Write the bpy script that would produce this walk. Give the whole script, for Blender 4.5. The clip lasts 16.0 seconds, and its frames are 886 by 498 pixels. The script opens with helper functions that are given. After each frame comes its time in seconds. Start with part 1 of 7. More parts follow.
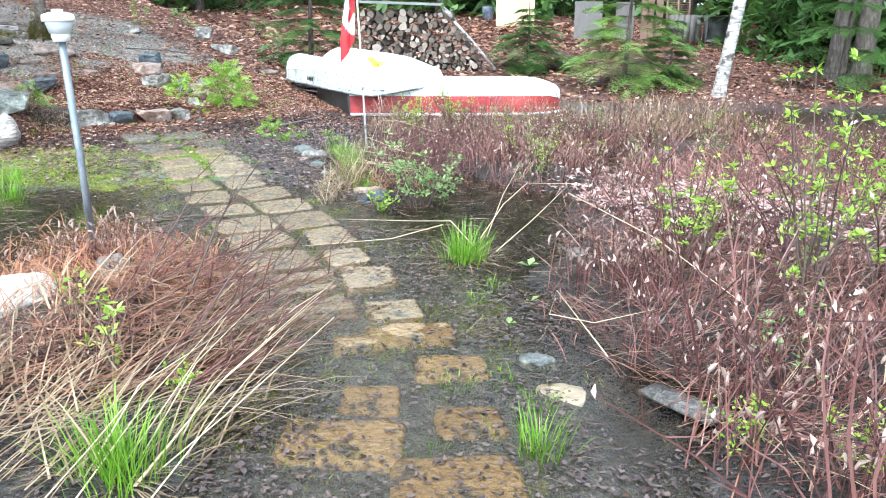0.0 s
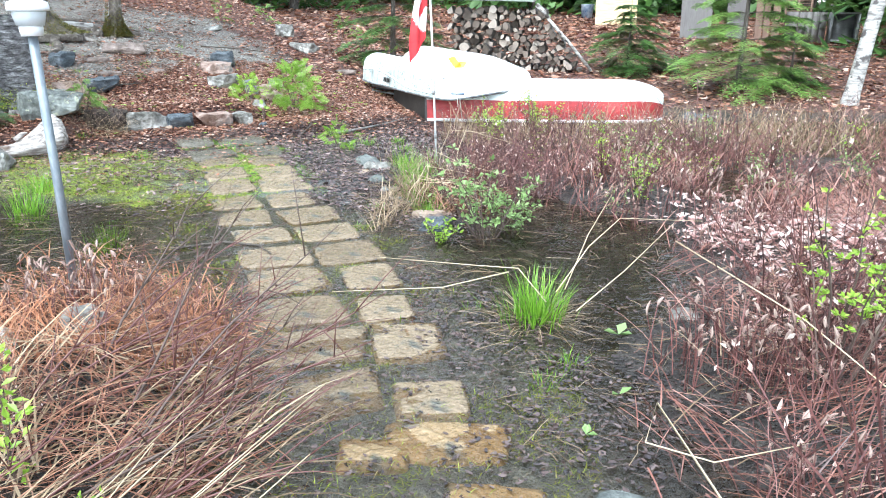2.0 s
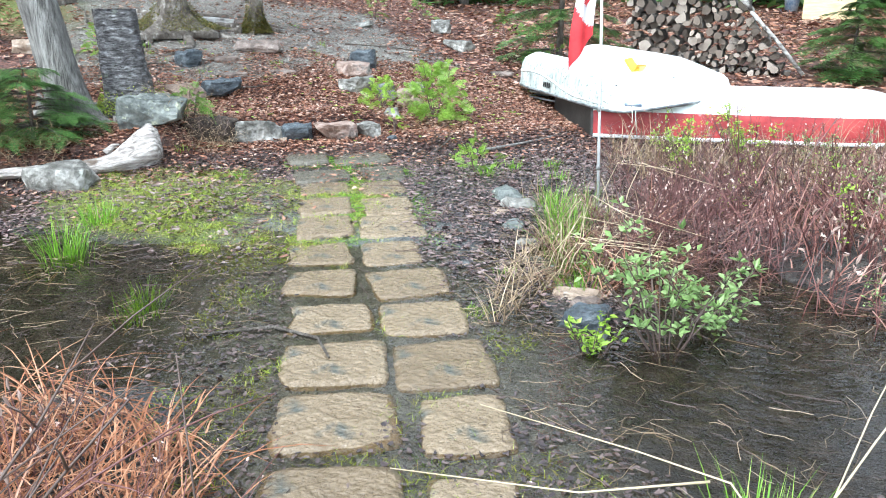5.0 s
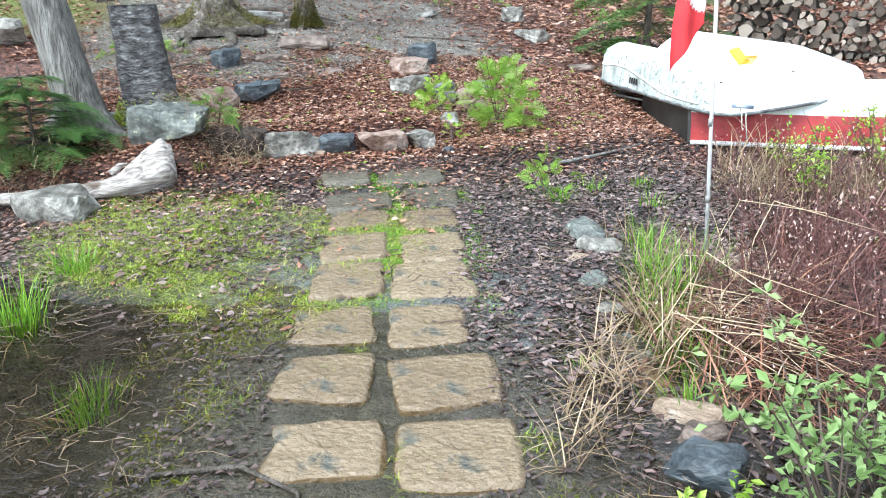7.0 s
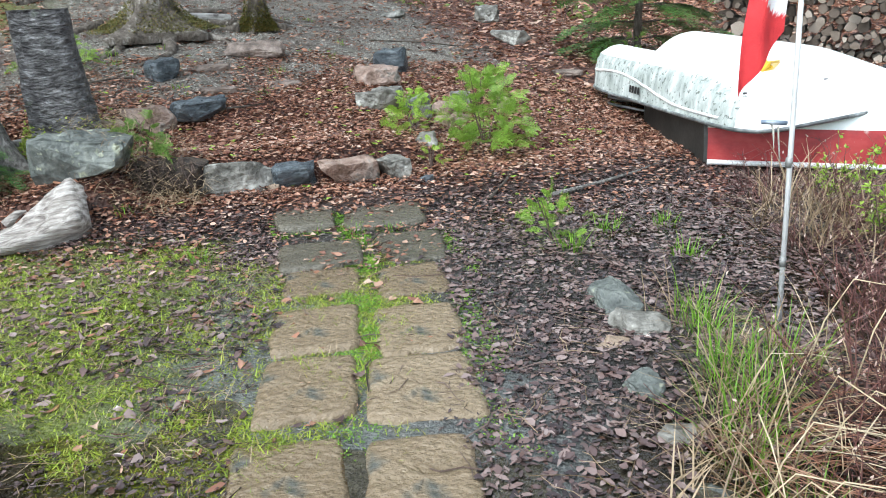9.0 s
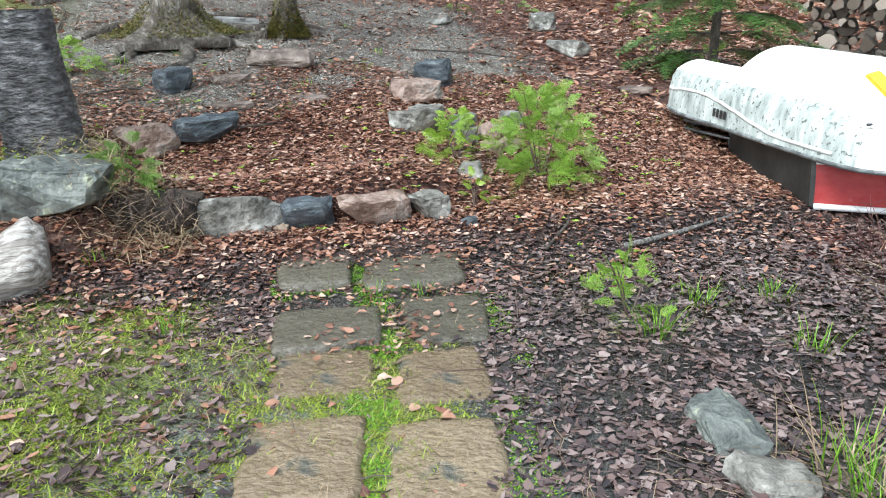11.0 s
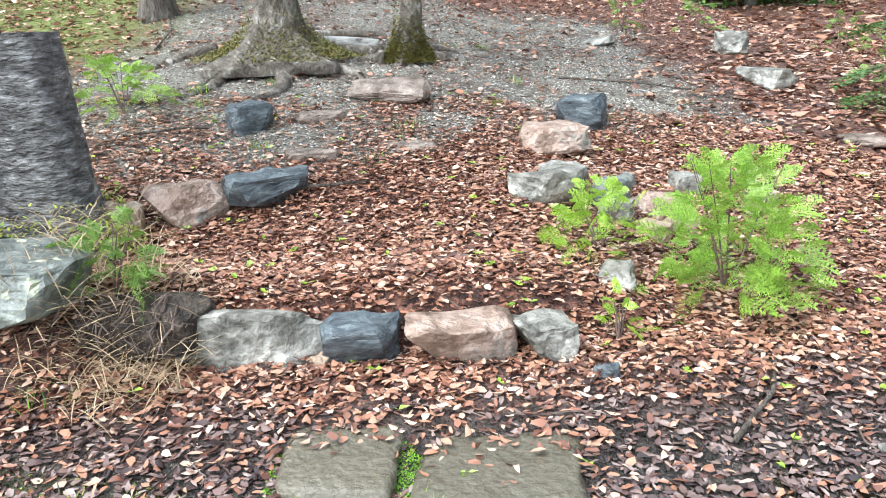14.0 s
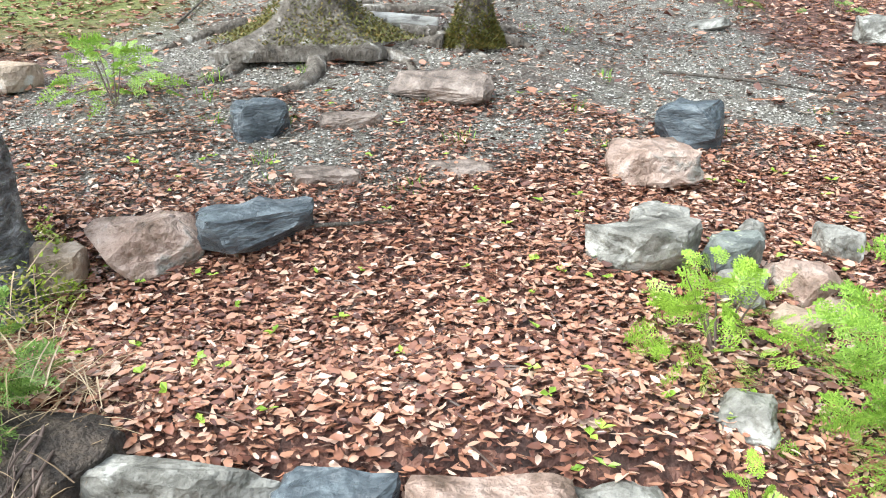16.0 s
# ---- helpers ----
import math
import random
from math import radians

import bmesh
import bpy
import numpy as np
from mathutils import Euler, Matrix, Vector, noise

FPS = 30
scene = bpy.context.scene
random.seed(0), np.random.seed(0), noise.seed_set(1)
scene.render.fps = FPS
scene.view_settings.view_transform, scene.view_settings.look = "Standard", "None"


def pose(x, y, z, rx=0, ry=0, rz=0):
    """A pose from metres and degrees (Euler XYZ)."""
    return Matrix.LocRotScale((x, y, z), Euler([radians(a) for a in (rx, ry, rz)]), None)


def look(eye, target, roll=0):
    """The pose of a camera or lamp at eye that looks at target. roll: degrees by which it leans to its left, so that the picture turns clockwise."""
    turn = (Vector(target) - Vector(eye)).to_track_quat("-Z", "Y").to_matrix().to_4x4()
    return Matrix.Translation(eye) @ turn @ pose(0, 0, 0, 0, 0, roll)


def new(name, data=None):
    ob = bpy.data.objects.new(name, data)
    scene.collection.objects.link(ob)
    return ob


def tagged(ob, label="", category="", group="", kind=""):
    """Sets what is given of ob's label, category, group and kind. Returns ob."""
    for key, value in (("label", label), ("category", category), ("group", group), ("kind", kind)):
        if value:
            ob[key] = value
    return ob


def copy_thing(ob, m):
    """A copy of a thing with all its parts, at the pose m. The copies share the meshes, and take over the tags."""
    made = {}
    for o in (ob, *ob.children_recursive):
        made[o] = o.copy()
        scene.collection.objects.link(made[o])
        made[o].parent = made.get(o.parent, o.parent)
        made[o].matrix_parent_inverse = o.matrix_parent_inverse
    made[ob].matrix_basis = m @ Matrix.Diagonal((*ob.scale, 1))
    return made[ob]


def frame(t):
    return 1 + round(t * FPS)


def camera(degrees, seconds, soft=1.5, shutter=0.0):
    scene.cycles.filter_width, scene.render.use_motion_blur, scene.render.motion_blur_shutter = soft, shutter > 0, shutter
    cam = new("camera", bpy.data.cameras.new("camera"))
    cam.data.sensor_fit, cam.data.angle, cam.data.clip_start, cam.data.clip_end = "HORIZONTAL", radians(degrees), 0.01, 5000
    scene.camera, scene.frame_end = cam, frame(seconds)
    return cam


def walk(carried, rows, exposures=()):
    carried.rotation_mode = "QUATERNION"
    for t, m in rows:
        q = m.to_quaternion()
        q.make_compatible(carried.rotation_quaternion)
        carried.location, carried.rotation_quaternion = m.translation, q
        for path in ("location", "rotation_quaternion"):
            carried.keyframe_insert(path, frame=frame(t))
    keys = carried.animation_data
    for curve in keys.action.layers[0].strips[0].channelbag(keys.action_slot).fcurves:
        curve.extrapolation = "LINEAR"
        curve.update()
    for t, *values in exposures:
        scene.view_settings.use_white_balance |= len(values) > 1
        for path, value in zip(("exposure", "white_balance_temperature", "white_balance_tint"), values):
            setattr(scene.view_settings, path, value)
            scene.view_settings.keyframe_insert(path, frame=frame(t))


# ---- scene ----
cam = camera(60.9, 16.0, soft=1.0)
METRES, EYE, TILT, LEAN, TURN = 9.4, 1.58, 0.0, 0.0, 0.0
ROWS = [
    (0.0, 0.0, 0.0, 0.0, 0.23, -17.59, -0.74),
    (0.5, 0.0037, 0.0277, -0.0024, 0.92, -17.24, -0.64),
    (1.0, 0.0078, 0.0553, -0.0036, 2.64, -17.63, -1.75),
    (1.5, 0.0086, 0.0884, -0.0064, 6.69, -17.42, -1.26),
    (2.0, 0.0134, 0.1201, -0.0062, 7.42, -17.7, -0.61),
    (2.5, 0.0175, 0.1539, -0.0073, 11.81, -17.21, -0.41),
    (3.0, 0.0129, 0.1866, -0.0108, 13.39, -18.04, -0.54),
    (3.5, 0.0067, 0.2162, -0.0105, 13.94, -19.02, -0.06),
    (4.0, 0.0047, 0.2503, -0.0109, 18.03, -16.8, -0.29),
    (6.5, -0.037, 0.4116, -0.016, 21.9, -20.13, 0.8),
    (7.0, -0.0449, 0.4453, -0.0148, 25.86, -18.82, 1.41),
    (7.5, -0.061, 0.4751, -0.0152, 32.94, -19.02, 1.31),
    (8.0, -0.0836, 0.4998, -0.0141, 26.86, -19.1, 2.7),
    (8.5, -0.0985, 0.5257, -0.0154, 24.25, -19.12, 3.12),
    (9.0, -0.1063, 0.5494, -0.0133, 23.06, -19.13, 1.91),
    (9.5, -0.1173, 0.5759, -0.0165, 23.56, -18.48, 1.63),
    (10.0, -0.1275, 0.6007, -0.0174, 24.4, -19.36, 1.6),
    (12.5, -0.1856, 0.7332, -0.0169, 32.34, -16.87, 1.06),
    (13.0, -0.1959, 0.7614, -0.0181, 34.33, -17.76, 1.54),
    (13.5, -0.2081, 0.7881, -0.0154, 34.97, -18.33, 2.37),
    (14.0, -0.2211, 0.8171, -0.0151, 39.16, -17.32, 1.42),
    (14.5, -0.2401, 0.8398, -0.0172, 44.08, -17.54, 1.76),
    (15.0, -0.2599, 0.868, -0.0136, 44.07, -19.6, 2.32),
    (15.5, -0.2772, 0.9004, -0.0113, 44.77, -18.92, 1.33),
    (16.0, -0.2949, 0.9237, -0.0099, 45.54, -19.54, 0.27),
]
walk(cam, [(t, pose(0, 0, EYE, TILT, LEAN, TURN) @ pose(METRES * x, METRES * y, METRES * z, 90 + pitch, roll, yaw)) for t, x, y, z, yaw, pitch, roll in ROWS],
     exposures=((0.0, 1.70, 5750, 4), (4.0, 1.64, 5800, 4), (7.0, 1.47, 5920, 4), (8.1, 1.48, 6000, 4), (9.0, 0.98, 6080, 4), (10.5, 1.07, 6100, 4), (12.5, 1.3, 6150, 4), (13.4, 1.72, 6150, 4), (16.0, 1.78, 6300, 4)))

# ---------------------------------------------------------------- light
world = bpy.data.worlds.new("overcast_sky")
scene.world = world
world.use_nodes = True
wn = world.node_tree
sky = wn.nodes.new("ShaderNodeTexSky")
sky.sky_type, sky.sun_disc = "NISHITA", False
sky.sun_elevation, sky.sun_rotation = radians(52), radians(200)
grey_out = wn.nodes.new("ShaderNodeHueSaturation")
grey_out.inputs["Saturation"].default_value = 0.3
wn.links.new(sky.outputs[0], grey_out.inputs["Color"])
wn.links.new(grey_out.outputs[0], wn.nodes["Background"].inputs["Color"])
wn.nodes["Background"].inputs["Strength"].default_value = 0.22
sun = new("sun", bpy.data.lights.new("sun", "SUN"))
sun.data.energy, sun.data.angle, sun.data.color = 1.5, radians(25), (1.0, 0.97, 0.92)
sun.matrix_basis = look((0, 0, 20), (4.5, 12.0, 0.0))

# ---------------------------------------------------------------- materials


def material(name, stops, scale=8.0, rough=0.6, bump=0.3, bump_scale=40.0, rnd="", detail=6.0, stretch=(1, 1, 1), spot=None, metal=0.0, coat=0.0, rough_to=None, distance=0.02):
    """A grainy surface: a colour ramp over noise at two scales, fine relief, and if wanted a shift for every piece (rnd: island, object, or piece for a stronger shift)."""
    m = bpy.data.materials.new(name)
    m.use_nodes = True
    nt = m.node_tree
    bsdf = nt.nodes["Principled BSDF"]

    def node(kind):
        return nt.nodes.new(kind)
    co = node("ShaderNodeTexCoord")
    mp = node("ShaderNodeMapping")
    mp.inputs["Scale"].default_value = stretch
    nt.links.new(co.outputs["Object"], mp.inputs[0])
    big = node("ShaderNodeTexNoise")
    big.inputs["Scale"].default_value, big.inputs["Detail"].default_value, big.inputs["Roughness"].default_value = scale, detail, 0.65
    nt.links.new(mp.outputs[0], big.inputs["Vector"])
    fac = big.outputs["Fac"]
    if rnd:
        src = node("ShaderNodeNewGeometry").outputs["Random Per Island"] if rnd == "island" else node("ShaderNodeObjectInfo").outputs["Random"]
        mix = node("ShaderNodeMath")
        mix.operation = "MULTIPLY_ADD"
        mix.inputs[1].default_value = {"object": 0.85, "piece": 0.5}.get(rnd, 0.25)
        half = node("ShaderNodeMath")
        half.operation = "MULTIPLY"
        half.inputs[1].default_value = {"object": 0.28, "piece": 0.7}.get(rnd, 0.9)
        nt.links.new(src, half.inputs[0])
        nt.links.new(fac, mix.inputs[0])
        nt.links.new(half.outputs[0], mix.inputs[2])
        fac = mix.outputs[0]
    ramp = node("ShaderNodeValToRGB")
    els = ramp.color_ramp.elements
    lo, hi = (0.0, 1.0) if rnd else (0.34, 0.67)
    while len(els) < len(stops):
        els.new(0.5)
    for k, c in enumerate(stops):
        els[k].position = lo + (hi - lo) * k / max(1, len(stops) - 1)
        els[k].color = (*c, 1)
    nt.links.new(fac, ramp.inputs[0])
    colour = ramp.outputs[0]
    fine = node("ShaderNodeTexNoise")
    fine.inputs["Scale"].default_value, fine.inputs["Detail"].default_value = bump_scale, 5.0
    nt.links.new(mp.outputs[0], fine.inputs["Vector"])
    if spot:
        sc, amount = spot[1], spot[2]
        sp = node("ShaderNodeTexNoise")
        sp.inputs["Scale"].default_value, sp.inputs["Detail"].default_value = sc, 8.0
        nt.links.new(co.outputs["Object"], sp.inputs["Vector"])
        edge = node("ShaderNodeMapRange")
        edge.inputs["From Min"].default_value, edge.inputs["From Max"].default_value = 1 - amount, 1 - amount + 0.08
        nt.links.new(sp.outputs["Fac"], edge.inputs[0])
        mx = node("ShaderNodeMix")
        mx.data_type = "RGBA"
        nt.links.new(edge.outputs[0], mx.inputs["Factor"])
        nt.links.new(colour, mx.inputs["A"])
        mx.inputs["B"].default_value = (*spot[0], 1)
        colour = mx.outputs["Result"]
    nt.links.new(colour, bsdf.inputs["Base Color"])
    bsdf.inputs["Metallic"].default_value = metal
    bsdf.inputs["Coat Weight"].default_value = coat
    bsdf.inputs["Coat Roughness"].default_value = 0.15
    if rough_to is None:
        bsdf.inputs["Roughness"].default_value = rough
    else:
        rr = node("ShaderNodeMapRange")
        rr.inputs["From Min"].default_value, rr.inputs["From Max"].default_value = 0.35, 0.65
        rr.inputs["To Min"].default_value, rr.inputs["To Max"].default_value = rough, rough_to
        nt.links.new(fine.outputs["Fac"], rr.inputs[0])
        nt.links.new(rr.outputs[0], bsdf.inputs["Roughness"])
    if bump:
        bp = node("ShaderNodeBump")
        bp.inputs["Strength"].default_value, bp.inputs["Distance"].default_value = bump, distance
        add = node("ShaderNodeMath")
        nt.links.new(fine.outputs["Fac"], add.inputs[0])
        nt.links.new(big.outputs["Fac"], add.inputs[1])
        nt.links.new(add.outputs[0], bp.inputs["Height"])
        nt.links.new(bp.outputs[0], bsdf.inputs["Normal"])
    return m


def leafy(name, stops, rough=0.45, through_light=0.25):
    """Thin plant matter, every piece of its own shade, that lets some light pass."""
    m = material(name, stops, scale=3.0, rough=rough, bump=0.0, rnd="island", detail=2.0)
    nt = m.node_tree
    bsdf = nt.nodes["Principled BSDF"]
    tr = nt.nodes.new("ShaderNodeBsdfTranslucent")
    mix = nt.nodes.new("ShaderNodeMixShader")
    mix.inputs[0].default_value = through_light
    nt.links.new(bsdf.inputs["Base Color"].links[0].from_socket, tr.inputs[0])
    nt.links.new(bsdf.outputs[0], mix.inputs[1])
    nt.links.new(tr.outputs[0], mix.inputs[2])
    nt.links.new(mix.outputs[0], nt.nodes["Material Output"].inputs[0])
    return m


M_flag = material("flagstone", [(0.048, 0.036, 0.023), (0.12, 0.087, 0.052), (0.19, 0.142, 0.088), (0.265, 0.205, 0.135), (0.38, 0.32, 0.235)], 6, 0.10, 0.8, 30, "object", 9, (1, 1.25, 1), ((0.085, 0.088, 0.075), 5, 0.42), rough_to=0.45, distance=0.03)
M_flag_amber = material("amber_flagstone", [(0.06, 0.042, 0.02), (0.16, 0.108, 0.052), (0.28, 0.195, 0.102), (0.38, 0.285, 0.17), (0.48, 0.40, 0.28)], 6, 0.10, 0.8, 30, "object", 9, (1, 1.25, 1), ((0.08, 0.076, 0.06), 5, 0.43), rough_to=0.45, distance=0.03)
M_flag_dark = material("flagstone_dark", [(0.030, 0.027, 0.020), (0.066, 0.059, 0.042), (0.105, 0.093, 0.068), (0.16, 0.145, 0.11)], 6, 0.12, 0.7, 24, "object", 8, (1, 1.2, 1), rough_to=0.5)
M_rock_grey = material("rock_grey", [(0.055, 0.052, 0.043), (0.13, 0.124, 0.108), (0.24, 0.232, 0.208), (0.40, 0.39, 0.355)], 7, 0.35, 1.0, 30, "", 8, spot=((0.50, 0.50, 0.46), 9, 0.40), rough_to=0.8)
M_rock_green = material("rock_green", [(0.04, 0.046, 0.043), (0.09, 0.10, 0.093), (0.16, 0.175, 0.16), (0.27, 0.285, 0.25)], 6, 0.35, 1.0, 26, "", 8, spot=((0.36, 0.38, 0.28), 14, 0.40), rough_to=0.75)
M_rock_dark = material("rock_dark", [(0.022, 0.028, 0.034), (0.05, 0.062, 0.072), (0.13, 0.155, 0.17)], 8, 0.25, 0.6, 30, "", 8, (1, 1, 2.5), rough_to=0.5)
M_rock_pink = material("rock_pink", [(0.10, 0.065, 0.045), (0.23, 0.155, 0.12), (0.36, 0.27, 0.225), (0.50, 0.43, 0.39)], 6, 0.4, 1.0, 24, "", 9, spot=((0.15, 0.14, 0.12), 6, 0.42), rough_to=0.75, distance=0.03)
M_rock_brown = material("rock_brown", [(0.045, 0.034, 0.027), (0.11, 0.082, 0.066), (0.20, 0.155, 0.13), (0.30, 0.25, 0.215)], 7, 0.35, 1.0, 30, "", 8, rough_to=0.75)
M_rock_tan = material("rock_tan", [(0.17, 0.125, 0.085), (0.30, 0.225, 0.165), (0.43, 0.36, 0.29)], 7, 0.35, 1.0, 34, "", 8, spot=((0.45, 0.44, 0.40), 8, 0.38), rough_to=0.75)
M_rock_white = material("rock_pale", [(0.36, 0.33, 0.28), (0.55, 0.52, 0.46), (0.68, 0.66, 0.62)], 7, 0.5, 0.5, 30, "", 8)
M_driftwood = material("driftwood", [(0.12, 0.10, 0.088), (0.38, 0.345, 0.315), (0.66, 0.63, 0.60)], 5, 0.6, 1.0, 14, "", 8, (1.0, 7, 7), ((0.12, 0.085, 0.06), 3.0, 0.36))
M_bark_grey = material("bark_grey", [(0.07, 0.065, 0.06), (0.19, 0.18, 0.165), (0.33, 0.32, 0.30)], 7, 0.8, 1.0, 22, "", 8, (3, 3, 0.5), ((0.13, 0.15, 0.07), 4, 0.34), distance=0.04)
M_bark_stump = material("bark_stump", [(0.018, 0.017, 0.018), (0.07, 0.067, 0.07), (0.16, 0.157, 0.16), (0.36, 0.36, 0.37)], 10, 0.5, 1.0, 24, "", 6, (1, 1, 2.6), ((0.20, 0.23, 0.18), 5, 0.36), distance=0.05)
M_bark_dark = material("bark_dark", [(0.035, 0.028, 0.022), (0.09, 0.075, 0.06), (0.17, 0.15, 0.13)], 7, 0.8, 1.0, 22, "", 8, (3, 3, 0.7), distance=0.04)
M_birch = material("birch_bark", [(0.11, 0.10, 0.09), (0.34, 0.325, 0.30), (0.56, 0.55, 0.52)], 5, 0.6, 0.5, 18, "", 6, (1, 1, 4), ((0.07, 0.06, 0.055), 8, 0.45))
M_birch_old = material("old_birch_bark", [(0.026, 0.020, 0.014), (0.075, 0.06, 0.046), (0.14, 0.12, 0.10), (0.36, 0.34, 0.31)], 6, 0.75, 1.0, 18, "", 8, (1.5, 1.5, 1.0), distance=0.05)
M_moss = material("moss", [(0.05, 0.05, 0.015), (0.10, 0.10, 0.028), (0.19, 0.15, 0.035)], 9, 0.9, 1.0, 90, "", 8)
M_cutwood = material("cut_wood", [(0.035, 0.027, 0.022), (0.10, 0.078, 0.06), (0.22, 0.175, 0.14), (0.52, 0.45, 0.38)], 14, 0.75, 0.5, 40, "piece", 7)
M_logbark = material("log_bark", [(0.05, 0.042, 0.036), (0.13, 0.115, 0.10), (0.26, 0.24, 0.22)], 9, 0.85, 0.8, 30, "piece", 6)
M_ply = material("plywood", [(0.52, 0.36, 0.19), (0.63, 0.46, 0.26), (0.70, 0.55, 0.34)], 2, 0.6, 0.1, 30, "", 6, (1, 1, 8))
M_board = material("weathered_board", [(0.05, 0.046, 0.042), (0.11, 0.10, 0.095), (0.19, 0.18, 0.17)], 4, 0.75, 0.4, 30, "object", 6, (6, 6, 1))
M_board_red = material("brown_board", [(0.09, 0.05, 0.035), (0.15, 0.09, 0.065), (0.22, 0.15, 0.11)], 4, 0.75, 0.4, 30, "object", 6, (6, 6, 1))
M_tin = material("weathered_sheet", [(0.12, 0.12, 0.12), (0.22, 0.22, 0.215), (0.34, 0.34, 0.33)], 3, 0.5, 0.2, 20, metal=0.3)
M_hull = material("white_hull", [(0.70, 0.72, 0.71), (0.80, 0.81, 0.80), (0.84, 0.85, 0.84)], 3, 0.38, 0.08, 30, "", 8, spot=((0.42, 0.45, 0.42), 5, 0.32), rough_to=0.6)
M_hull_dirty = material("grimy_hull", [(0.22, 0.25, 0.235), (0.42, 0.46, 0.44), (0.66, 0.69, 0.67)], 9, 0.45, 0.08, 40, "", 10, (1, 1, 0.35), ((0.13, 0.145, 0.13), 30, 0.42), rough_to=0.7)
M_hull_pale = material("pale_hull", [(0.50, 0.58, 0.55), (0.70, 0.76, 0.73), (0.78, 0.81, 0.79)], 3, 0.4, 0.1, 30, "", 8, spot=((0.36, 0.36, 0.32), 7, 0.33), rough_to=0.6)
M_hull_red = material("red_hull", [(0.18, 0.014, 0.016), (0.31, 0.025, 0.027), (0.40, 0.055, 0.05)], 4, 0.45, 0.1, 30, "", 8, (0.6, 1, 1), ((0.45, 0.30, 0.28), 9, 0.335), rough_to=0.65)
# transom grey taken near black to stand in for shade under the overhang
M_transom_shade = material("shaded_transom", [(0.014, 0.014, 0.013), (0.026, 0.026, 0.024), (0.045, 0.045, 0.042)], 4, 0.5, 0.1, 30)
M_rim = material("dark_rim", [(0.05, 0.055, 0.055), (0.14, 0.15, 0.15), (0.33, 0.36, 0.36)], 8, 0.4, 0.1, 30)
M_galv = material("galvanised_pole", [(0.12, 0.14, 0.16), (0.19, 0.22, 0.245), (0.31, 0.34, 0.36)], 14, 0.45, 0.1, 50, "", 6, (1, 1, 0.3), metal=0.3)
M_whitepaint = material("white_paint", [(0.62, 0.63, 0.63), (0.76, 0.77, 0.77), (0.82, 0.82, 0.82)], 12, 0.45, 0.08, 40, spot=((0.40, 0.36, 0.28), 8, 0.32))
M_frost = material("frosted_lens", [(0.52, 0.56, 0.58), (0.62, 0.66, 0.68)], 9, 0.2, 0.0)
M_black = material("dark_plastic", [(0.015, 0.015, 0.016), (0.03, 0.03, 0.03)], 9, 0.5, 0.1)
M_yellow = material("yellow_plastic", [(0.55, 0.33, 0.02), (0.72, 0.46, 0.03)], 9, 0.4, 0.05)
M_cloth_red = material("red_cloth", [(0.48, 0.02, 0.028), (0.62, 0.035, 0.04)], 10, 0.75, 0.3, 180)
M_cloth_white = material("white_cloth", [(0.70, 0.66, 0.67), (0.80, 0.78, 0.78)], 10, 0.75, 0.3, 180)
M_rope = material("pale_rope", [(0.32, 0.30, 0.26), (0.5, 0.48, 0.43)], 60, 0.9, 0.5, 120)
M_tarp_blue = material("blue_tarp", [(0.05, 0.12, 0.22), (0.5, 0.55, 0.6)], 4, 0.4, 0.3, 10)
M_pipe = material("metal_tube", [(0.16, 0.17, 0.17), (0.32, 0.33, 0.33)], 9, 0.35, 0.1, metal=0.6)

L_litter = leafy("fallen_leaves", [(0.030, 0.015, 0.013), (0.10, 0.045, 0.035), (0.22, 0.10, 0.070), (0.34, 0.165, 0.105), (0.43, 0.24, 0.165), (0.54, 0.39, 0.31)], 0.20, 0.10)
L_wetleaf = leafy("sodden_leaves", [(0.013, 0.010, 0.011), (0.045, 0.031, 0.032), (0.11, 0.072, 0.068), (0.18, 0.118, 0.105), (0.29, 0.225, 0.21)], 0.12, 0.05)
L_gravel = material("gravel", [(0.07, 0.062, 0.05), (0.15, 0.135, 0.115), (0.23, 0.215, 0.19), (0.31, 0.295, 0.265), (0.44, 0.43, 0.40)], 3, 0.6, 0.2, 60, "island")
L_grit = material("wet_grit", [(0.03, 0.03, 0.028), (0.07, 0.068, 0.062), (0.12, 0.118, 0.11), (0.22, 0.215, 0.20)], 3, 0.3, 0.2, 60, "island")
L_grass = leafy("fresh_grass", [(0.075, 0.18, 0.012), (0.16, 0.34, 0.025), (0.28, 0.48, 0.05)], 0.4, 0.35)
L_mossblade = leafy("mossy_sward", [(0.08, 0.10, 0.02), (0.17, 0.24, 0.025), (0.29, 0.39, 0.035), (0.37, 0.45, 0.055), (0.33, 0.27, 0.10)], 0.5, 0.3)
L_barkmoss = leafy("bark_moss", [(0.045, 0.045, 0.014), (0.085, 0.085, 0.02), (0.13, 0.13, 0.025), (0.18, 0.12, 0.03)], 0.6, 0.2)
L_straw = leafy("dead_grass", [(0.12, 0.08, 0.045), (0.27, 0.19, 0.11), (0.45, 0.35, 0.23)], 0.5, 0.2)
L_reed = leafy("dry_reed", [(0.38, 0.285, 0.165), (0.56, 0.45, 0.29), (0.66, 0.57, 0.41)], 0.5, 0.15)
L_redgrass = leafy("rusty_sedge", [(0.05, 0.020, 0.014), (0.15, 0.060, 0.036), (0.30, 0.13, 0.075), (0.43, 0.25, 0.165)], 0.5, 0.15)
L_orangesedge = leafy("orange_sedge", [(0.10, 0.036, 0.018), (0.27, 0.10, 0.045), (0.42, 0.185, 0.09), (0.52, 0.30, 0.18)], 0.45, 0.15)
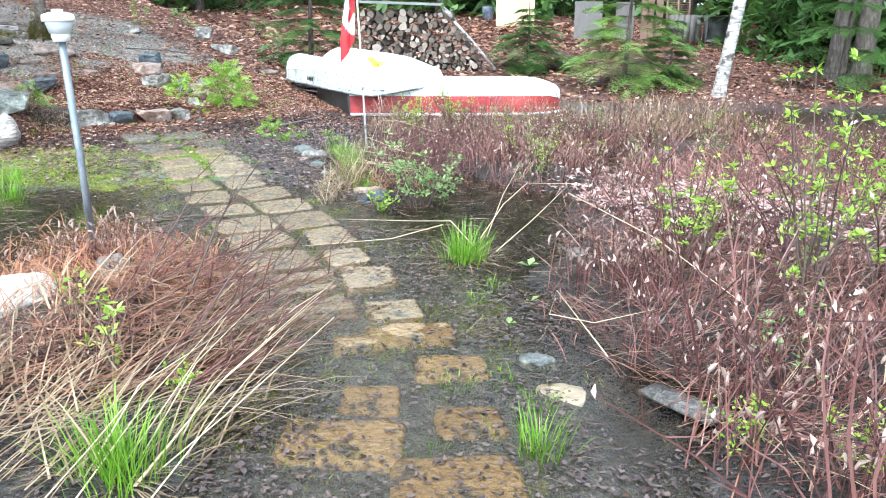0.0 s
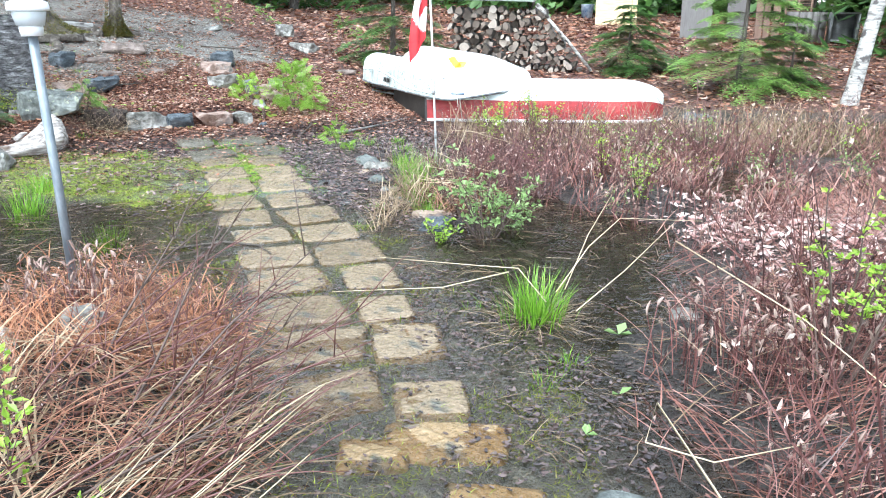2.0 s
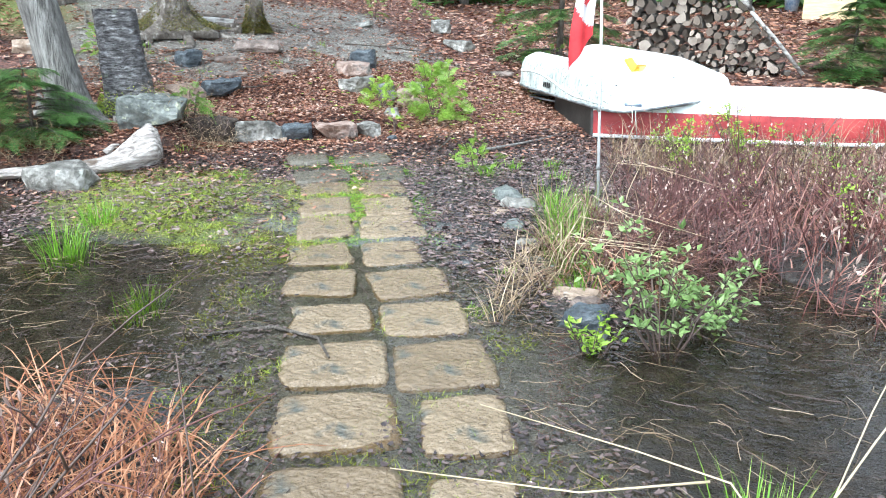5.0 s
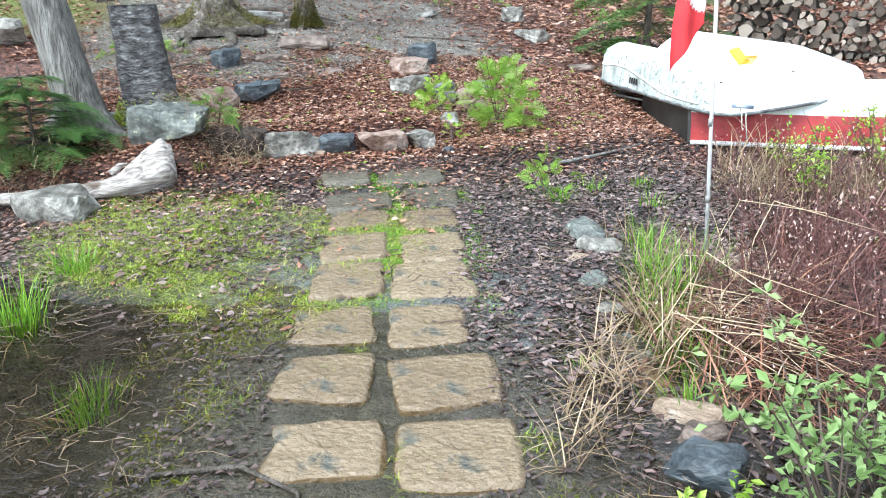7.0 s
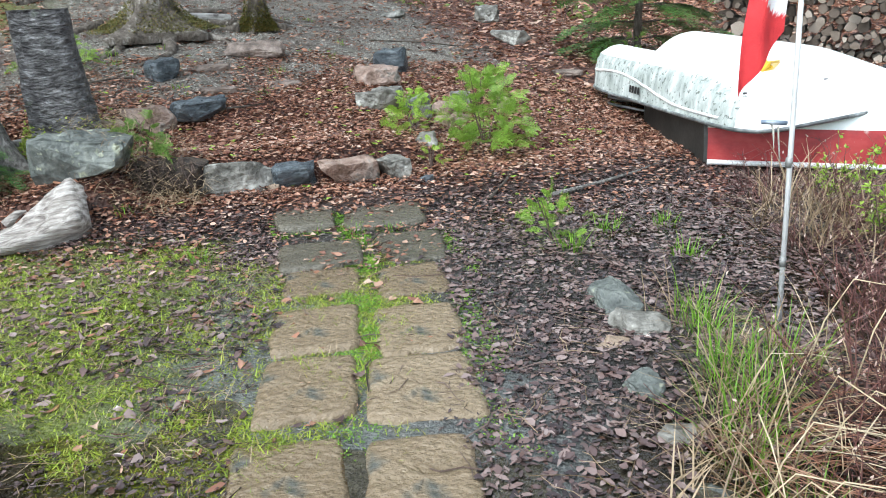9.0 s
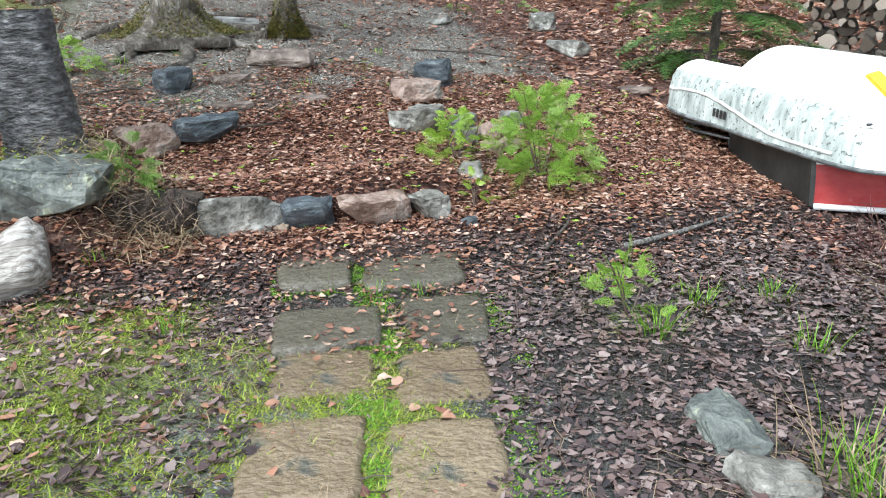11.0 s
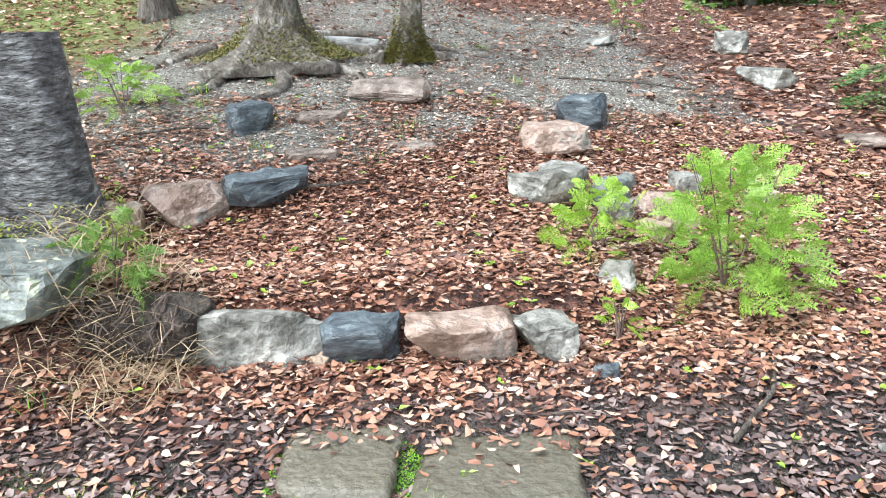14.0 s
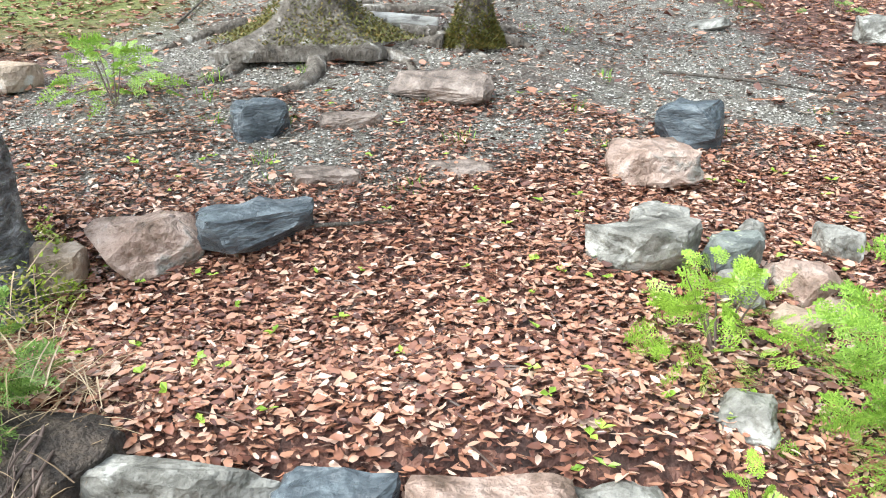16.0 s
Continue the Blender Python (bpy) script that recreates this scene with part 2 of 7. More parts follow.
L_marshsedge = leafy("marsh_sedge", [(0.055, 0.022, 0.017), (0.16, 0.062, 0.045), (0.29, 0.125, 0.092), (0.42, 0.25, 0.20)], 0.45, 0.15)
L_wool = leafy("woolly_heads", [(0.13, 0.075, 0.058), (0.25, 0.165, 0.135), (0.42, 0.32, 0.27)], 0.7, 0.15)
L_scrap = leafy("rotting_scraps", [(0.018, 0.014, 0.015), (0.045, 0.033, 0.033), (0.085, 0.058, 0.053), (0.15, 0.11, 0.10)], 0.14, 0.05)
L_twig = leafy("red_twig", [(0.022, 0.010, 0.010), (0.060, 0.024, 0.022), (0.125, 0.050, 0.044), (0.21, 0.10, 0.088)], 0.45, 0.0)
L_twig_dark = leafy("dark_twig", [(0.035, 0.022, 0.018), (0.075, 0.05, 0.04), (0.13, 0.09, 0.075)], 0.6, 0.0)
L_catkin = leafy("pale_catkin", [(0.36, 0.22, 0.18), (0.58, 0.42, 0.36), (0.74, 0.64, 0.57)], 0.6, 0.2)
L_pinkleaf = leafy("bleached_pink_leaves", [(0.20, 0.09, 0.08), (0.40, 0.23, 0.20), (0.58, 0.42, 0.38), (0.70, 0.58, 0.54)], 0.5, 0.15)
L_leaf = leafy("spring_leaves", [(0.16, 0.27, 0.035), (0.30, 0.47, 0.055), (0.45, 0.62, 0.11)], 0.35, 0.4)
L_leaf_grey = leafy("grey_green_leaves", [(0.12, 0.20, 0.06), (0.22, 0.34, 0.11), (0.36, 0.49, 0.21)], 0.35, 0.35)
L_cedar = leafy("cedar_sprays", [(0.11, 0.22, 0.025), (0.22, 0.38, 0.05), (0.36, 0.52, 0.09)], 0.4, 0.35)
L_hemlock = leafy("hemlock_needles", [(0.035, 0.085, 0.022), (0.07, 0.155, 0.035), (0.13, 0.25, 0.055)], 0.45, 0.25)
L_hemlock_light = leafy("light_hemlock_needles", [(0.08, 0.16, 0.03), (0.16, 0.29, 0.055), (0.28, 0.42, 0.10)], 0.45, 0.3)

# ---------------------------------------------------------------- mesh tools
rng = np.random.default_rng(7)


class Geo:
    """Collects triangles."""

    def __init__(self):
        self.v, self.f, self.n = [], [], 0

    def add(self, verts, tris):
        verts = np.asarray(verts, float).reshape(-1, 3)
        self.v.append(verts)
        self.f.append(np.asarray(tris, int).reshape(-1, 3) + self.n)
        self.n += len(verts)
        return self

    def mesh(self, name, smooth=True):
        v, f = np.concatenate(self.v), np.concatenate(self.f)
        me = bpy.data.meshes.new(name)
        me.vertices.add(len(v))
        me.vertices.foreach_set("co", v.ravel())
        me.loops.add(len(f) * 3)
        me.loops.foreach_set("vertex_index", f.ravel().astype(np.int32))
        me.polygons.add(len(f))
        me.polygons.foreach_set("loop_start", np.arange(0, len(f) * 3, 3, dtype=np.int32))
        me.update(calc_edges=True)
        me.polygons.foreach_set("use_smooth", np.full(len(f), smooth))
        return me


def part(name, geo, mat, parent=None, label="", smooth=True):
    me = geo.mesh(name, smooth) if isinstance(geo, Geo) else geo
    if not me.materials:
        me.materials.append(mat)
    ob = new(name, me)
    ob.parent = parent
    return tagged(ob, label)


def thing(name, label, category, m=None, group="", kind=""):
    ob = new(name)
    ob.empty_display_size = 0.1
    ob.matrix_basis = m or Matrix()
    return tagged(ob, label, category, group, kind)


def stuff(name, geo, mat, label, category, smooth=False):
    return tagged(part(name, geo, mat, None, "", smooth), label, category, "", "stuff")


def quads(a, b, c, d):
    return np.concatenate([np.stack([a, b, c], -1).reshape(-1, 3), np.stack([a, c, d], -1).reshape(-1, 3)])


def unit(a):
    return a / np.maximum(np.linalg.norm(a, axis=-1, keepdims=True), 1e-9)


def tubes(geo, P, R, sides=3, caps=False):
    """n bent rods at once: P (n, k, 3) points and R (n, k) radii."""
    P, R = np.asarray(P, float), np.asarray(R, float)
    n, k = P.shape[:2]
    T = unit(np.gradient(P, axis=1))
    ref = np.where(np.abs(T[:, :1, 2:3]) > 0.9, np.array([1.0, 0, 0]), np.array([0, 0, 1.0]))
    A = unit(np.cross(T, np.broadcast_to(ref, T.shape)))
    B = np.cross(T, A)
    th = np.arange(sides) * 2 * np.pi / sides
    V = P[:, :, None] + R[:, :, None, None] * (np.cos(th)[:, None] * A[:, :, None] + np.sin(th)[:, None] * B[:, :, None])
    idx = np.arange(n * k * sides).reshape(n, k, sides)
    nx = np.roll(idx, -1, axis=2)
    tris = quads(idx[:, :-1].ravel(), nx[:, :-1].ravel(), nx[:, 1:].ravel(), idx[:, 1:].ravel())
    if caps:
        fan = [np.stack([idx[:, e, 0], idx[:, e, j], idx[:, e, j + 1]][::s], -1) for e, s in ((0, -1), (-1, 1)) for j in range(1, sides - 1)]
        tris = np.concatenate([tris, *fan])
    geo.add(V, tris)
    return geo


def rod(geo, points, radii, sides=8):
    P = np.array(points, float)
    R = np.broadcast_to(np.asarray(radii, float), (len(P),))
    return tubes(geo, P[None], R[None], sides, True)


def headings(n, flat=0.0):
    az = rng.uniform(0, 2 * np.pi, n)
    return np.stack([np.cos(az), np.sin(az), np.full(n, flat)], -1)


def blades(geo, base, length, width, lean, droop=0.4, head=None, segs=4):
    """Narrow grass blades that rise from base and bend over."""
    n = len(base)
    head = headings(n) if head is None else head
    s = np.linspace(0, 1, segs)
    lean = np.broadcast_to(lean, (n,))
    length, width = np.broadcast_to(length, (n,)), np.broadcast_to(width, (n,))
    a = lean[:, None] + droop * s[None] ** 1.5
    step = np.stack([np.sin(a)[..., None] * head[:, None], np.zeros((n, segs, 3))], 0)[0]
    step[..., 2] = np.cos(a)
    P = base[:, None] + np.cumsum(np.concatenate([np.zeros((n, 1, 3)), step[:, 1:] * (length / (segs - 1))[:, None, None]], 1), 1)
    side = np.stack([-head[:, 1], head[:, 0], np.zeros(n)], -1)
    w = width[:, None, None] * np.array([1, 0.9, 0.65, 0.05] if segs == 4 else np.linspace(1, 0.05, segs))[None, :, None] * side[:, None]
    V = np.stack([P - w, P + w], 2)
    idx = np.arange(n * segs * 2).reshape(n, segs, 2)
    geo.add(V, quads(idx[:, :-1, 0].ravel(), idx[:, :-1, 1].ravel(), idx[:, 1:, 1].ravel(), idx[:, 1:, 0].ravel()))
    return geo


def leaves(geo, pos, along, normal, length, width, fold=0.15):
    """Folded leaves: four triangles each."""
    n = len(pos)
    along = unit(along)
    side = unit(np.cross(along, normal))
    up = np.cross(side, along)
    L, W = np.broadcast_to(length, (n,))[:, None], np.broadcast_to(width, (n,))[:, None]
    fo = np.broadcast_to(fold, (n,))[:, None]
    V = np.stack([pos, pos + along * L * 0.5 + side * W * 0.5 + up * W * fo, pos + along * L - up * W * fo, pos + along * L * 0.5 - side * W * 0.5 + up * W * fo, pos + along * L * 0.5 - up * W * fo], 1)
    i = np.arange(n)[:, None] * 5
    geo.add(V, np.concatenate([i + [[0, 1, 4]], i + [[1, 2, 4]], i + [[2, 3, 4]], i + [[3, 0, 4]]]))
    return geo


def slips(geo, pos, along, side, length, width):
    """Small flat needles and scales: two triangles each."""
    n = len(pos)
    L, W = np.broadcast_to(length, (n,))[:, None], np.broadcast_to(width, (n,))[:, None]
    V = np.stack([pos, pos + along * L * 0.55 + side * W, pos + along * L, pos + along * L * 0.55 - side * W], 1)
    i = np.arange(n)[:, None] * 4
    geo.add(V, np.concatenate([i + [[0, 1, 2]], i + [[0, 2, 3]]]))
    return geo


def bmesh_geo(bm):
    bmesh.ops.triangulate(bm, faces=bm.faces[:])
    bm.verts.index_update()
    g = Geo()
    g.add([v.co[:] for v in bm.verts], [[v.index for v in f.verts] for f in bm.faces])
    bm.free()
    return g


def box_geo(sx, sy, sz, bevel=0.008, centre=(0, 0, 0)):
    bm = bmesh.new()
    bmesh.ops.create_cube(bm, size=1.0, matrix=Matrix.Translation(centre) @ Matrix.Diagonal((sx, sy, sz, 1)))
    bmesh.ops.bevel(bm, geom=bm.edges[:], offset=bevel, segments=2, affect="EDGES")
    return bmesh_geo(bm)


def fbm(x, y, s, seed=0.0, octaves=4):
    """Smooth value noise over arrays."""
    out, amp = np.zeros_like(np.asarray(x, float)), 0.5
    for o in range(octaves):
        k = s * 2 ** o
        px, py = x * k + 17.3 * o + seed, y * k - 9.1 * o + seed * 1.7
        ix, iy = np.floor(px), np.floor(py)
        fx, fy = px - ix, py - iy
        fx, fy = fx * fx * (3 - 2 * fx), fy * fy * (3 - 2 * fy)

        def h(a, b):
            q = np.sin(a * 127.1 + b * 311.7) * 43758.5453
            return q - np.floor(q)
        out += amp * ((h(ix, iy) * (1 - fx) + h(ix + 1, iy) * fx) * (1 - fy) + (h(ix, iy + 1) * (1 - fx) + h(ix + 1, iy + 1) * fx) * fy)
        amp *= 0.5
    return out


# ---------------------------------------------------------------- the ground
def smooth(a, b, x):
    t = np.clip((np.asarray(x, float) - a) / (b - a), 0, 1)
    return t * t * (3 - 2 * t)


def along_slope(x, y):
    return 0.7071 * (y - x), 0.7071 * (x + y)


def off_path(x, y):
    """Metres from the middle line of the stone path."""
    line = ((0.05, 2.0), (-0.45, 3.8), (-1.1, 5.1), (-2.1, 6.9), (-3.1, 8.8), (-3.6, 9.4))
    best = np.full(np.shape(x), 99.0)
    for (ax, ay), (bx, by) in zip(line, line[1:]):
        t = np.clip(((x - ax) * (bx - ax) + (y - ay) * (by - ay)) / ((bx - ax) ** 2 + (by - ay) ** 2), 0, 1)
        best = np.minimum(best, np.hypot(x - ax - t * (bx - ax), y - ay - t * (by - ay)))
    return best


HUMMOCKS = ((-1.75, 3.6, 0.75, 0.17), (-1.15, 2.5, 0.5, 0.12), (-2.1, 4.5, 0.6, 0.12), (1.5, 3.8, 0.7, 0.14), (2.5, 5.4, 1.2, 0.13), (2.1, 6.0, 0.8, 0.10), (1.3, 1.9, 0.55, 0.11),
            (0.9, 7.6, 0.7, 0.12), (2.9, 8.6, 0.9, 0.12), (0.2, 10.2, 1.0, 0.10), (-0.85, 8.0, 0.4, 0.09), (-0.55, 6.6, 0.25, 0.07), (-4.0, 7.6, 1.1, 0.085), (-3.2, 6.9, 0.6, 0.03), (-1.6, 7.9, 0.6, 0.035), (-2.0, 8.9, 0.9, 0.055), (4.5, 6.5, 1.0, 0.11), (2.4, 2.4, 0.8, 0.1))
PONDS = ((-3.7, 5.0, 0.85, 0.22), (-3.0, 5.9, 0.4, 0.12), (-5.9, 6.7, 0.7, 0.22), (0.05, 5.6, 0.45, 0.14), (0.35, 6.4, 0.5, 0.14), (0.75, 2.85, 0.3, 0.11), (-0.35, 7.3, 0.4, 0.15), (-0.3, 8.9, 0.4, 0.1), (1.9, 8.2, 0.6, 0.12), (5.6, 12.0, 1.3, 0.16), (3.2, 4.0, 0.5, 0.1), (-2.9, 3.6, 0.6, 0.16), (-7.0, 5.6, 1.2, 0.3))


def height(x, y):
    x, y = np.asarray(x, float), np.asarray(y, float)
    u, v = along_slope(x, y)
    sl = 0.215 - 0.05 * smooth(3, 8, v) - 0.15 * smooth(8, 11.5, v)
    far = np.minimum(u, 60) - 9.75
    us = u + 0.28 * (1 - smooth(2.6, 3.1, v))
    h = 0.14 * smooth(8.7, 9.6, u) * (1 - smooth(6, 9, v)) + 0.13 * smooth(9.66, 9.85, us) * (1 - smooth(4.6, 5.6, v)) + sl * np.maximum(far, 0)
    h = h - 0.075 * smooth(9.9, 10.5, u) * (1 - smooth(10.85, 11.15, u)) * (1 - smooth(3.8, 4.6, v))
    h = h + 0.06 * np.exp(-((us - 9.98) / 0.2) ** 2) * (1 - smooth(4.5, 5.1, v)) * smooth(2.4, 3.0, v)
    h = h + 0.11 * np.exp(-((x + 5.08) ** 2 + (y - 8.7) ** 2) / 0.16)
    h = h + 0.05 * np.clip(y - 12, 0, 40) * smooth(7.5, 10, v)
    marsh = (1 - smooth(8.7, 9.5, u)) * (1 - smooth(12.3, 13.6, y))
    low = -0.028 + 0.09 * (fbm(x, y, 1.1, 3.0) - 0.47) + 0.06 * (fbm(x, y, 5.0, 9.0, 3) - 0.45)
    for hx, hy, r, a in HUMMOCKS:
        low = low + a * np.exp(-((x - hx) ** 2 + (y - hy) ** 2) / (r * r))
    for hx, hy, r, a in PONDS:
        low = low - a * np.exp(-((x - hx) ** 2 + (y - hy) ** 2) / (r * r))
    path = 1 - smooth(0.5, 1.15, off_path(x, y))
    level = -0.034 + 0.021 * smooth(3.9, 5.2, y) + 0.03 * smooth(6.2, 8.0, y) + 0.030 * (fbm(x, y, 5.0, 5.0, 3) - 0.45)
    low = (low - 0.03 * (1 - smooth(2.8, 4.6, y)) * (1 - smooth(0.9, 1.3, off_path(x, y)))) * (1 - path) + level * path
    rough = 0.05 * (fbm(x, y, 0.9, 2.0) - 0.47) + 0.03 * (fbm(x, y, 4.0, 6.0, 3) - 0.45)
    return h + low * marsh + rough * (1 - marsh)


def gravel_mask(x, y):
    u, v = along_slope(x, y)
    e = smooth(10.95, 11.5, u - 0.33 * np.clip(v - 3.2, 0, 3) + 0.8 * (fbm(x, y, 0.8, 21.0) - 0.5)) * (1 - smooth(6.6, 7.6, v + 1.5 * (fbm(x, y, 0.7, 23.0) - 0.5))) * (1 - smooth(15.5, 17.5, u))
    return e * smooth(1.4, 2.2, v + (fbm(x, y, 0.7, 27.0) - 0.5)) * (0.6 + 0.4 * smooth(0.36, 0.5, fbm(x, y, 2.3, 29.0)))


def moss_mask(x, y):
    a = np.exp(-(((x + 4.0) / 1.15) ** 2 + ((y - 7.55) / 0.95) ** 2)) + 0.75 * np.exp(-(((x + 2.9) / 0.6) ** 2 + ((y - 7.6) / 1.5) ** 2))
    b = smooth(13.0, 14.5, 0.7071 * (y - x)) * smooth(2.6, 1.2, 0.7071 * (x + y))
    return np.clip(smooth(0.25, 0.6, a * (0.35 + 1.3 * fbm(x, y, 2.2, 31.0))) + b, 0, 1)


def litter_mask(x, y):
    u, v = along_slope(x, y)
    return np.maximum(smooth(9.0, 9.7, u), smooth(12.8, 14.0, y)) * (1 - 0.93 * gravel_mask(x, y))


def spread(lo, hi, n):
    return np.linspace(lo, hi, n)


gx = np.concatenate([[-400, -200, -100, -60, -40, -30, -24, -20, -17, -14, -12], spread(-10.5, 8.5, 320), [9, 10, 11.5, 13.5, 16, 20, 25, 32, 45, 70, 120, 220, 400]])
gy = np.concatenate([[-400, -200, -100, -50, -25, -12, -6, -3, -1, 0], spread(0.4, 18.0, 290), [18.4, 19, 20, 21, 22.5, 24, 26, 28, 31, 35, 40, 50, 70, 110, 200, 400]])
GX, GY = np.meshgrid(gx, gy)
GZ = height(GX, GY)
gi = np.arange(GX.size).reshape(GX.shape)
gg = Geo().add(np.stack([GX, GY, GZ], -1), quads(gi[:-1, :-1].ravel(), gi[:-1, 1:].ravel(), gi[1:, 1:].ravel(), gi[1:, :-1].ravel()))


def ground_material():
    m = material("ground_soil", [(0.008, 0.0065, 0.0055), (0.028, 0.023, 0.020), (0.072, 0.063, 0.054)], 9, 0.12, 1.0, 60, "", 9, rough_to=0.6, distance=0.03)
    nt = m.node_tree
    bsdf = nt.nodes["Principled BSDF"]
    colour = bsdf.inputs["Base Color"].links[0].from_socket
    for attr, scale, stops in (("litter", 30, ((0.030, 0.015, 0.012), (0.09, 0.040, 0.030), (0.20, 0.095, 0.067))),
                               ("gravel", 45, ((0.05, 0.042, 0.033), (0.11, 0.098, 0.08), (0.22, 0.205, 0.175))),
                               ("moss", 25, ((0.05, 0.055, 0.02), (0.115, 0.14, 0.028), (0.19, 0.21, 0.05))),
                               ("bed", 12, ((0.020, 0.022, 0.021), (0.12, 0.128, 0.124), (0.32, 0.335, 0.33)))):
        at = nt.nodes.new("ShaderNodeAttribute")
        at.attribute_name = attr
        tx = nt.nodes.new("ShaderNodeTexVoronoi" if attr in ("litter", "gravel") else "ShaderNodeTexNoise")
        tx.inputs["Scale"].default_value = scale
        rp = nt.nodes.new("ShaderNodeValToRGB")
        rp.color_ramp.elements.new(0.5)
        for e, c in zip(rp.color_ramp.elements, stops):
            e.color = (*c, 1)
        if attr in ("litter", "gravel"):
            sep = nt.nodes.new("ShaderNodeSeparateColor")
            nt.links.new(tx.outputs["Color"], sep.inputs[0])
            nt.links.new(sep.outputs[0], rp.inputs[0])
        else:
            nt.links.new(tx.outputs["Fac"], rp.inputs[0])
        co = nt.nodes.new("ShaderNodeTexCoord")
        nt.links.new(co.outputs["Object"], tx.inputs["Vector"])
        mx = nt.nodes.new("ShaderNodeMix")
        mx.data_type = "RGBA"
        nt.links.new(at.outputs["Fac"], mx.inputs["Factor"])
        nt.links.new(colour, mx.inputs["A"])
        nt.links.new(rp.outputs[0], mx.inputs["B"])
        colour = mx.outputs["Result"]
    nt.links.new(colour, bsdf.inputs["Base Color"])
    dry = nt.nodes.new("ShaderNodeAttribute")
    dry.attribute_name = "litter"
    duller = nt.nodes.new("ShaderNodeMath")
    duller.operation, duller.use_clamp = "MULTIPLY_ADD", True
    duller.inputs[1].default_value = 0.5
    nt.links.new(dry.outputs["Fac"], duller.inputs[0])
    nt.links.new(bsdf.inputs["Roughness"].links[0].from_socket, duller.inputs[2])
    nt.links.new(duller.outputs[0], bsdf.inputs["Roughness"])
    return m


M_ground = ground_material()
ground = tagged(part("ground", gg, M_ground), "wet forest floor running down into a flooded marsh", "ground", "", "structure")
for attr, values in (("litter", litter_mask(GX, GY)), ("gravel", gravel_mask(GX, GY)), ("moss", moss_mask(GX, GY)), ("bed", (1 - smooth(0.5, 1.1, off_path(GX, GY))) * (1 - smooth(7.5, 8.8, GY)) * 0.9)):
    layer = ground.data.attributes.new(attr, "FLOAT", "POINT")
    layer.data.foreach_set("value", values.ravel().astype(np.float32))


def water_material():
    m = bpy.data.materials.new("marsh_water")
    m.use_nodes = True
    nt = m.node_tree
    nt.nodes.remove(nt.nodes["Principled BSDF"])
    clear, gloss, mix, fres = (nt.nodes.new(k) for k in ("ShaderNodeBsdfTransparent", "ShaderNodeBsdfGlossy", "ShaderNodeMixShader", "ShaderNodeFresnel"))
    clear.inputs[0].default_value = (0.78, 0.71, 0.59, 1)
    gloss.inputs["Roughness"].default_value = 0.05
    fres.inputs["IOR"].default_value = 1.333
    tex, bp = nt.nodes.new("ShaderNodeTexNoise"), nt.nodes.new("ShaderNodeBump")
    tex.inputs["Scale"].default_value, tex.inputs["Detail"].default_value = 9.0, 4.0
    bp.inputs["Strength"].default_value, bp.inputs["Distance"].default_value = 0.5, 0.014
    co = nt.nodes.new("ShaderNodeTexCoord")
    mp = nt.nodes.new("ShaderNodeMapping")
    mp.inputs["Scale"].default_value = (1.0, 2.2, 1.0)
    nt.links.new(co.outputs["Object"], mp.inputs[0])
    nt.links.new(mp.outputs[0], tex.inputs["Vector"])
    nt.links.new(tex.outputs["Fac"], bp.inputs["Height"])
    nt.links.new(bp.outputs[0], gloss.inputs["Normal"])
    nt.links.new(bp.outputs[0], fres.inputs["Normal"])
    nt.links.new(fres.outputs[0], mix.inputs[0])
    nt.links.new(clear.outputs[0], mix.inputs[1])
    nt.links.new(gloss.outputs[0], mix.inputs[2])
    nt.links.new(mix.outputs[0], nt.nodes["Material Output"].inputs[0])
    return m


wx, wy = np.meshgrid(spread(-60, 60, 25), spread(-60, 24, 18))
wi = np.arange(wx.size).reshape(wx.shape)
water = part("water", Geo().add(np.stack([wx, wy, np.zeros_like(wx)], -1), quads(wi[:-1, :-1].ravel(), wi[:-1, 1:].ravel(), wi[1:, 1:].ravel(), wi[1:, :-1].ravel())), water_material())
tagged(water, "shallow still brown marsh water over mud", "water", "", "structure")
water.visible_shadow = False


def on(x, y, dz=0.0):
    return float(height(x, y)) + dz


# ---------------------------------------------------------------- rocks
def rock_geo(sx, sy, sz, seed, sharp=0.6):
    r = np.random.default_rng(seed)
    bm = bmesh.new()
    pts = r.uniform(-1, 1, (26, 3))
    pts = pts / np.maximum(np.abs(pts).max(1, keepdims=True), 0.5) * (sharp + (1 - sharp) / np.maximum(np.linalg.norm(pts, axis=1, keepdims=True), 0.6))
    pts[:, 2] = np.clip(pts[:, 2], -0.9, 0.85)
    for p in pts:
        bm.verts.new(Vector((p[0] * sx / 2, p[1] * sy / 2, p[2] * sz / 2 + sz * 0.36)))
    res = bmesh.ops.convex_hull(bm, input=bm.verts[:])
    bmesh.ops.delete(bm, geom=[g for g in res["geom_interior"] if isinstance(g, bmesh.types.BMVert)], context="VERTS")
    bmesh.ops.subdivide_edges(bm, edges=bm.edges[:], cuts=3, use_grid_fill=True)
    bmesh.ops.triangulate(bm, faces=bm.faces[:])
    for _ in range(1):
        bmesh.ops.smooth_vert(bm, verts=bm.verts[:], factor=0.35, use_axis_x=True, use_axis_y=True, use_axis_z=True)
    size = min(sx, sy, sz)
    for v in bm.verts:
        q = noise.noise(v.co * (2.2 / size) + Vector((seed * 3.1, 0, 0))) * 0.11 + noise.noise(v.co * (5.0 / size) + Vector((0, seed * 1.3, 0))) * 0.07 + noise.noise(v.co * (12.0 / size) + Vector((0, 0, seed))) * 0.035
        v.co += v.co.normalized() * q * size
    return bmesh_geo(bm)


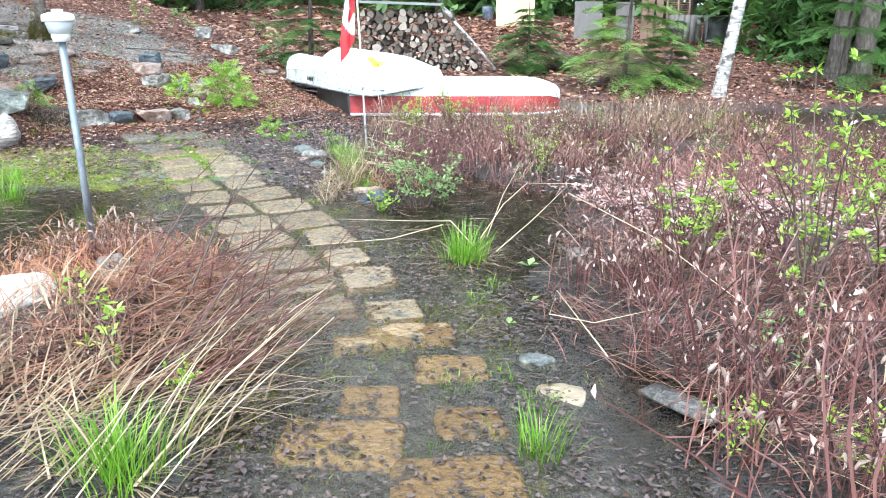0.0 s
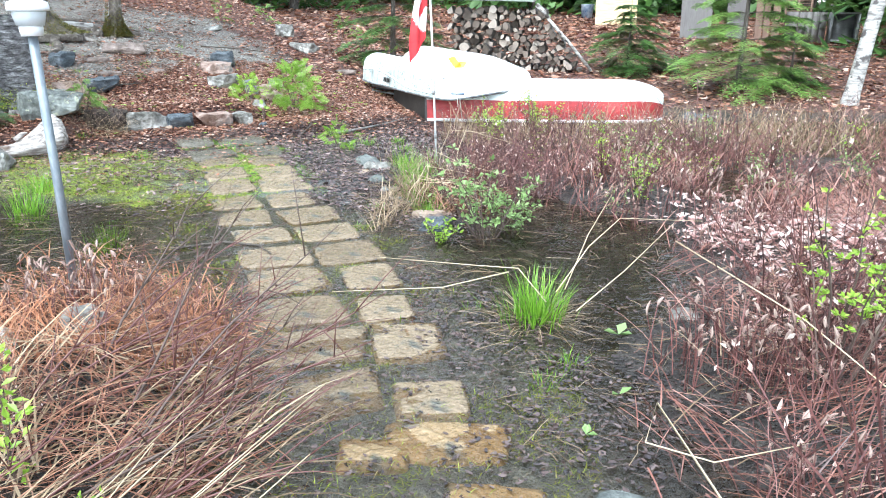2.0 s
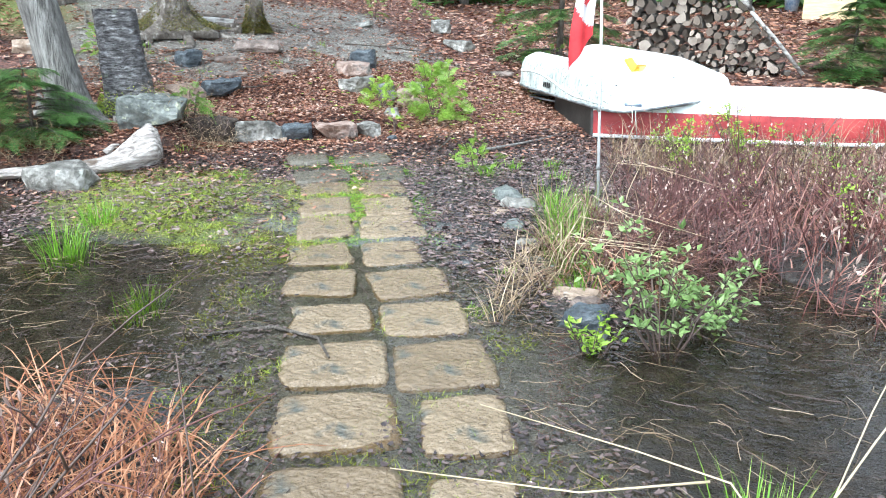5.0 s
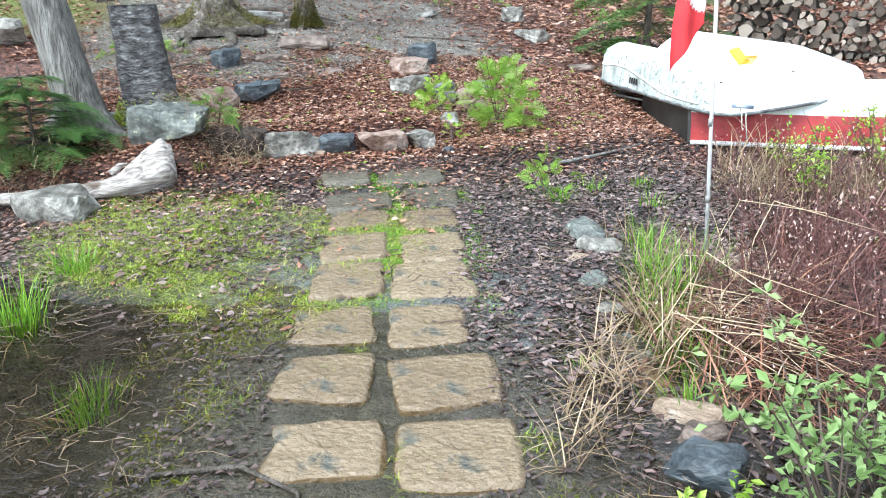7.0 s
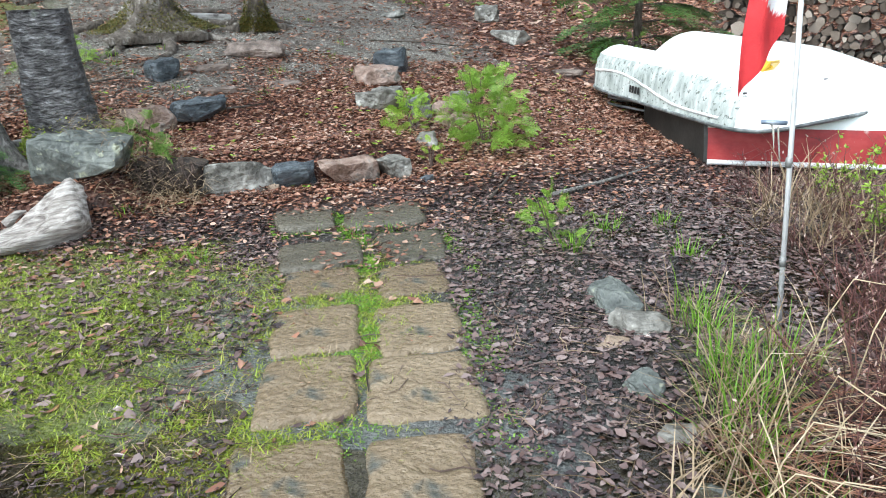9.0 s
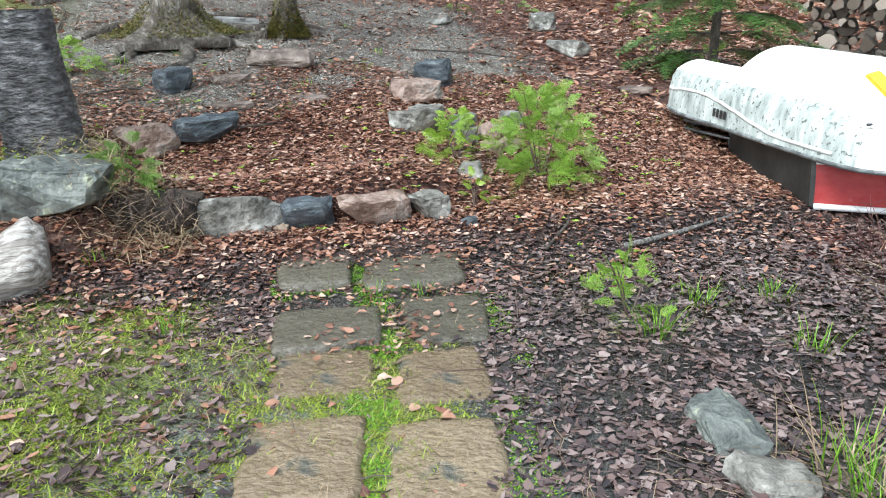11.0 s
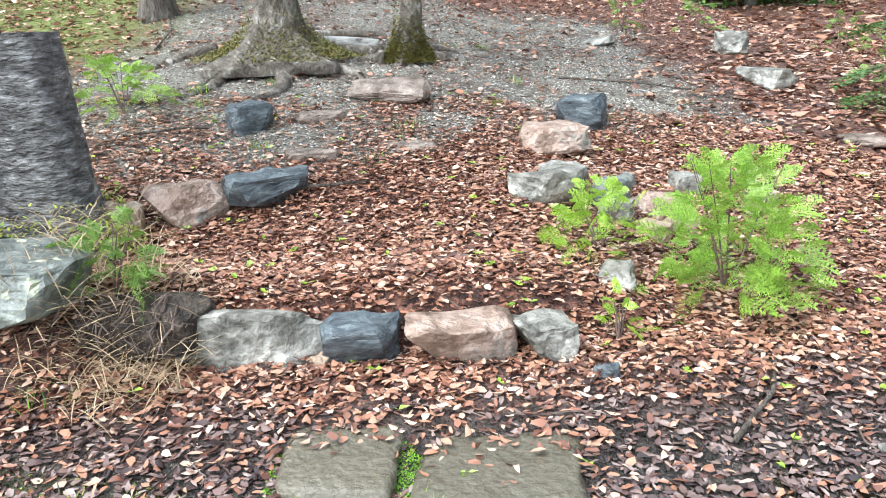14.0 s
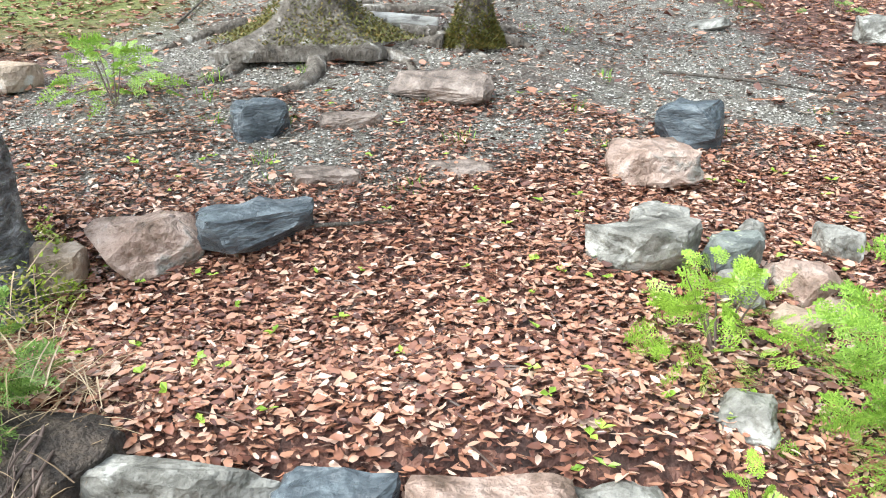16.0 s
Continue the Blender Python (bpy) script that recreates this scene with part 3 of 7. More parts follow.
def rock(x, y, sx, sy, sz, turn, mat, seed, label, tilt=0.0, sink=0.0, sharp=0.75, group=""):
    ob = part("rock", rock_geo(sx, sy, sz, seed, sharp), mat, None, "", False)
    ob.matrix_basis = pose(x, y, on(x, y, -0.02 - sink), tilt, 0, turn)
    return tagged(ob, label, "rock", group)


# ---------------------------------------------------------------- the stone path
PATH_LEFT = ((-0.66, 3.88, 0.36, 0.34, 24), (-0.87, 4.28, 0.47, 0.36, 20), (-1.07, 4.68, 0.46, 0.38, 24), (-1.28, 5.12, 0.42, 0.38, 24), (-1.53, 5.53, 0.40, 0.36, 26),
             (-1.76, 5.95, 0.36, 0.33, 28), (-2.05, 6.37, 0.37, 0.35, 26), (-2.30, 6.83, 0.36, 0.38, 30), (-2.53, 7.31, 0.36, 0.46, 31), (-2.79, 7.77, 0.36, 0.46, 30), (-3.07, 8.28, 0.37, 0.36, 32))
PATH_RIGHT = ((-0.27, 3.87, 0.28, 0.30, 14), (-0.46, 4.42, 0.34, 0.40, 18), (-0.65, 4.81, 0.27, 0.34, 22), (-0.83, 5.26, 0.32, 0.40, 24), (-1.08, 5.69, 0.40, 0.38, 26),
              (-1.34, 6.12, 0.39, 0.40, 28), (-1.59, 6.54, 0.40, 0.38, 32), (-1.88, 6.97, 0.34, 0.40, 29), (-2.12, 7.46, 0.38, 0.46, 28), (-2.37, 7.94, 0.36, 0.46, 30), (-2.64, 8.47, 0.34, 0.40, 33))
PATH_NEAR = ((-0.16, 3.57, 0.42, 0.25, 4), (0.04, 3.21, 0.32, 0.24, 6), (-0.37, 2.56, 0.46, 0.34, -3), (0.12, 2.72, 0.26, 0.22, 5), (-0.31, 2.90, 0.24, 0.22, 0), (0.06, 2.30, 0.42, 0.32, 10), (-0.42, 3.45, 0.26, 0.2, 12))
PATH_FAR = ((-2.84, 8.92, 0.36, 0.46, 32), (-3.28, 8.62, 0.44, 0.42, 36), (-3.27, 9.41, 0.48, 0.42, 36), (-3.70, 9.10, 0.34, 0.38, 34))


def flagstone_geo(w, l, seed):
    """A split slab: skewed corners, chipped edges, and a top that flakes off in thin layers."""
    r = np.random.default_rng(seed)
    n = 15
    t = np.linspace(-1, 1, n)
    t = np.sign(t) * np.abs(t) ** 0.8
    A, B = np.meshgrid(t, t, indexing="ij")
    corner = r.normal(0, 0.075, (2, 2, 2)) + 0.02
    fa, fb = (A + 1) / 2, (B + 1) / 2
    dx = corner[0, 0, 0] * (1 - fa) * (1 - fb) - corner[1, 0, 0] * fa * (1 - fb) + corner[0, 1, 0] * (1 - fa) * fb - corner[1, 1, 0] * fa * fb
    dy = corner[0, 0, 1] * (1 - fa) * (1 - fb) + corner[1, 0, 1] * fa * (1 - fb) - corner[0, 1, 1] * (1 - fa) * fb - corner[1, 1, 1] * fa * fb
    cut = 1 - 0.075 * np.abs(A * B) ** 5
    X, Y = (A * cut + dx) * w / 2, (B * cut + dy) * l / 2
    rim = np.maximum(np.abs(A), np.abs(B)) ** 6
    X = X + rim * 0.11 * w * (fbm(X * 9 + seed, Y * 9, 1.0, 1.0, 4) - 0.47)
    Y = Y + rim * 0.11 * l * (fbm(X * 9, Y * 9 + seed, 1.0, 5.0, 4) - 0.47)
    lay = fbm(X * 3 + seed * 0.37, Y * 5, 1.0, 3.0, 3) * 5
    flake = np.floor(lay) + smooth(0.72, 1.0, lay - np.floor(lay))
    Z = 0.0055 * (flake - 2.4) + 0.004 * (fbm(X * 25, Y * 25, 1.0, seed, 3) - 0.45) - 0.012 * rim * rim
    i = np.arange(n * n).reshape(n, n)
    ring = np.concatenate([i[:-1, 0], i[-1, :-1], i[:0:-1, -1], i[0, :0:-1]])
    V = np.stack([X, Y, Z], -1).reshape(-1, 3)
    low = V[ring] + (0, 0, -0.06)
    k = np.arange(len(ring))
    nx = (k + 1) % len(ring)
    return Geo().add(np.concatenate([V, low]), np.concatenate([quads(i[:-1, :-1].ravel(), i[1:, :-1].ravel(), i[1:, 1:].ravel(), i[:-1, 1:].ravel()), quads(ring[nx], ring[k], n * n + k, n * n + nx)]))


path = thing("path", "two-row path of wet split flagstones in mud", "path", None, "", "structure")
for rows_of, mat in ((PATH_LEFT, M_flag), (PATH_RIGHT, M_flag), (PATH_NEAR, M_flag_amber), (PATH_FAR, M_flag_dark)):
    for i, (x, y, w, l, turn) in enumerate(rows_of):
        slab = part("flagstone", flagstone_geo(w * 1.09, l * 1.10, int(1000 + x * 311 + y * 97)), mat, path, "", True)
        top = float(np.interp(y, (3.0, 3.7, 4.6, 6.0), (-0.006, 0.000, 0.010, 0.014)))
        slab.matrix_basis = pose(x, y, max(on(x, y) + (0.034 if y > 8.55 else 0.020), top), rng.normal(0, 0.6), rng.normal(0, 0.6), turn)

# ---------------------------------------------------------------- rocks, one by one
WALL = "stones of the low wall"
rock(-4.43, 9.29, 0.60, 0.22, 0.26, 38, M_rock_grey, 11, "long grey lichen-spotted stone in a low wall", group=WALL, sharp=0.85)
rock(-4.08, 9.57, 0.31, 0.22, 0.22, 40, M_rock_dark, 12, "wet blue-black block in a low wall", group=WALL, sharp=0.95)
rock(-3.77, 9.82, 0.44, 0.26, 0.22, 43, M_rock_pink, 13, "long pinkish granite block in a low wall", group=WALL, sharp=0.97)
rock(-3.55, 10.07, 0.24, 0.24, 0.20, 48, M_rock_grey, 14, "small pale grey stone ending a low wall", group=WALL, sharp=0.9)
rock(-4.17, 9.44, 0.10, 0.09, 0.09, 10, M_rock_tan, 15, "small wedge stone between wall blocks", group=WALL)
ROW = "stones edging the upper terrace"
rock(-5.68, 9.50, 0.20, 0.2, 0.22, 55, M_rock_tan, 21, "squat tan stone beside a stump", group=ROW, sharp=0.9)
rock(-5.56, 9.80, 0.46, 0.24, 0.27, 72, M_rock_pink, 22, "pink granite block bedded in fallen leaves", group=ROW, sharp=0.95)
rock(-5.40, 10.18, 0.44, 0.26, 0.24, 76, M_rock_dark, 23, "wet black slanting block in fallen leaves", group=ROW, sharp=0.85, sink=0.03)
rock(-5.58, 10.68, 0.30, 0.24, 0.12, 60, M_rock_brown, 24, "flat brown stone sunk in gravel", group=ROW, sink=0.03)
rock(-5.24, 11.17, 0.40, 0.22, 0.11, 45, M_rock_brown, 25, "low brown stone half buried in leaves", group=ROW, sink=0.035)
rock(-5.10, 8.68, 0.58, 0.42, 0.36, 38, M_rock_green, 31, "big grey-green boulder beside a small hemlock", sharp=0.7)
rock(-4.68, 11.88, 0.48, 0.40, 0.21, 52, M_rock_pink, 41, "flat pink granite boulder on a leafy slope", sharp=0.75)
rock(-4.84, 12.62, 0.32, 0.26, 0.32, 30, M_rock_dark, 42, "pointed wet blue-grey rock in gravel", sharp=0.5, tilt=12)
rock(-5.96, 11.80, 0.56, 0.32, 0.19, 25, M_rock_brown, 43, "flat slab of pinkish rock in gravel", sharp=0.8)
rock(-6.25, 10.74, 0.27, 0.24, 0.28, 70, M_rock_dark, 44, "upright dark rock in gravel", sharp=0.7, sink=0.04)
rock(-6.02, 11.15, 0.34, 0.2, 0.10, 50, M_rock_brown, 45, "low flat stone in gravel")
PILE = "loose pile of small rocks"
for k, (x, y, s, mat, lab) in enumerate(((-4.16, 11.12, 0.36, M_rock_grey, "grey rock in a loose pile"), (-4.28, 11.42, 0.24, M_rock_grey, "pale grey rock in a loose pile"), (-3.98, 11.45, 0.26, M_rock_green, "green-grey rock in a loose pile"),
                                         (-3.85, 11.28, 0.22, M_rock_grey, "grey rock in a loose pile"), (-3.72, 11.52, 0.24, M_rock_pink, "pinkish rock in a loose pile"), (-3.62, 11.25, 0.18, M_rock_tan, "brown rock in a loose pile"),
                                         (-3.55, 11.45, 0.20, M_rock_tan, "brown rock in a loose pile"), (-4.05, 11.78, 0.16, M_rock_grey, "small grey rock among leaves"), (-3.75, 11.95, 0.22, M_rock_grey, "small grey rock among leaves"), (-3.35, 12.05, 0.2, M_rock_tan, "small brown rock among leaves"))):
    rock(x, y, s, s * 0.8, s * 0.75, k * 37, mat, 60 + k, lab, sharp=0.7, group=PILE)
rock(-3.50, 10.60, 0.17, 0.15, 0.14, 20, M_rock_grey, 72, "small square grey stone beside a cedar bush", sharp=0.9)
rock(-3.25, 10.05, 0.10, 0.09, 0.08, 20, M_rock_dark, 73, "small dark stone among wet leaves")
rock(-5.05, 16.3, 0.34, 0.28, 0.32, 0, M_rock_grey, 74, "pale rounded rock on a leafy slope", sharp=0.5)
rock(-4.32, 15.15, 0.48, 0.30, 0.22, -20, M_rock_grey, 75, "low blue-grey rock among leaves", sharp=0.6)
rock(-6.12, 15.28, 0.36, 0.26, 0.14, 0, M_rock_grey, 76, "flat grey rock in gravel")
rock(-3.2, 13.9, 0.34, 0.24, 0.1, 10, M_rock_brown, 77, "flat stone sunk in leaves")
rock(-8.85, 9.85, 0.8, 0.5, 0.35, 30, M_rock_grey, 78, "broad grey rock in a leafy bank", sharp=0.6)
rock(-7.9, 10.0, 0.45, 0.3, 0.2, 20, M_rock_tan, 79, "tan rock near a leaning trunk")
rock(-5.12, 7.55, 0.50, 0.34, 0.26, 38, M_rock_grey, 80, "rounded grey rock under a driftwood log", sharp=0.5)
M_peat = material("peaty_soil", [(0.014, 0.010, 0.008), (0.045, 0.032, 0.024), (0.10, 0.074, 0.054)], 14, 0.5, 1.0, 60, "", 9, rough_to=0.9, distance=0.04)


def sod_bank():
    """An undercut lip of peat held together by roots and dead grass."""
    x, y, turn = -4.80, 8.98, radians(38)
    base = thing("sod_bank", "undercut peat bank matted with dark roots", "bank", pose(x, y, on(x, y, -0.11)))
    lip = rock_geo(0.62, 0.30, 0.26, 77, 0.6)
    lip.v = [v @ np.array(Euler((0, 0, turn)).to_matrix()).T for v in lip.v]
    part("peat", lip, M_peat, base, "", False)
    r = np.random.default_rng(78)
    n = 46
    a = r.uniform(-0.30, 0.30, n)
    ex, ey = np.array((math.cos(turn), math.sin(turn), 0)), np.array((math.sin(turn), -math.cos(turn), 0))
    t = np.linspace(0, 1, 6)
    P = ex * a[:, None, None] + ey * (0.04 + 0.16 * np.sin(t * 2.2)[None] * r.uniform(0.6, 1.2, (n, 1)))[..., None] + np.array((0, 0, 1.0)) * (0.20 - t[None] ** 1.5 * r.uniform(0.06, 0.22, (n, 1)))[..., None]
    P = P + np.cumsum(r.normal(0, 0.026, P.shape), 1)
    part("root_tangle", tubes(Geo(), P, np.linspace(0.005, 0.0015, 6)[None] * r.uniform(0.4, 1.4, (n, 1)), 4), L_twig_dark, base, "thin dark hanging roots")["kind"] = "stuff"


sod_bank()
EDGE = "stones along the path edge"
for k, (x, y, sx, sy, sz, mat, lab) in enumerate(((-1.58, 8.50, 0.36, 0.22, 0.17, M_rock_green, "grey-green stone at the path edge"), (-1.32, 7.74, 0.17, 0.15, 0.12, M_rock_green, "small grey stone at the path edge"),
                                                  (-1.05, 7.20, 0.20, 0.18, 0.13, M_rock_green, "grey stone at the path edge"), (-0.85, 6.93, 0.25, 0.16, 0.13, M_rock_tan, "brown stone at the path edge"),
                                                  (-0.68, 6.64, 0.26, 0.16, 0.12, M_rock_tan, "brown stone at the path edge"), (-0.60, 6.34, 0.24, 0.15, 0.16, M_rock_dark, "dark stone at the water's edge"),
                                                  (-1.50, 8.05, 0.14, 0.11, 0.09, M_rock_tan, "small brown stone at the path edge"), (-1.42, 8.24, 0.26, 0.18, 0.15, M_rock_grey, "pale grey stone at the path edge"), (-1.17, 7.47, 0.16, 0.13, 0.12, M_rock_grey, "pale grey stone at the path edge"), (-0.96, 7.05, 0.17, 0.12, 0.13, M_rock_green, "grey stone at the path edge"), (-0.76, 6.80, 0.15, 0.13, 0.11, M_rock_grey, "pale grey stone at the path edge"), (-0.63, 6.50, 0.17, 0.12, 0.12, M_rock_brown, "brown stone at the path edge"), (-0.53, 6.16, 0.20, 0.15, 0.14, M_rock_green, "grey stone at the water's edge"))):
    rock(x, y, sx, sy, sz, 120 + k * 11, mat, 90 + k, lab, sharp=0.7, group=EDGE, sink=0.035)
rock(0.46, 3.26, 0.18, 0.15, 0.13, 10, M_rock_green, 101, "mossy green-grey stone at the water's edge", sharp=0.5, sink=0.04)
rock(0.54, 3.01, 0.22, 0.12, 0.07, -10, M_rock_white, 102, "pale flat stone in shallow water")
rock(-2.25, 3.80, 0.36, 0.28, 0.20, 30, M_rock_white, 103, "pale angular stone among rusty sedge", sharp=0.9)
rock(-1.85, 4.0, 0.18, 0.15, 0.14, 30, M_rock_grey, 104, "grey stone under red twigs")
rock(0.92, 4.90, 0.14, 0.12, 0.06, 0, M_rock_grey, 105, "small grey stone in shallow water")
rock(2.3, 11.9, 0.5, 0.4, 0.3, 0, M_rock_dark, 106, "dark rock at a boat's bow")

# ---------------------------------------------------------------- boats


def red_boat():
    """An upturned flat-bottomed skiff: square transom, blunt rounded bow, keel up."""
    base = thing("rowing_boat", "upturned red and white wooden rowing boat on the ground", "boat", pose(-1.50, 12.02, 0.04, 0, 0, 8))
    n = 40
    s = np.linspace(0, 1, n)
    L = 3.35
    half = 0.60 * np.where(s > 0.72, np.sqrt(np.clip(1 - (np.maximum(s - 0.72, 0) / 0.30) ** 2.2, 0, 1)), 1) * (0.92 + 0.08 * np.clip(s * 3, 0, 1))
    rise = 0.52 * np.where(s > 0.86, np.sqrt(np.clip(1 - ((s - 0.86) / 0.16) ** 2, 0, 1)) * 0.55 + 0.45, 1)

    def strip(prof, mat, name, label):
        g = Geo()
        for sgn in (-1, 1):
            V = np.stack([np.stack([s * L - 0.5 * (1 + sgn * a) / 2 * (1 - s) ** 2, sgn * half * a + 0 * s, rise * b], -1) for a, b in prof], 1)
            k = len(prof)
            i = np.arange(n * k).reshape(n, k)
            t = quads(i[:-1, :-1].ravel(), i[1:, :-1].ravel(), i[1:, 1:].ravel(), i[:-1, 1:].ravel())
            g.add(V, t if sgn < 0 else t[:, ::-1])
        return part(name, g, mat, base, label)
    strip(((1.00, 0.05), (0.995, 0.2), (0.975, 0.45), (0.95, 0.56)), M_hull_red, "side", "scuffed red painted side")
    strip(((0.955, 0.56), (0.94, 0.60), (0.90, 0.74), (0.82, 0.88), (0.70, 0.965), (0.45, 0.995), (0.0, 1.0)), M_hull_pale, "bottom", "weathered pale green-white bottom")
    g = Geo()
    for sgn in (-1, 1):
        rod(g, [(a * L - 0.5 * (1 + sgn) / 2 * (1 - a) ** 2, sgn * (b + 0.012), 0.02) for a, b in zip(s, half)], 0.022, 6)
    part("gunwale", g, M_whitepaint, base, "white painted gunwale rail")
    prof = np.array(((1.0, 0.03), (0.95, 0.56), (0.90, 0.74), (0.70, 0.965), (0.45, 0.995)))
    pts = np.concatenate([prof, prof[::-1] * (-1, 1)])
    V = np.stack([0.004 - 0.5 * (1 + pts[:, 0]) / 2, pts[:, 0] * half[0], pts[:, 1] * rise[0]], -1)
    k = len(pts)
    g = Geo().add(np.concatenate([V, V - (0.03, 0, 0)]), np.concatenate([[[k, k + j, k + j + 1] for j in range(1, k - 1)], quads(np.arange(k), (np.arange(k) + 1) % k, (np.arange(k) + 1) % k + k, np.arange(k) + k)]))
    # its colour carries the shade of the pedal boat above
    part("transom", g, M_transom_shade, base, "bare grey transom, darkened for the shade under the pedal boat", False)
    g = Geo()
    rod(g, [(0.05, 0, 0.525), (1.4, 0, 0.53), (2.7, 0, 0.525), (3.1, 0, 0.36)], 0.014, 6)
    part("keel_strip", g, M_hull_pale, base)
    return base


red_boat()


def pedal_boat():
    """An upturned plastic pedal boat: twin floats with a well between them."""
    o, pa, pb = Vector((-1.12, 11.03, 0.37)), Vector((-2.84, 13.15, 0.45)), Vector((0.20, 11.92, 0.51))
    ax, ay = (pa - o), (pb - o)
    la, lb = ax.length, ay.length
    ax.normalize()
    az = -ax.cross(ay).normalized()
    if az.z < 0:
        az = -az
    ay2 = az.cross(ax).normalized()
    if ay2.dot(ay) < 0:
        ay2 = -ay2
    m = Matrix(((ax.x, ay2.x, az.x, o.x), (ax.y, ay2.y, az.y, o.y), (ax.z, ay2.z, az.z, o.z), (0, 0, 0, 1)))
    flip = m.to_3x3().determinant() < 0
    base = thing("pedal_boat", "upturned grimy white plastic pedal boat resting on a red boat", "pedal boat", pose(o.x, o.y, o.z))
    na, nb = 70, 50
    A, B = np.meshgrid(np.linspace(0, 1, na), np.linspace(0, 1, nb), indexing="ij")
    ca, cb = 2 * A - 1, 2 * B - 1
    # round the plan: squeeze the square grid into a rounded rectangle
    ra = ca * np.sqrt(1 - 0.16 * cb ** 8)
    rb = cb * np.sqrt(1 - 0.20 * ca ** 8)
    edge = np.clip(1 - np.maximum(np.abs(ca), np.abs(cb)), 0, 1)
    wall = np.clip(edge / 0.16, 0, 1)
    up = (1 - (1 - wall) ** 2.4) ** 0.8
    floats = 0.29 + 0.09 * np.exp(-((B - 0.19) / 0.14) ** 2) + 0.10 * np.exp(-((B - 0.72) / 0.2) ** 2)
    bow = 1 - 0.36 * (1 - smooth(0.0, 0.42, A))
    well = smooth(0.16, 0.22, A) * (1 - smooth(0.42, 0.50, A)) * smooth(0.34, 0.39, B) * (1 - smooth(0.60, 0.66, B))
    trough = smooth(0.12, 0.3, A) * np.exp(-((B - 0.42) / 0.11) ** 2)
    H = up * floats * bow * (1 - 0.30 * trough) - 0.20 * well
    ridge = 0.20 * up * np.exp(-((wall - (0.35 + 0.35 * A ** 1.5)) / 0.06) ** 2) * 0.06
    X, Y = (ra + 1) / 2 * la, (rb + 1) / 2 * lb
    P = np.stack([X, Y, H + ridge], -1)
    R3 = np.array(m.to_3x3())
    W = P @ R3.T
    i = np.arange(na * nb).reshape(na, nb)
    t = quads(i[:-1, :-1].ravel(), i[1:, :-1].ravel(), i[1:, 1:].ravel(), i[:-1, 1:].ravel())
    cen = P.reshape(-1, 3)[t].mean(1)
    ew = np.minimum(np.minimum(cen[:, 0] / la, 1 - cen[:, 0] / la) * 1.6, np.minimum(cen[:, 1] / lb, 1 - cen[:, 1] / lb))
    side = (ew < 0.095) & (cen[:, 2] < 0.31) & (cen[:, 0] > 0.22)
    if flip:
        t = t[:, ::-1]
    part("hull", Geo().add(W, t[~side]), M_hull, base)
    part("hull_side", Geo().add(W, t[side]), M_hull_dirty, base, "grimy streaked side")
    ring = np.concatenate([P[:, 0], P[-1, 1:], P[::-1, -1][1:], P[0, ::-1][1:-1]])
    ring = ring + (0, 0, -0.01)
    ring = np.concatenate([ring, ring[:1]])
    part("rim", tubes(Geo(), (ring @ R3.T)[None], np.full((1, len(ring)), 0.016), 6), M_rim, base, "dark rubber rim")
    # raised wavy moulding on the long side
    mould = []
    for q in np.linspace(0.12, 0.95, 50):
        col = P[int(round(q * (na - 1))), :14]
        z = 0.05 + 0.15 * smooth(0.30, 0.75, q) - 0.03 * smooth(0.8, 0.95, q)
        mould.append([np.interp(z, col[:, 2], col[:, c]) for c in (0, 1)] + [z])
    part("moulding", tubes(Geo(), (np.array(mould) @ R3.T)[None], np.full((1, 50), 0.013), 6), M_hull, base)
    for k, dx in enumerate((0.0, 0.05, 0.10, 0.15)):
        bar = Geo().add((np.array(((1.55 + dx, 0.008, 0.06), (1.585 + dx, 0.008, 0.06), (1.60 + dx, 0.026, 0.12), (1.565 + dx, 0.026, 0.12))) @ R3.T) + np.array((-0.012, -0.010, 0.0)), [[0, 1, 2], [0, 2, 3]])
        part("lettering_bar", bar, M_black, base, "faded dark lettering")
    for pa_, pb_ in ((0.10, 0.10), (0.10, 0.55), (0.12, 0.93)):
        rivet = Geo()
        c = np.array((pa_ * la, pb_ * lb, 0.0))
        hh = H[int(pa_ * (na - 1)), int(pb_ * (nb - 1))]
        rod(rivet, [((c + (0, 0, hh - 0.01)) @ R3.T), ((c + (0, 0, hh + 0.012)) @ R3.T)], 0.018, 8)
        part("drain_plug", rivet, M_black, base)
    pad = box_geo(0.34, 0.10, 0.03, 0.01)
    pad.v = [v @ np.array(Euler((0.2, -0.25, 0.3)).to_matrix()).T @ R3.T + (np.array((0.72, 0.62, 0.36)) @ R3.T) for v in pad.v]
    part("paddle", pad, M_yellow, base, "yellow paddle blade", False)
    pad = box_geo(0.34, 0.10, 0.03, 0.01)
    pad.v = [v @ np.array(Euler((0.9, 0.15, 0.9)).to_matrix()).T @ R3.T + (np.array((0.66, 0.68, 0.32)) @ R3.T) for v in pad.v]
    part("paddle", pad, M_yellow, base, "yellow paddle blade", False)
    return base


pedal_boat()


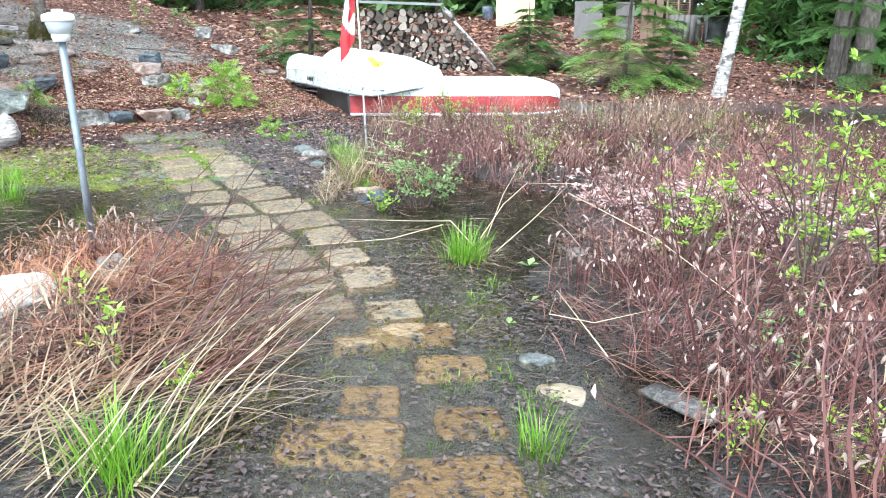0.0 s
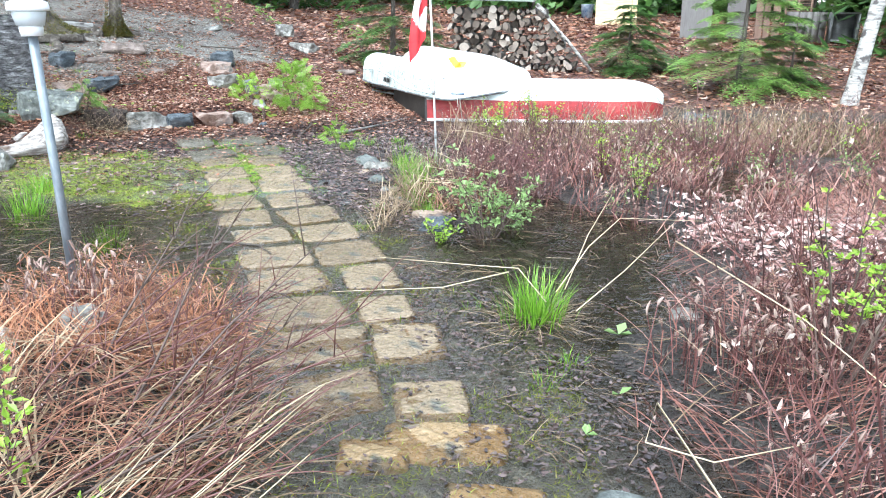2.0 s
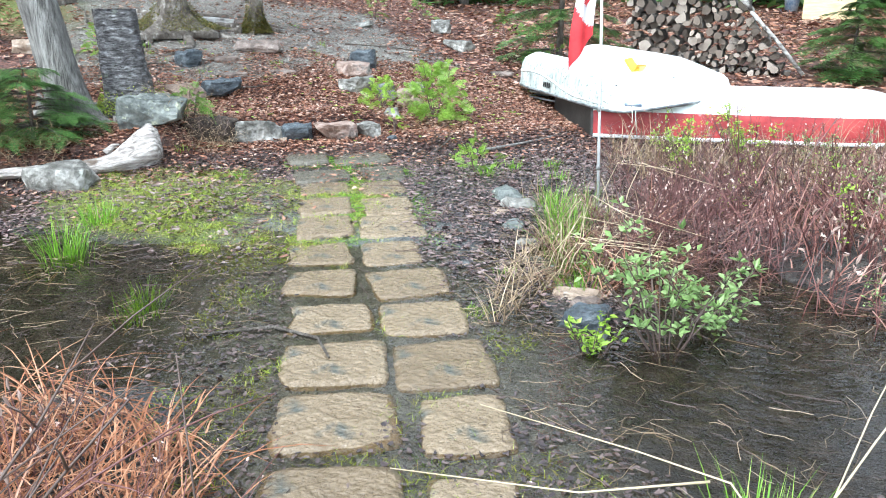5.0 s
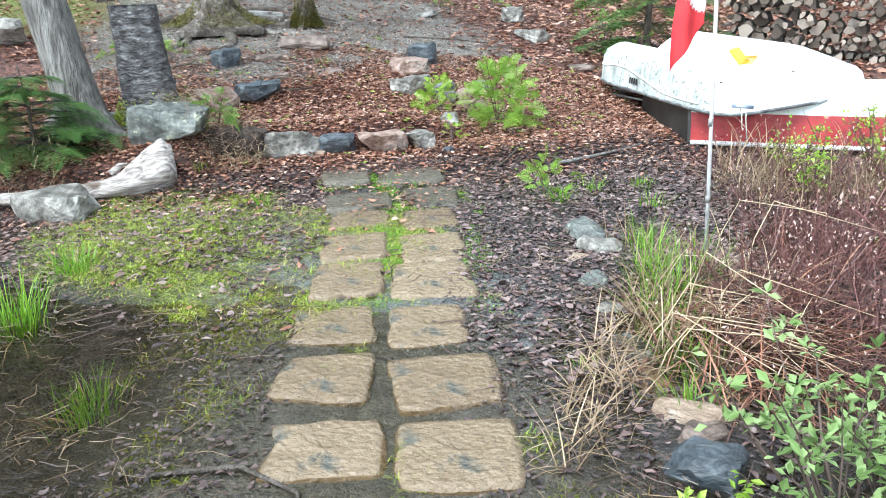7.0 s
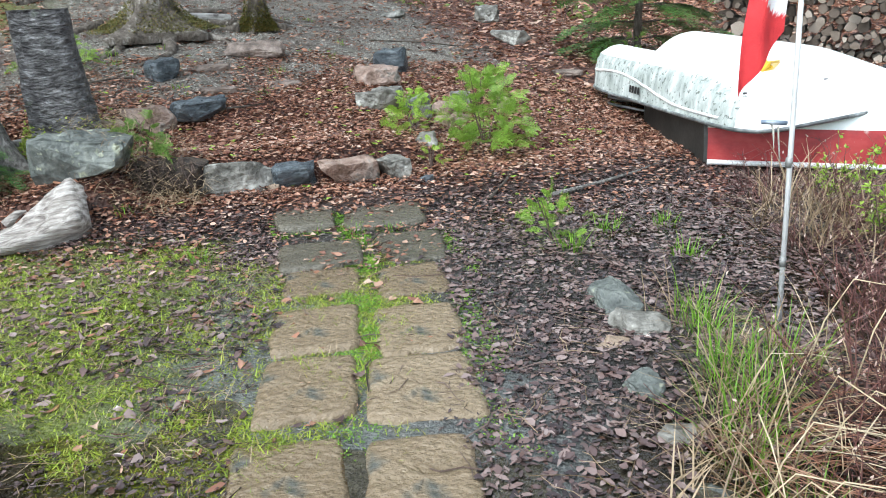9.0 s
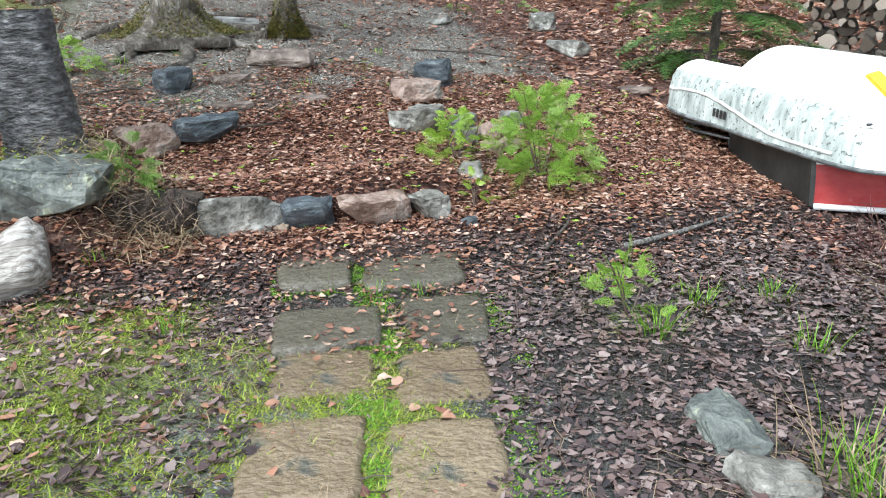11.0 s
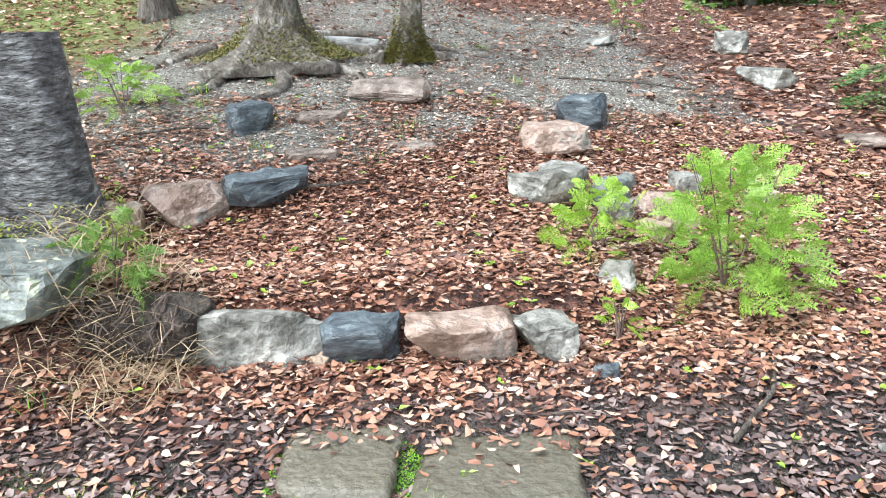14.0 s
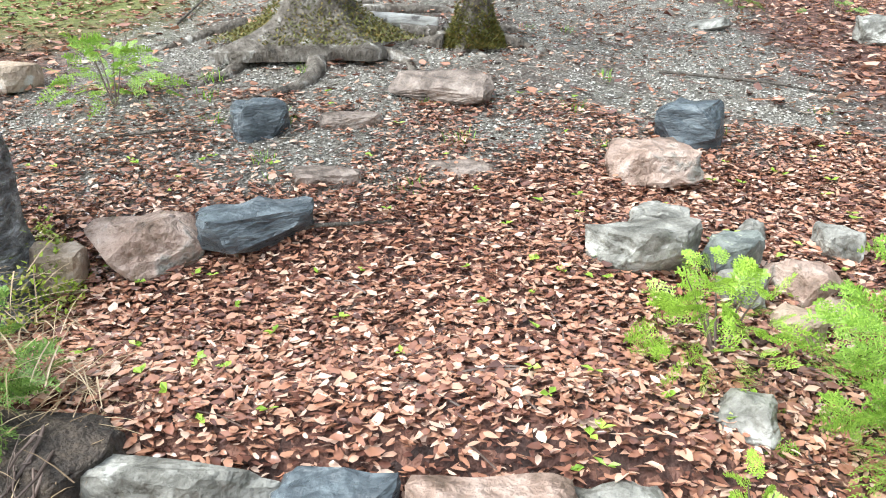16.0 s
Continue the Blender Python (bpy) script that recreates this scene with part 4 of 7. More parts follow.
def boat_rest():
    """A rusty tube frame that props the pedal boat's stern."""
    x, y = -2.30, 12.95
    z = on(x, y)
    base = thing("metal_frame", "bent metal tube frame under the pedal boat", "frame", pose(x, y, z))
    for k, dz in enumerate((0.05, 0.12, 0.19)):
        g = Geo()
        rod(g, [(0.5, 0.35, dz - 0.02), (-0.15, 0.1, dz), (-0.22, 0.02, dz), (-0.2, -0.1, dz), (0.35, -0.45, dz - 0.03)], 0.013, 8)
        part("tube", g, M_pipe, base)
    for px_, py_ in ((-0.15, 0.06), (0.2, -0.3), (0.35, 0.25)):
        g = Geo()
        rod(g, [(px_, py_, -0.08), (px_, py_, 0.22)], 0.015, 8)
        part("leg", g, M_pipe, base)


boat_rest()

# a stake and rope at the pedal boat's bow
g = thing("mooring_rope", "frayed pale rope tied to the pedal boat's rim", "rope", pose(-0.98, 11.02, 0.46))
rg = Geo()
rod(rg, [(0, 0, 0), (0.02, -0.04, -0.04), (0.04, -0.05, -0.2), (0.02, -0.04, -0.42)], 0.008, 6)
rod(rg, [(0.05, 0.0, -0.02), (0.06, -0.05, -0.1), (0.09, -0.05, -0.3)], 0.006, 6)
part("strand", rg, M_rope, g)
rg = Geo()
rod(rg, [(-0.06, 0.0, 0.01), (0.0, -0.03, 0.015), (0.10, 0.04, 0.0)], 0.018, 6)
part("knot", rg, M_tarp_blue, g)

# ---------------------------------------------------------------- flag and lamp


def flag():
    base = thing("flag", "wet red and white flag drooping from a white pole", "flag", pose(-0.87, 8.42, on(-0.87, 8.42, -0.02)))
    foot, tip = np.array((0, 0, 0.0)), np.array((-0.13, 0.0, 2.65))
    g = Geo()
    rod(g, [foot, (foot + tip) / 2 + (0.006, 0, 0), tip], (0.011, 0.010, 0.008), 8)
    part("pole", g, M_whitepaint, base, "thin white pole")
    for z in (0.33, 0.75):
        g = Geo()
        p = foot + (tip - foot) * z / 2.65
        rod(g, [p - (0, 0, 0.02), p + (0, 0, 0.02)], 0.014, 8)
        part("pole_tape", g, M_tin, base)
    nu, nv = 14, 60
    U, V = np.meshgrid(np.linspace(0, 1, nu), np.linspace(0, 1, nv), indexing="ij")
    # the cloth hangs from the upper part of the pole and gathers to a free corner
    z = 1.98 - 0.72 * V - 0.24 * U * smooth(0.2, 1.0, V)
    out = 0.03 + (0.03 + 0.15 * smooth(0.0, 0.8, V)) * U + 0.03 * smooth(0.5, 1.0, V)
    fold = 0.018 * np.sin(U * 9 + V * 3) * (0.3 + U)
    hx, hy = -0.78, -0.62
    px_ = tip[0] * z / 2.65 + hx * out - hy * fold
    py_ = tip[1] * z / 2.65 + hy * out + hx * fold
    W = np.stack([px_, py_, z], -1)
    i = np.arange(nu * nv).reshape(nu, nv)
    t = quads(i[:-1, :-1].ravel(), i[1:, :-1].ravel(), i[1:, 1:].ravel(), i[:-1, 1:].ravel())
    vv = V.ravel()[t].mean(1) + 0.34 * (U.ravel()[t].mean(1) - 0.5)
    for name, mat, lo, hi in (("red_band", M_cloth_red, -1, 0.46), ("white_band", M_cloth_white, 0.46, 0.75), ("red_band", M_cloth_red, 0.75, 2)):
        ob = part(name, Geo().add(W, t[(vv >= lo) & (vv < hi)]), mat, base)
    leafy_patch = (np.hypot((V.ravel()[t].mean(1) - 0.58) * 1.2, (U.ravel()[t].mean(1) - 0.42) * 0.35) < 0.085)
    off = np.array((-0.62, 0.78, 0)) * 0.004
    part("emblem", Geo().add(np.concatenate([W.reshape(-1, 3) + off, W.reshape(-1, 3) - off]), np.concatenate([t[leafy_patch], t[leafy_patch] + nu * nv])), M_cloth_red, base, "red emblem on the white band")


flag()


def lathe(prof, sides=20):
    prof = np.array(prof, float)
    th = np.arange(sides) * 2 * np.pi / sides
    V = np.stack([prof[:, None, 0] * np.cos(th), prof[:, None, 0] * np.sin(th), np.broadcast_to(prof[:, None, 1], (len(prof), sides))], -1)
    i = np.arange(len(prof) * sides).reshape(len(prof), sides)
    j = np.roll(i, -1, 1)
    return Geo().add(V, quads(i[:-1].ravel(), j[:-1].ravel(), j[1:].ravel(), i[1:].ravel()))


lamp = thing("path_lamp", "white-capped path lamp on a leaning galvanised pole", "lamp", pose(-2.13, 4.38, on(-2.13, 4.38, -0.05), 0, -1.2, 0))
g = Geo()
rod(g, [(0, 0, 0), (0.004, 0, 0.7), (0, 0, 1.36)], 0.021, 12)
part("pole", g, M_galv, lamp)
part("collar", lathe(((0.0, 1.33), (0.045, 1.33), (0.05, 1.36), (0.05, 1.38), (0.0, 1.38))), M_whitepaint, lamp)
part("lens", lathe(((0.0, 1.375), (0.058, 1.375), (0.072, 1.43), (0.072, 1.44), (0.0, 1.44))), M_frost, lamp, "frosted lens")
part("cap", lathe(((0.0, 1.438), (0.085, 1.438), (0.088, 1.45), (0.084, 1.475), (0.05, 1.487), (0.0, 1.49))), M_whitepaint, lamp, "round white cap")
part("finial", lathe(((0.0, 1.488), (0.03, 1.488), (0.03, 1.503), (0.0, 1.505)), 12), M_whitepaint, lamp)

# ---------------------------------------------------------------- trees


def trunk_geo(h, r0, r1, lean=(0.0, 0.0), flare=0.0, lobes=5, seed=1, rings=36, sides=28, ripple=0.03, bend=0.0):
    """A tapered trunk with root flare and uneven bark."""
    r = np.random.default_rng(seed)
    ph, amp = r.uniform(0, 6.28, 4), r.uniform(0.6, 1.2, 4)
    t = np.concatenate([np.linspace(0, 0.25, rings // 2, endpoint=False), np.linspace(0.25, 1, rings - rings // 2)]) ** 1.3
    z = t * h
    th = np.arange(sides) * 2 * np.pi / sides
    Z, TH = np.meshgrid(z, th, indexing="ij")
    rad = r0 + (r1 - r0) * Z / h
    fl = flare * np.exp(-np.maximum(Z - 0.08, 0) / 0.15) * (0.45 + 0.55 * np.maximum(0, np.cos(lobes * TH + ph[0])) ** 1.5 + 0.25 * np.cos(2 * TH + ph[1]))
    rad = rad + fl
    rad = rad * (1 + 0.05 * np.sin(3 * TH + ph[2] + Z * 1.1) + 0.03 * np.sin(2 * TH + ph[3]))
    bark = fbm(TH * 4.0 + 3, Z * 6.0, 1.0, seed, 4) - 0.47
    bark[:, -1] = bark[:, 0]
    rad = rad + ripple * bark
    X = rad * np.cos(TH) + lean[0] * Z + bend * Z * Z
    Y = rad * np.sin(TH) + lean[1] * Z
    i = np.arange(Z.size).reshape(Z.shape)
    j = np.roll(i, -1, 1)
    g = Geo().add(np.stack([X, Y, Z - 0.12], -1), quads(i[:-1].ravel(), j[:-1].ravel(), j[1:].ravel(), i[1:].ravel()))
    return g


def crown(base, h0, h1, lean, spread_r, n, mat, seed, limb_mat, limbs=9):
    """Limbs and many small leaves above the picture, thin and gappy."""
    r = np.random.default_rng(seed)
    ends = []
    for k in range(limbs):
        z = h0 + (h1 - h0) * (k + r.uniform(0, 1)) / limbs
        a, ln = r.uniform(0, 6.28), spread_r * r.uniform(0.6, 1.1)
        p0 = np.array((lean[0] * z, lean[1] * z, z - 0.12))
        p1 = p0 + np.array((math.cos(a) * ln * 0.5, math.sin(a) * ln * 0.5, 0.25 * ln))
        p2 = p0 + np.array((math.cos(a) * ln, math.sin(a) * ln, 0.35 * ln))
        g = Geo()
        rod(g, [p0, p1, p2], (0.04, 0.025, 0.006), 6)
        part("limb", g, limb_mat, base)
        ends += [p1, p2]
    ends = np.array(ends)
    c = ends[r.integers(0, len(ends), n)] + r.normal(0, spread_r * 0.22, (n, 3))
    g = leaves(Geo(), c, r.normal(0, 1, (n, 3)), r.normal(0, 1, (n, 3)) + (0, 0, 1), r.uniform(0.06, 0.11, n), r.uniform(0.04, 0.06, n))
    part("crown", g, mat, base)


def tree(x, y, h, r0, r1, mat, label, lean=(0, 0), flare=0.0, seed=1, crown_mat=None, ripple=0.03, moss=False, roots=0, root_len=1.0, lobes=5, spread_r=1.0):
    base = thing("tree", label, "tree", pose(x, y, on(x, y)))
    part("trunk", trunk_geo(h, r0, r1, lean, flare, lobes, seed, ripple=ripple), mat, base)
    r = np.random.default_rng(seed)
    for k in range(roots):
        a = k * 6.28 / roots + r.uniform(-0.3, 0.3)
        P = []
        for s in np.linspace(0.2, 1, 9):
            d = r0 + flare * 0.3 + s * root_len * (0.6 + 0.4 * ((k * 7) % 5) / 5)
            aa = a + 0.35 * math.sin(s * 3 + k)
            px_, py_ = d * math.cos(aa), d * math.sin(aa)
            P.append((px_, py_, on(x + px_, y + py_) - on(x, y) + 0.03 * (1 - s) - 0.012))
        g = Geo()
        rod(g, P, np.linspace(0.075, 0.014, 9), 7)
        part("root", g, mat, base)
    if moss:
        # cushions of moss over the root flare
        n = 6500
        a, z = r.uniform(0, 6.28, n), r.exponential(0.09, n)
        rr = r0 + 0.02 + flare * np.exp(-(z + 0.02) / 0.15) * (0.55 + 0.4 * r.uniform(0, 1, n))
        p = np.stack([rr * np.cos(a), rr * np.sin(a), z], -1)
        p[:, 2] = np.maximum(p[:, 2] - 0.02, height(x + p[:, 0], y + p[:, 1]) - on(x, y))
        ob = part("moss", blades(Geo(), p, r.uniform(0.015, 0.04, n), 0.006, 0.8, 0.5), L_barkmoss, base, "green and rusty moss on the root flare")
        ob["kind"] = "stuff"
    if crown_mat:
        crown(base, h * 0.6, h, lean, spread_r, 900, crown_mat, seed + 5, mat)
    return base


tree(-7.42, 11.98, 7.0, 0.185, 0.12, M_birch_old, "old grey-barked tree with a wide mossy root flare", (0.02, 0.0), 0.7, 3, L_leaf, 0.05, True, 8, 1.3)
tree(-6.6, 12.75, 6.0, 0.085, 0.06, M_birch_old, "young birch trunk with flaring roots in gravel", (0.05, 0.03), 0.22, 4, L_leaf, 0.02, True, 4, 0.6)
tree(-5.98, 8.68, 6.0, 0.185, 0.12, M_bark_grey, "leaning grey cedar trunk on the bank", (-0.17, -0.07), 0.24, 5, L_cedar, 0.03, False, 4, 0.7, 4)
tree(5.04, 14.2, 6.5, 0.115, 0.07, M_birch, "white birch trunk leaning at the marsh edge", (0.125, 0.02), 0.05, 6, L_leaf, 0.012, False)
tree(8.55, 17.0, 7.0, 0.19, 0.12, M_bark_dark, "dark forest trunk in shade", (0.02, 0), 0.12, 7, L_hemlock, 0.03, False)
tree(9.15, 17.1, 7.0, 0.22, 0.14, M_bark_dark, "dark forest trunk in shade", (0.01, 0), 0.12, 8, L_hemlock, 0.03, False)
tree(-9.6, 12.2, 6.0, 0.16, 0.1, M_bark_dark, "dark trunk on the upper slope", (0.02, 0), 0.12, 9, L_hemlock, 0.03, False)


def stump():
    x, y = -5.80, 9.24
    z0 = on(x, y)
    base = thing("stump", "tall cut tree stump with flaky grey bark and mossy foot", "stump", pose(x, y, z0))
    h = 1.405 - z0 + 0.12
    part("bark", trunk_geo(h, 0.238, 0.196, (-0.06, -0.02), 0.10, 4, 12, 44, 40, 0.05), M_bark_stump, base)
    sides = 40
    th = np.arange(sides) * 2 * np.pi / sides
    V = np.concatenate([[[-0.06 * h, -0.02 * h, h - 0.125]], np.stack([0.193 * np.cos(th) - 0.06 * h, 0.193 * np.sin(th) - 0.02 * h, np.full(sides, h - 0.128)], -1)])
    k = np.arange(sides)
    part("cut_face", Geo().add(V, np.stack([np.zeros(sides, int), 1 + k, 1 + (k + 1) % sides], -1)), M_bark_dark, base, "dark weathered cut face")
    r = np.random.default_rng(3)
    n = 2200
    a, z = r.uniform(0, 6.28, n), np.abs(r.normal(0, 0.10, n))
    rr = 0.265 + 0.13 * np.exp(-z / 0.10) + r.uniform(0, 0.03, n)
    p = np.stack([rr * np.cos(a), rr * np.sin(a), z], -1)
    p[:, 2] = np.maximum(p[:, 2], height(x + p[:, 0], y + p[:, 1]) - z0)
    ob = part("moss", blades(Geo(), p, r.uniform(0.015, 0.035, n), 0.006, 0.8, 0.5), L_mossblade, base, "golden green moss at the stump's foot")
    ob["kind"] = "stuff"


stump()


def driftwood():
    """A bleached root log: thick torn end, tapering to a point over the water."""
    ax_, ay_, bx_, by_ = -4.80, 8.40, -5.66, 7.32
    L = math.hypot(bx_ - ax_, by_ - ay_)
    base = thing("driftwood", "bleached grey driftwood log with a torn root end", "driftwood", pose(ax_, ay_, 0.0, 0, 0, math.degrees(math.atan2(by_ - ay_, bx_ - ax_))))
    n, sides = 46, 26
    s = np.linspace(0, 1, n)
    cz = 0.175 - 0.02 * s - 0.06 * np.sin(s * 3.1) - 0.03 * smooth(0.7, 1, s)
    ry = np.interp(s, [0, 0.05, 0.15, 0.35, 0.6, 0.85, 1], [0.12, 0.17, 0.17, 0.12, 0.085, 0.055, 0.012])
    rz = np.interp(s, [0, 0.05, 0.15, 0.28, 0.45, 0.7, 0.9, 1], [0.19, 0.26, 0.21, 0.10, 0.065, 0.05, 0.035, 0.008])
    th = np.arange(sides) * 2 * np.pi / sides
    S, TH = np.meshgrid(s, th, indexing="ij")
    ridge = 1 + 0.13 * np.sin(5 * TH + 4 * S) + 0.10 * np.sin(9 * TH - 3 * S) + 0.5 * (fbm(TH * 2, S * 9, 1.0, 4.0) - 0.47)
    Y = ry[:, None] * np.cos(TH) * ridge + 0.05 * np.sin(S * 4)
    Z = cz[:, None] + rz[:, None] * np.sin(TH) * ridge
    i = np.arange(n * sides).reshape(n, sides)
    j = np.roll(i, -1, 1)
    g = Geo().add(np.stack([S * L + 0 * TH, Y, Z], -1), np.concatenate([quads(i[:-1].ravel(), j[:-1].ravel(), j[1:].ravel(), i[1:].ravel()), [[i[0, 0], i[0, q + 1], i[0, q]] for q in range(1, sides - 1)]]))
    part("log", g, M_driftwood, base)
    g = Geo()
    rod(g, [(0.16, 0.0, 0.24), (0.07, 0.02, 0.32), (0.0, 0.02, 0.35)], (0.09, 0.07, 0.03), 9)
    part("root_stub", g, M_driftwood, base)
    g = Geo()
    rod(g, [(0.45, -0.02, 0.21), (0.38, -0.02, 0.27), (0.33, -0.03, 0.275)], (0.035, 0.022, 0.008), 7)
    part("branch_stub", g, M_driftwood, base)


driftwood()

# ---------------------------------------------------------------- firewood


def firewood():
    z0 = on(-0.8, 17.2)
    base = thing("woodpile", "stack of split and round firewood with grey bark", "woodpile", pose(-0.5, 17.35, z0, 0, 0, -6))
    r = np.random.default_rng(5)

    def log_mesh(k):
        sides = 9
        th = np.arange(sides) * 2 * np.pi / sides
        rad = 1 + r.normal(0, 0.12, sides)
        if k % 3 != 1:
            face = 0.25 + 0.2 * (k % 4)
            rad = np.minimum(rad, face / np.maximum(np.cos(th - 1), 0.12))
        if k % 3 == 2:
            rad = np.minimum(rad, 0.5 / np.maximum(np.cos(th - 3.1), 0.12))
        ring = np.stack([rad * np.cos(th), 0 * th, rad * np.sin(th)], -1)
        V = np.concatenate([ring, ring * 1.0 + (0, 1, 0)])
        q = np.arange(sides)
        body = Geo().add(V, np.concatenate([quads(q, (q + 1) % sides, (q + 1) % sides + sides, q + sides), [[sides, sides + a, sides + a + 1] for a in range(1, sides - 1)]]))
        end = Geo().add(np.concatenate([[(0, -0.006, 0)], ring * (0.95, 1, 0.95) - (0, 0.004, 0)]), [[0, 1 + (a + 1) % sides, 1 + a] for a in range(sides)])
        me = body.mesh("log", False)
        me.materials.append(M_logbark)
        me2 = end.mesh("cut_end", False)
        me2.materials.append(M_cutwood)
        return me, me2
    kinds = [log_mesh(k) for k in range(6)]
    z, row = 0.06, 0
    while z < 1.30:
        x = -1.42 + r.uniform(-0.06, 0.1)
        right = 1.50 - 0.85 * z + r.normal(0, 0.05)
        while x < right:
            d = r.choice([0.045, 0.06, 0.075, 0.09, 0.12], p=[0.2, 0.35, 0.25, 0.15, 0.05])
            a, b = kinds[r.integers(0, 6)]
            m = pose(x + d, r.normal(0, 0.09), z + r.normal(0, 0.03), 0, r.uniform(0, 360), r.normal(0, 2)) @ Matrix.Diagonal((d, 0.42, d, 1))
            log = part("log", a, None, base)
            log.matrix_basis = m
            end = part("cut_end", b, None, log)
            x += 2 * d * 0.96
        z += 0.125
        row += 1
    g = box_geo(1.9, 0.62, 0.02, 0.006)
    ob = part("cover", g, M_tin, base, "weathered sheet laid over the stack", False)
    ob.matrix_basis = pose(-0.55, 0.15, 1.42, 4, 1.0, 0)
    for k, (x0, z0_, x1, z1) in enumerate(((0.70, 1.05, 1.62, 0.05), (0.45, 1.32, 0.72, 1.05))):
        g = Geo()
        rod(g, [(x0, -0.12, z0_), ((x0 + x1) / 2, -0.14, (z0_ + z1) / 2 + 0.03), (x1, -0.1, z1)], 0.035 if k == 0 else 0.05, 6)
        part("edge_slab", g, M_birch, base, "pale bark slab on the sloping end")
    return base


firewood()

# ---------------------------------------------------------------- lumber and sheets far behind


def leaning_sheet(x, y, w, h, t, turn, back, mat, name, label, lift=0.0):
    ob = part(name, box_geo(w, t, h, 0.006, (0, 0, h / 2)), mat, None, "", False)
    ob.matrix_basis = pose(x, y, on(x, y, lift - 0.02), back, 0, turn)
    return tagged(ob, label, "board")


leaning_sheet(2.60, 29.5, 1.45, 1.4, 0.02, 4, -10, M_ply, "plywood_sheet", "yellow plywood sheet leaning beyond the woodpile")
for k, (dx, w, h, mat) in enumerate(((-2.4, 0.9, 1.2, M_board), (-1.2, 0.6, 1.2, M_board), (-0.55, 0.20, 1.7, M_board_red), (-0.3, 0.18, 1.6, M_board_red), (0.0, 0.22, 1.8, M_board_red))):
    leaning_sheet(7.0 + dx, 25.4 + 0.1 * k, w, h, 0.04, 0, -8, mat, "board", ("rust-brown plank" if mat is M_board_red else "grey weathered sheet") + " leaning among stacked lumber")


def shutter(x, y):
    base = thing("louvred_shutter", "brown louvred shutter leaning among lumber", "shutter", pose(x, y, on(x, y), -8, 0, 0))
    for sx in (-0.36, 0.0, 0.36):
        part("stile", box_geo(0.07, 0.04, 1.7, 0.006, (sx, 0, 0.85)), M_board_red, base)
    for k in range(22):
        ob = part("slat", box_geo(0.66, 0.05, 0.012, 0.003), M_board_red, base)
        ob.matrix_basis = pose(0, 0, 0.12 + k * 0.072, 35, 0, 0)


shutter(7.55, 25.6)


def crate(x, y, w, h, label, mat):
    base = thing("wooden_crate", label, "crate", pose(x, y, on(x, y), 0, 0, 3))
    for k in range(5):
        part("plank", box_geo(w / 5 - 0.012, 0.03, h, 0.004, (-w / 2 + (k + 0.5) * w / 5, -0.25, h / 2)), mat, base)
    part("back", box_geo(w, 0.03, h, 0.004, (0, 0.25, h / 2)), mat, base)
    for sx in (-1, 1):
        part("side_panel", box_geo(0.03, 0.47, h, 0.004, (sx * (w / 2 - 0.02), 0, h / 2)), mat, base)


crate(7.55, 24.9, 0.95, 0.85, "grey plank crate standing among lumber", M_board)


def open_frame(x, y, w, h):
    base = thing("box_frame", "pale grey open metal box frame", "frame", pose(x, y, on(x, y), 0, 0, -6))
    for name, c, s in (("side_panel", (-w / 2, 0, h / 2), (0.05, 0.45, h)), ("side_panel", (w / 2, 0, h / 2), (0.05, 0.45, h)), ("shelf", (0, 0, 0.1), (w, 0.45, 0.06)), ("shelf", (0, 0, h), (w, 0.45, 0.05)), ("back", (0, 0.22, h / 2), (w, 0.02, h))):
        part(name, box_geo(*s, 0.006, c), M_tin, base)


open_frame(8.55, 24.8, 0.7, 0.85)
ob = part("bucket", lathe(((0.0, 0.0), (0.2, 0.0), (0.26, 0.5), (0.27, 0.52), (0.24, 0.5), (0.0, 0.45)), 18), M_tarp_blue)
ob.matrix_basis = pose(1.75, 33.0, on(1.75, 33.0, -0.01), 0, 0, 0)
tagged(ob, "pale blue and white tub far behind the woodpile", "tub")

# ---------------------------------------------------------------- evergreens


def frond(g, p0, d, length, r, n_side=9, up=(0, 0, 1), fine=5, wide=0.45, w=0.0035, droop=0.25, leaflet=0.34):
    """One flat spray: a stem with side branchlets, each set with scale-like slips."""
    d = d / np.linalg.norm(d)
    sd = np.cross(d, up)
    sd = sd / max(np.linalg.norm(sd), 1e-6)
    nrm = np.cross(sd, d)
    s = np.repeat(np.linspace(0.12, 0.98, n_side), 2)
    sg = np.tile([1.0, -1.0], n_side)
    bl = length * wide * (1 - 0.75 * s) * r.uniform(0.7, 1.2, len(s))
    bd = unit(d[None] * 0.75 + sd[None] * sg[:, None] * 0.8 - nrm[None] * 0.1 + r.normal(0, 0.06, (len(s), 3)))
    start = p0 + d[None] * (s * length)[:, None] - np.array((0, 0, 1.0)) * (droop * length * s ** 2)[:, None]
    f = np.linspace(0.0, 0.92, fine)
    q = start[:, None] + bd[:, None] * (bl[:, None] * f[None])[..., None]
    q[..., 2] -= droop * 0.4 * (bl[:, None] * f[None])
    bs = unit(np.cross(bd, nrm[None]))
    for sign in (1, -1):
        ad = unit(bd[:, None] * 0.8 + sign * bs[:, None] * 0.7 + r.normal(0, 0.1, (len(s), fine, 3)))
        sdv = np.cross(ad, nrm[None, None])
        slips(g, q.reshape(-1, 3), ad.reshape(-1, 3), sdv.reshape(-1, 3), (np.repeat(bl, fine) * leaflet + 0.006), w + length * 0.007)
    slips(g, start, bd, bs, bl, w + length * 0.005)
    return g


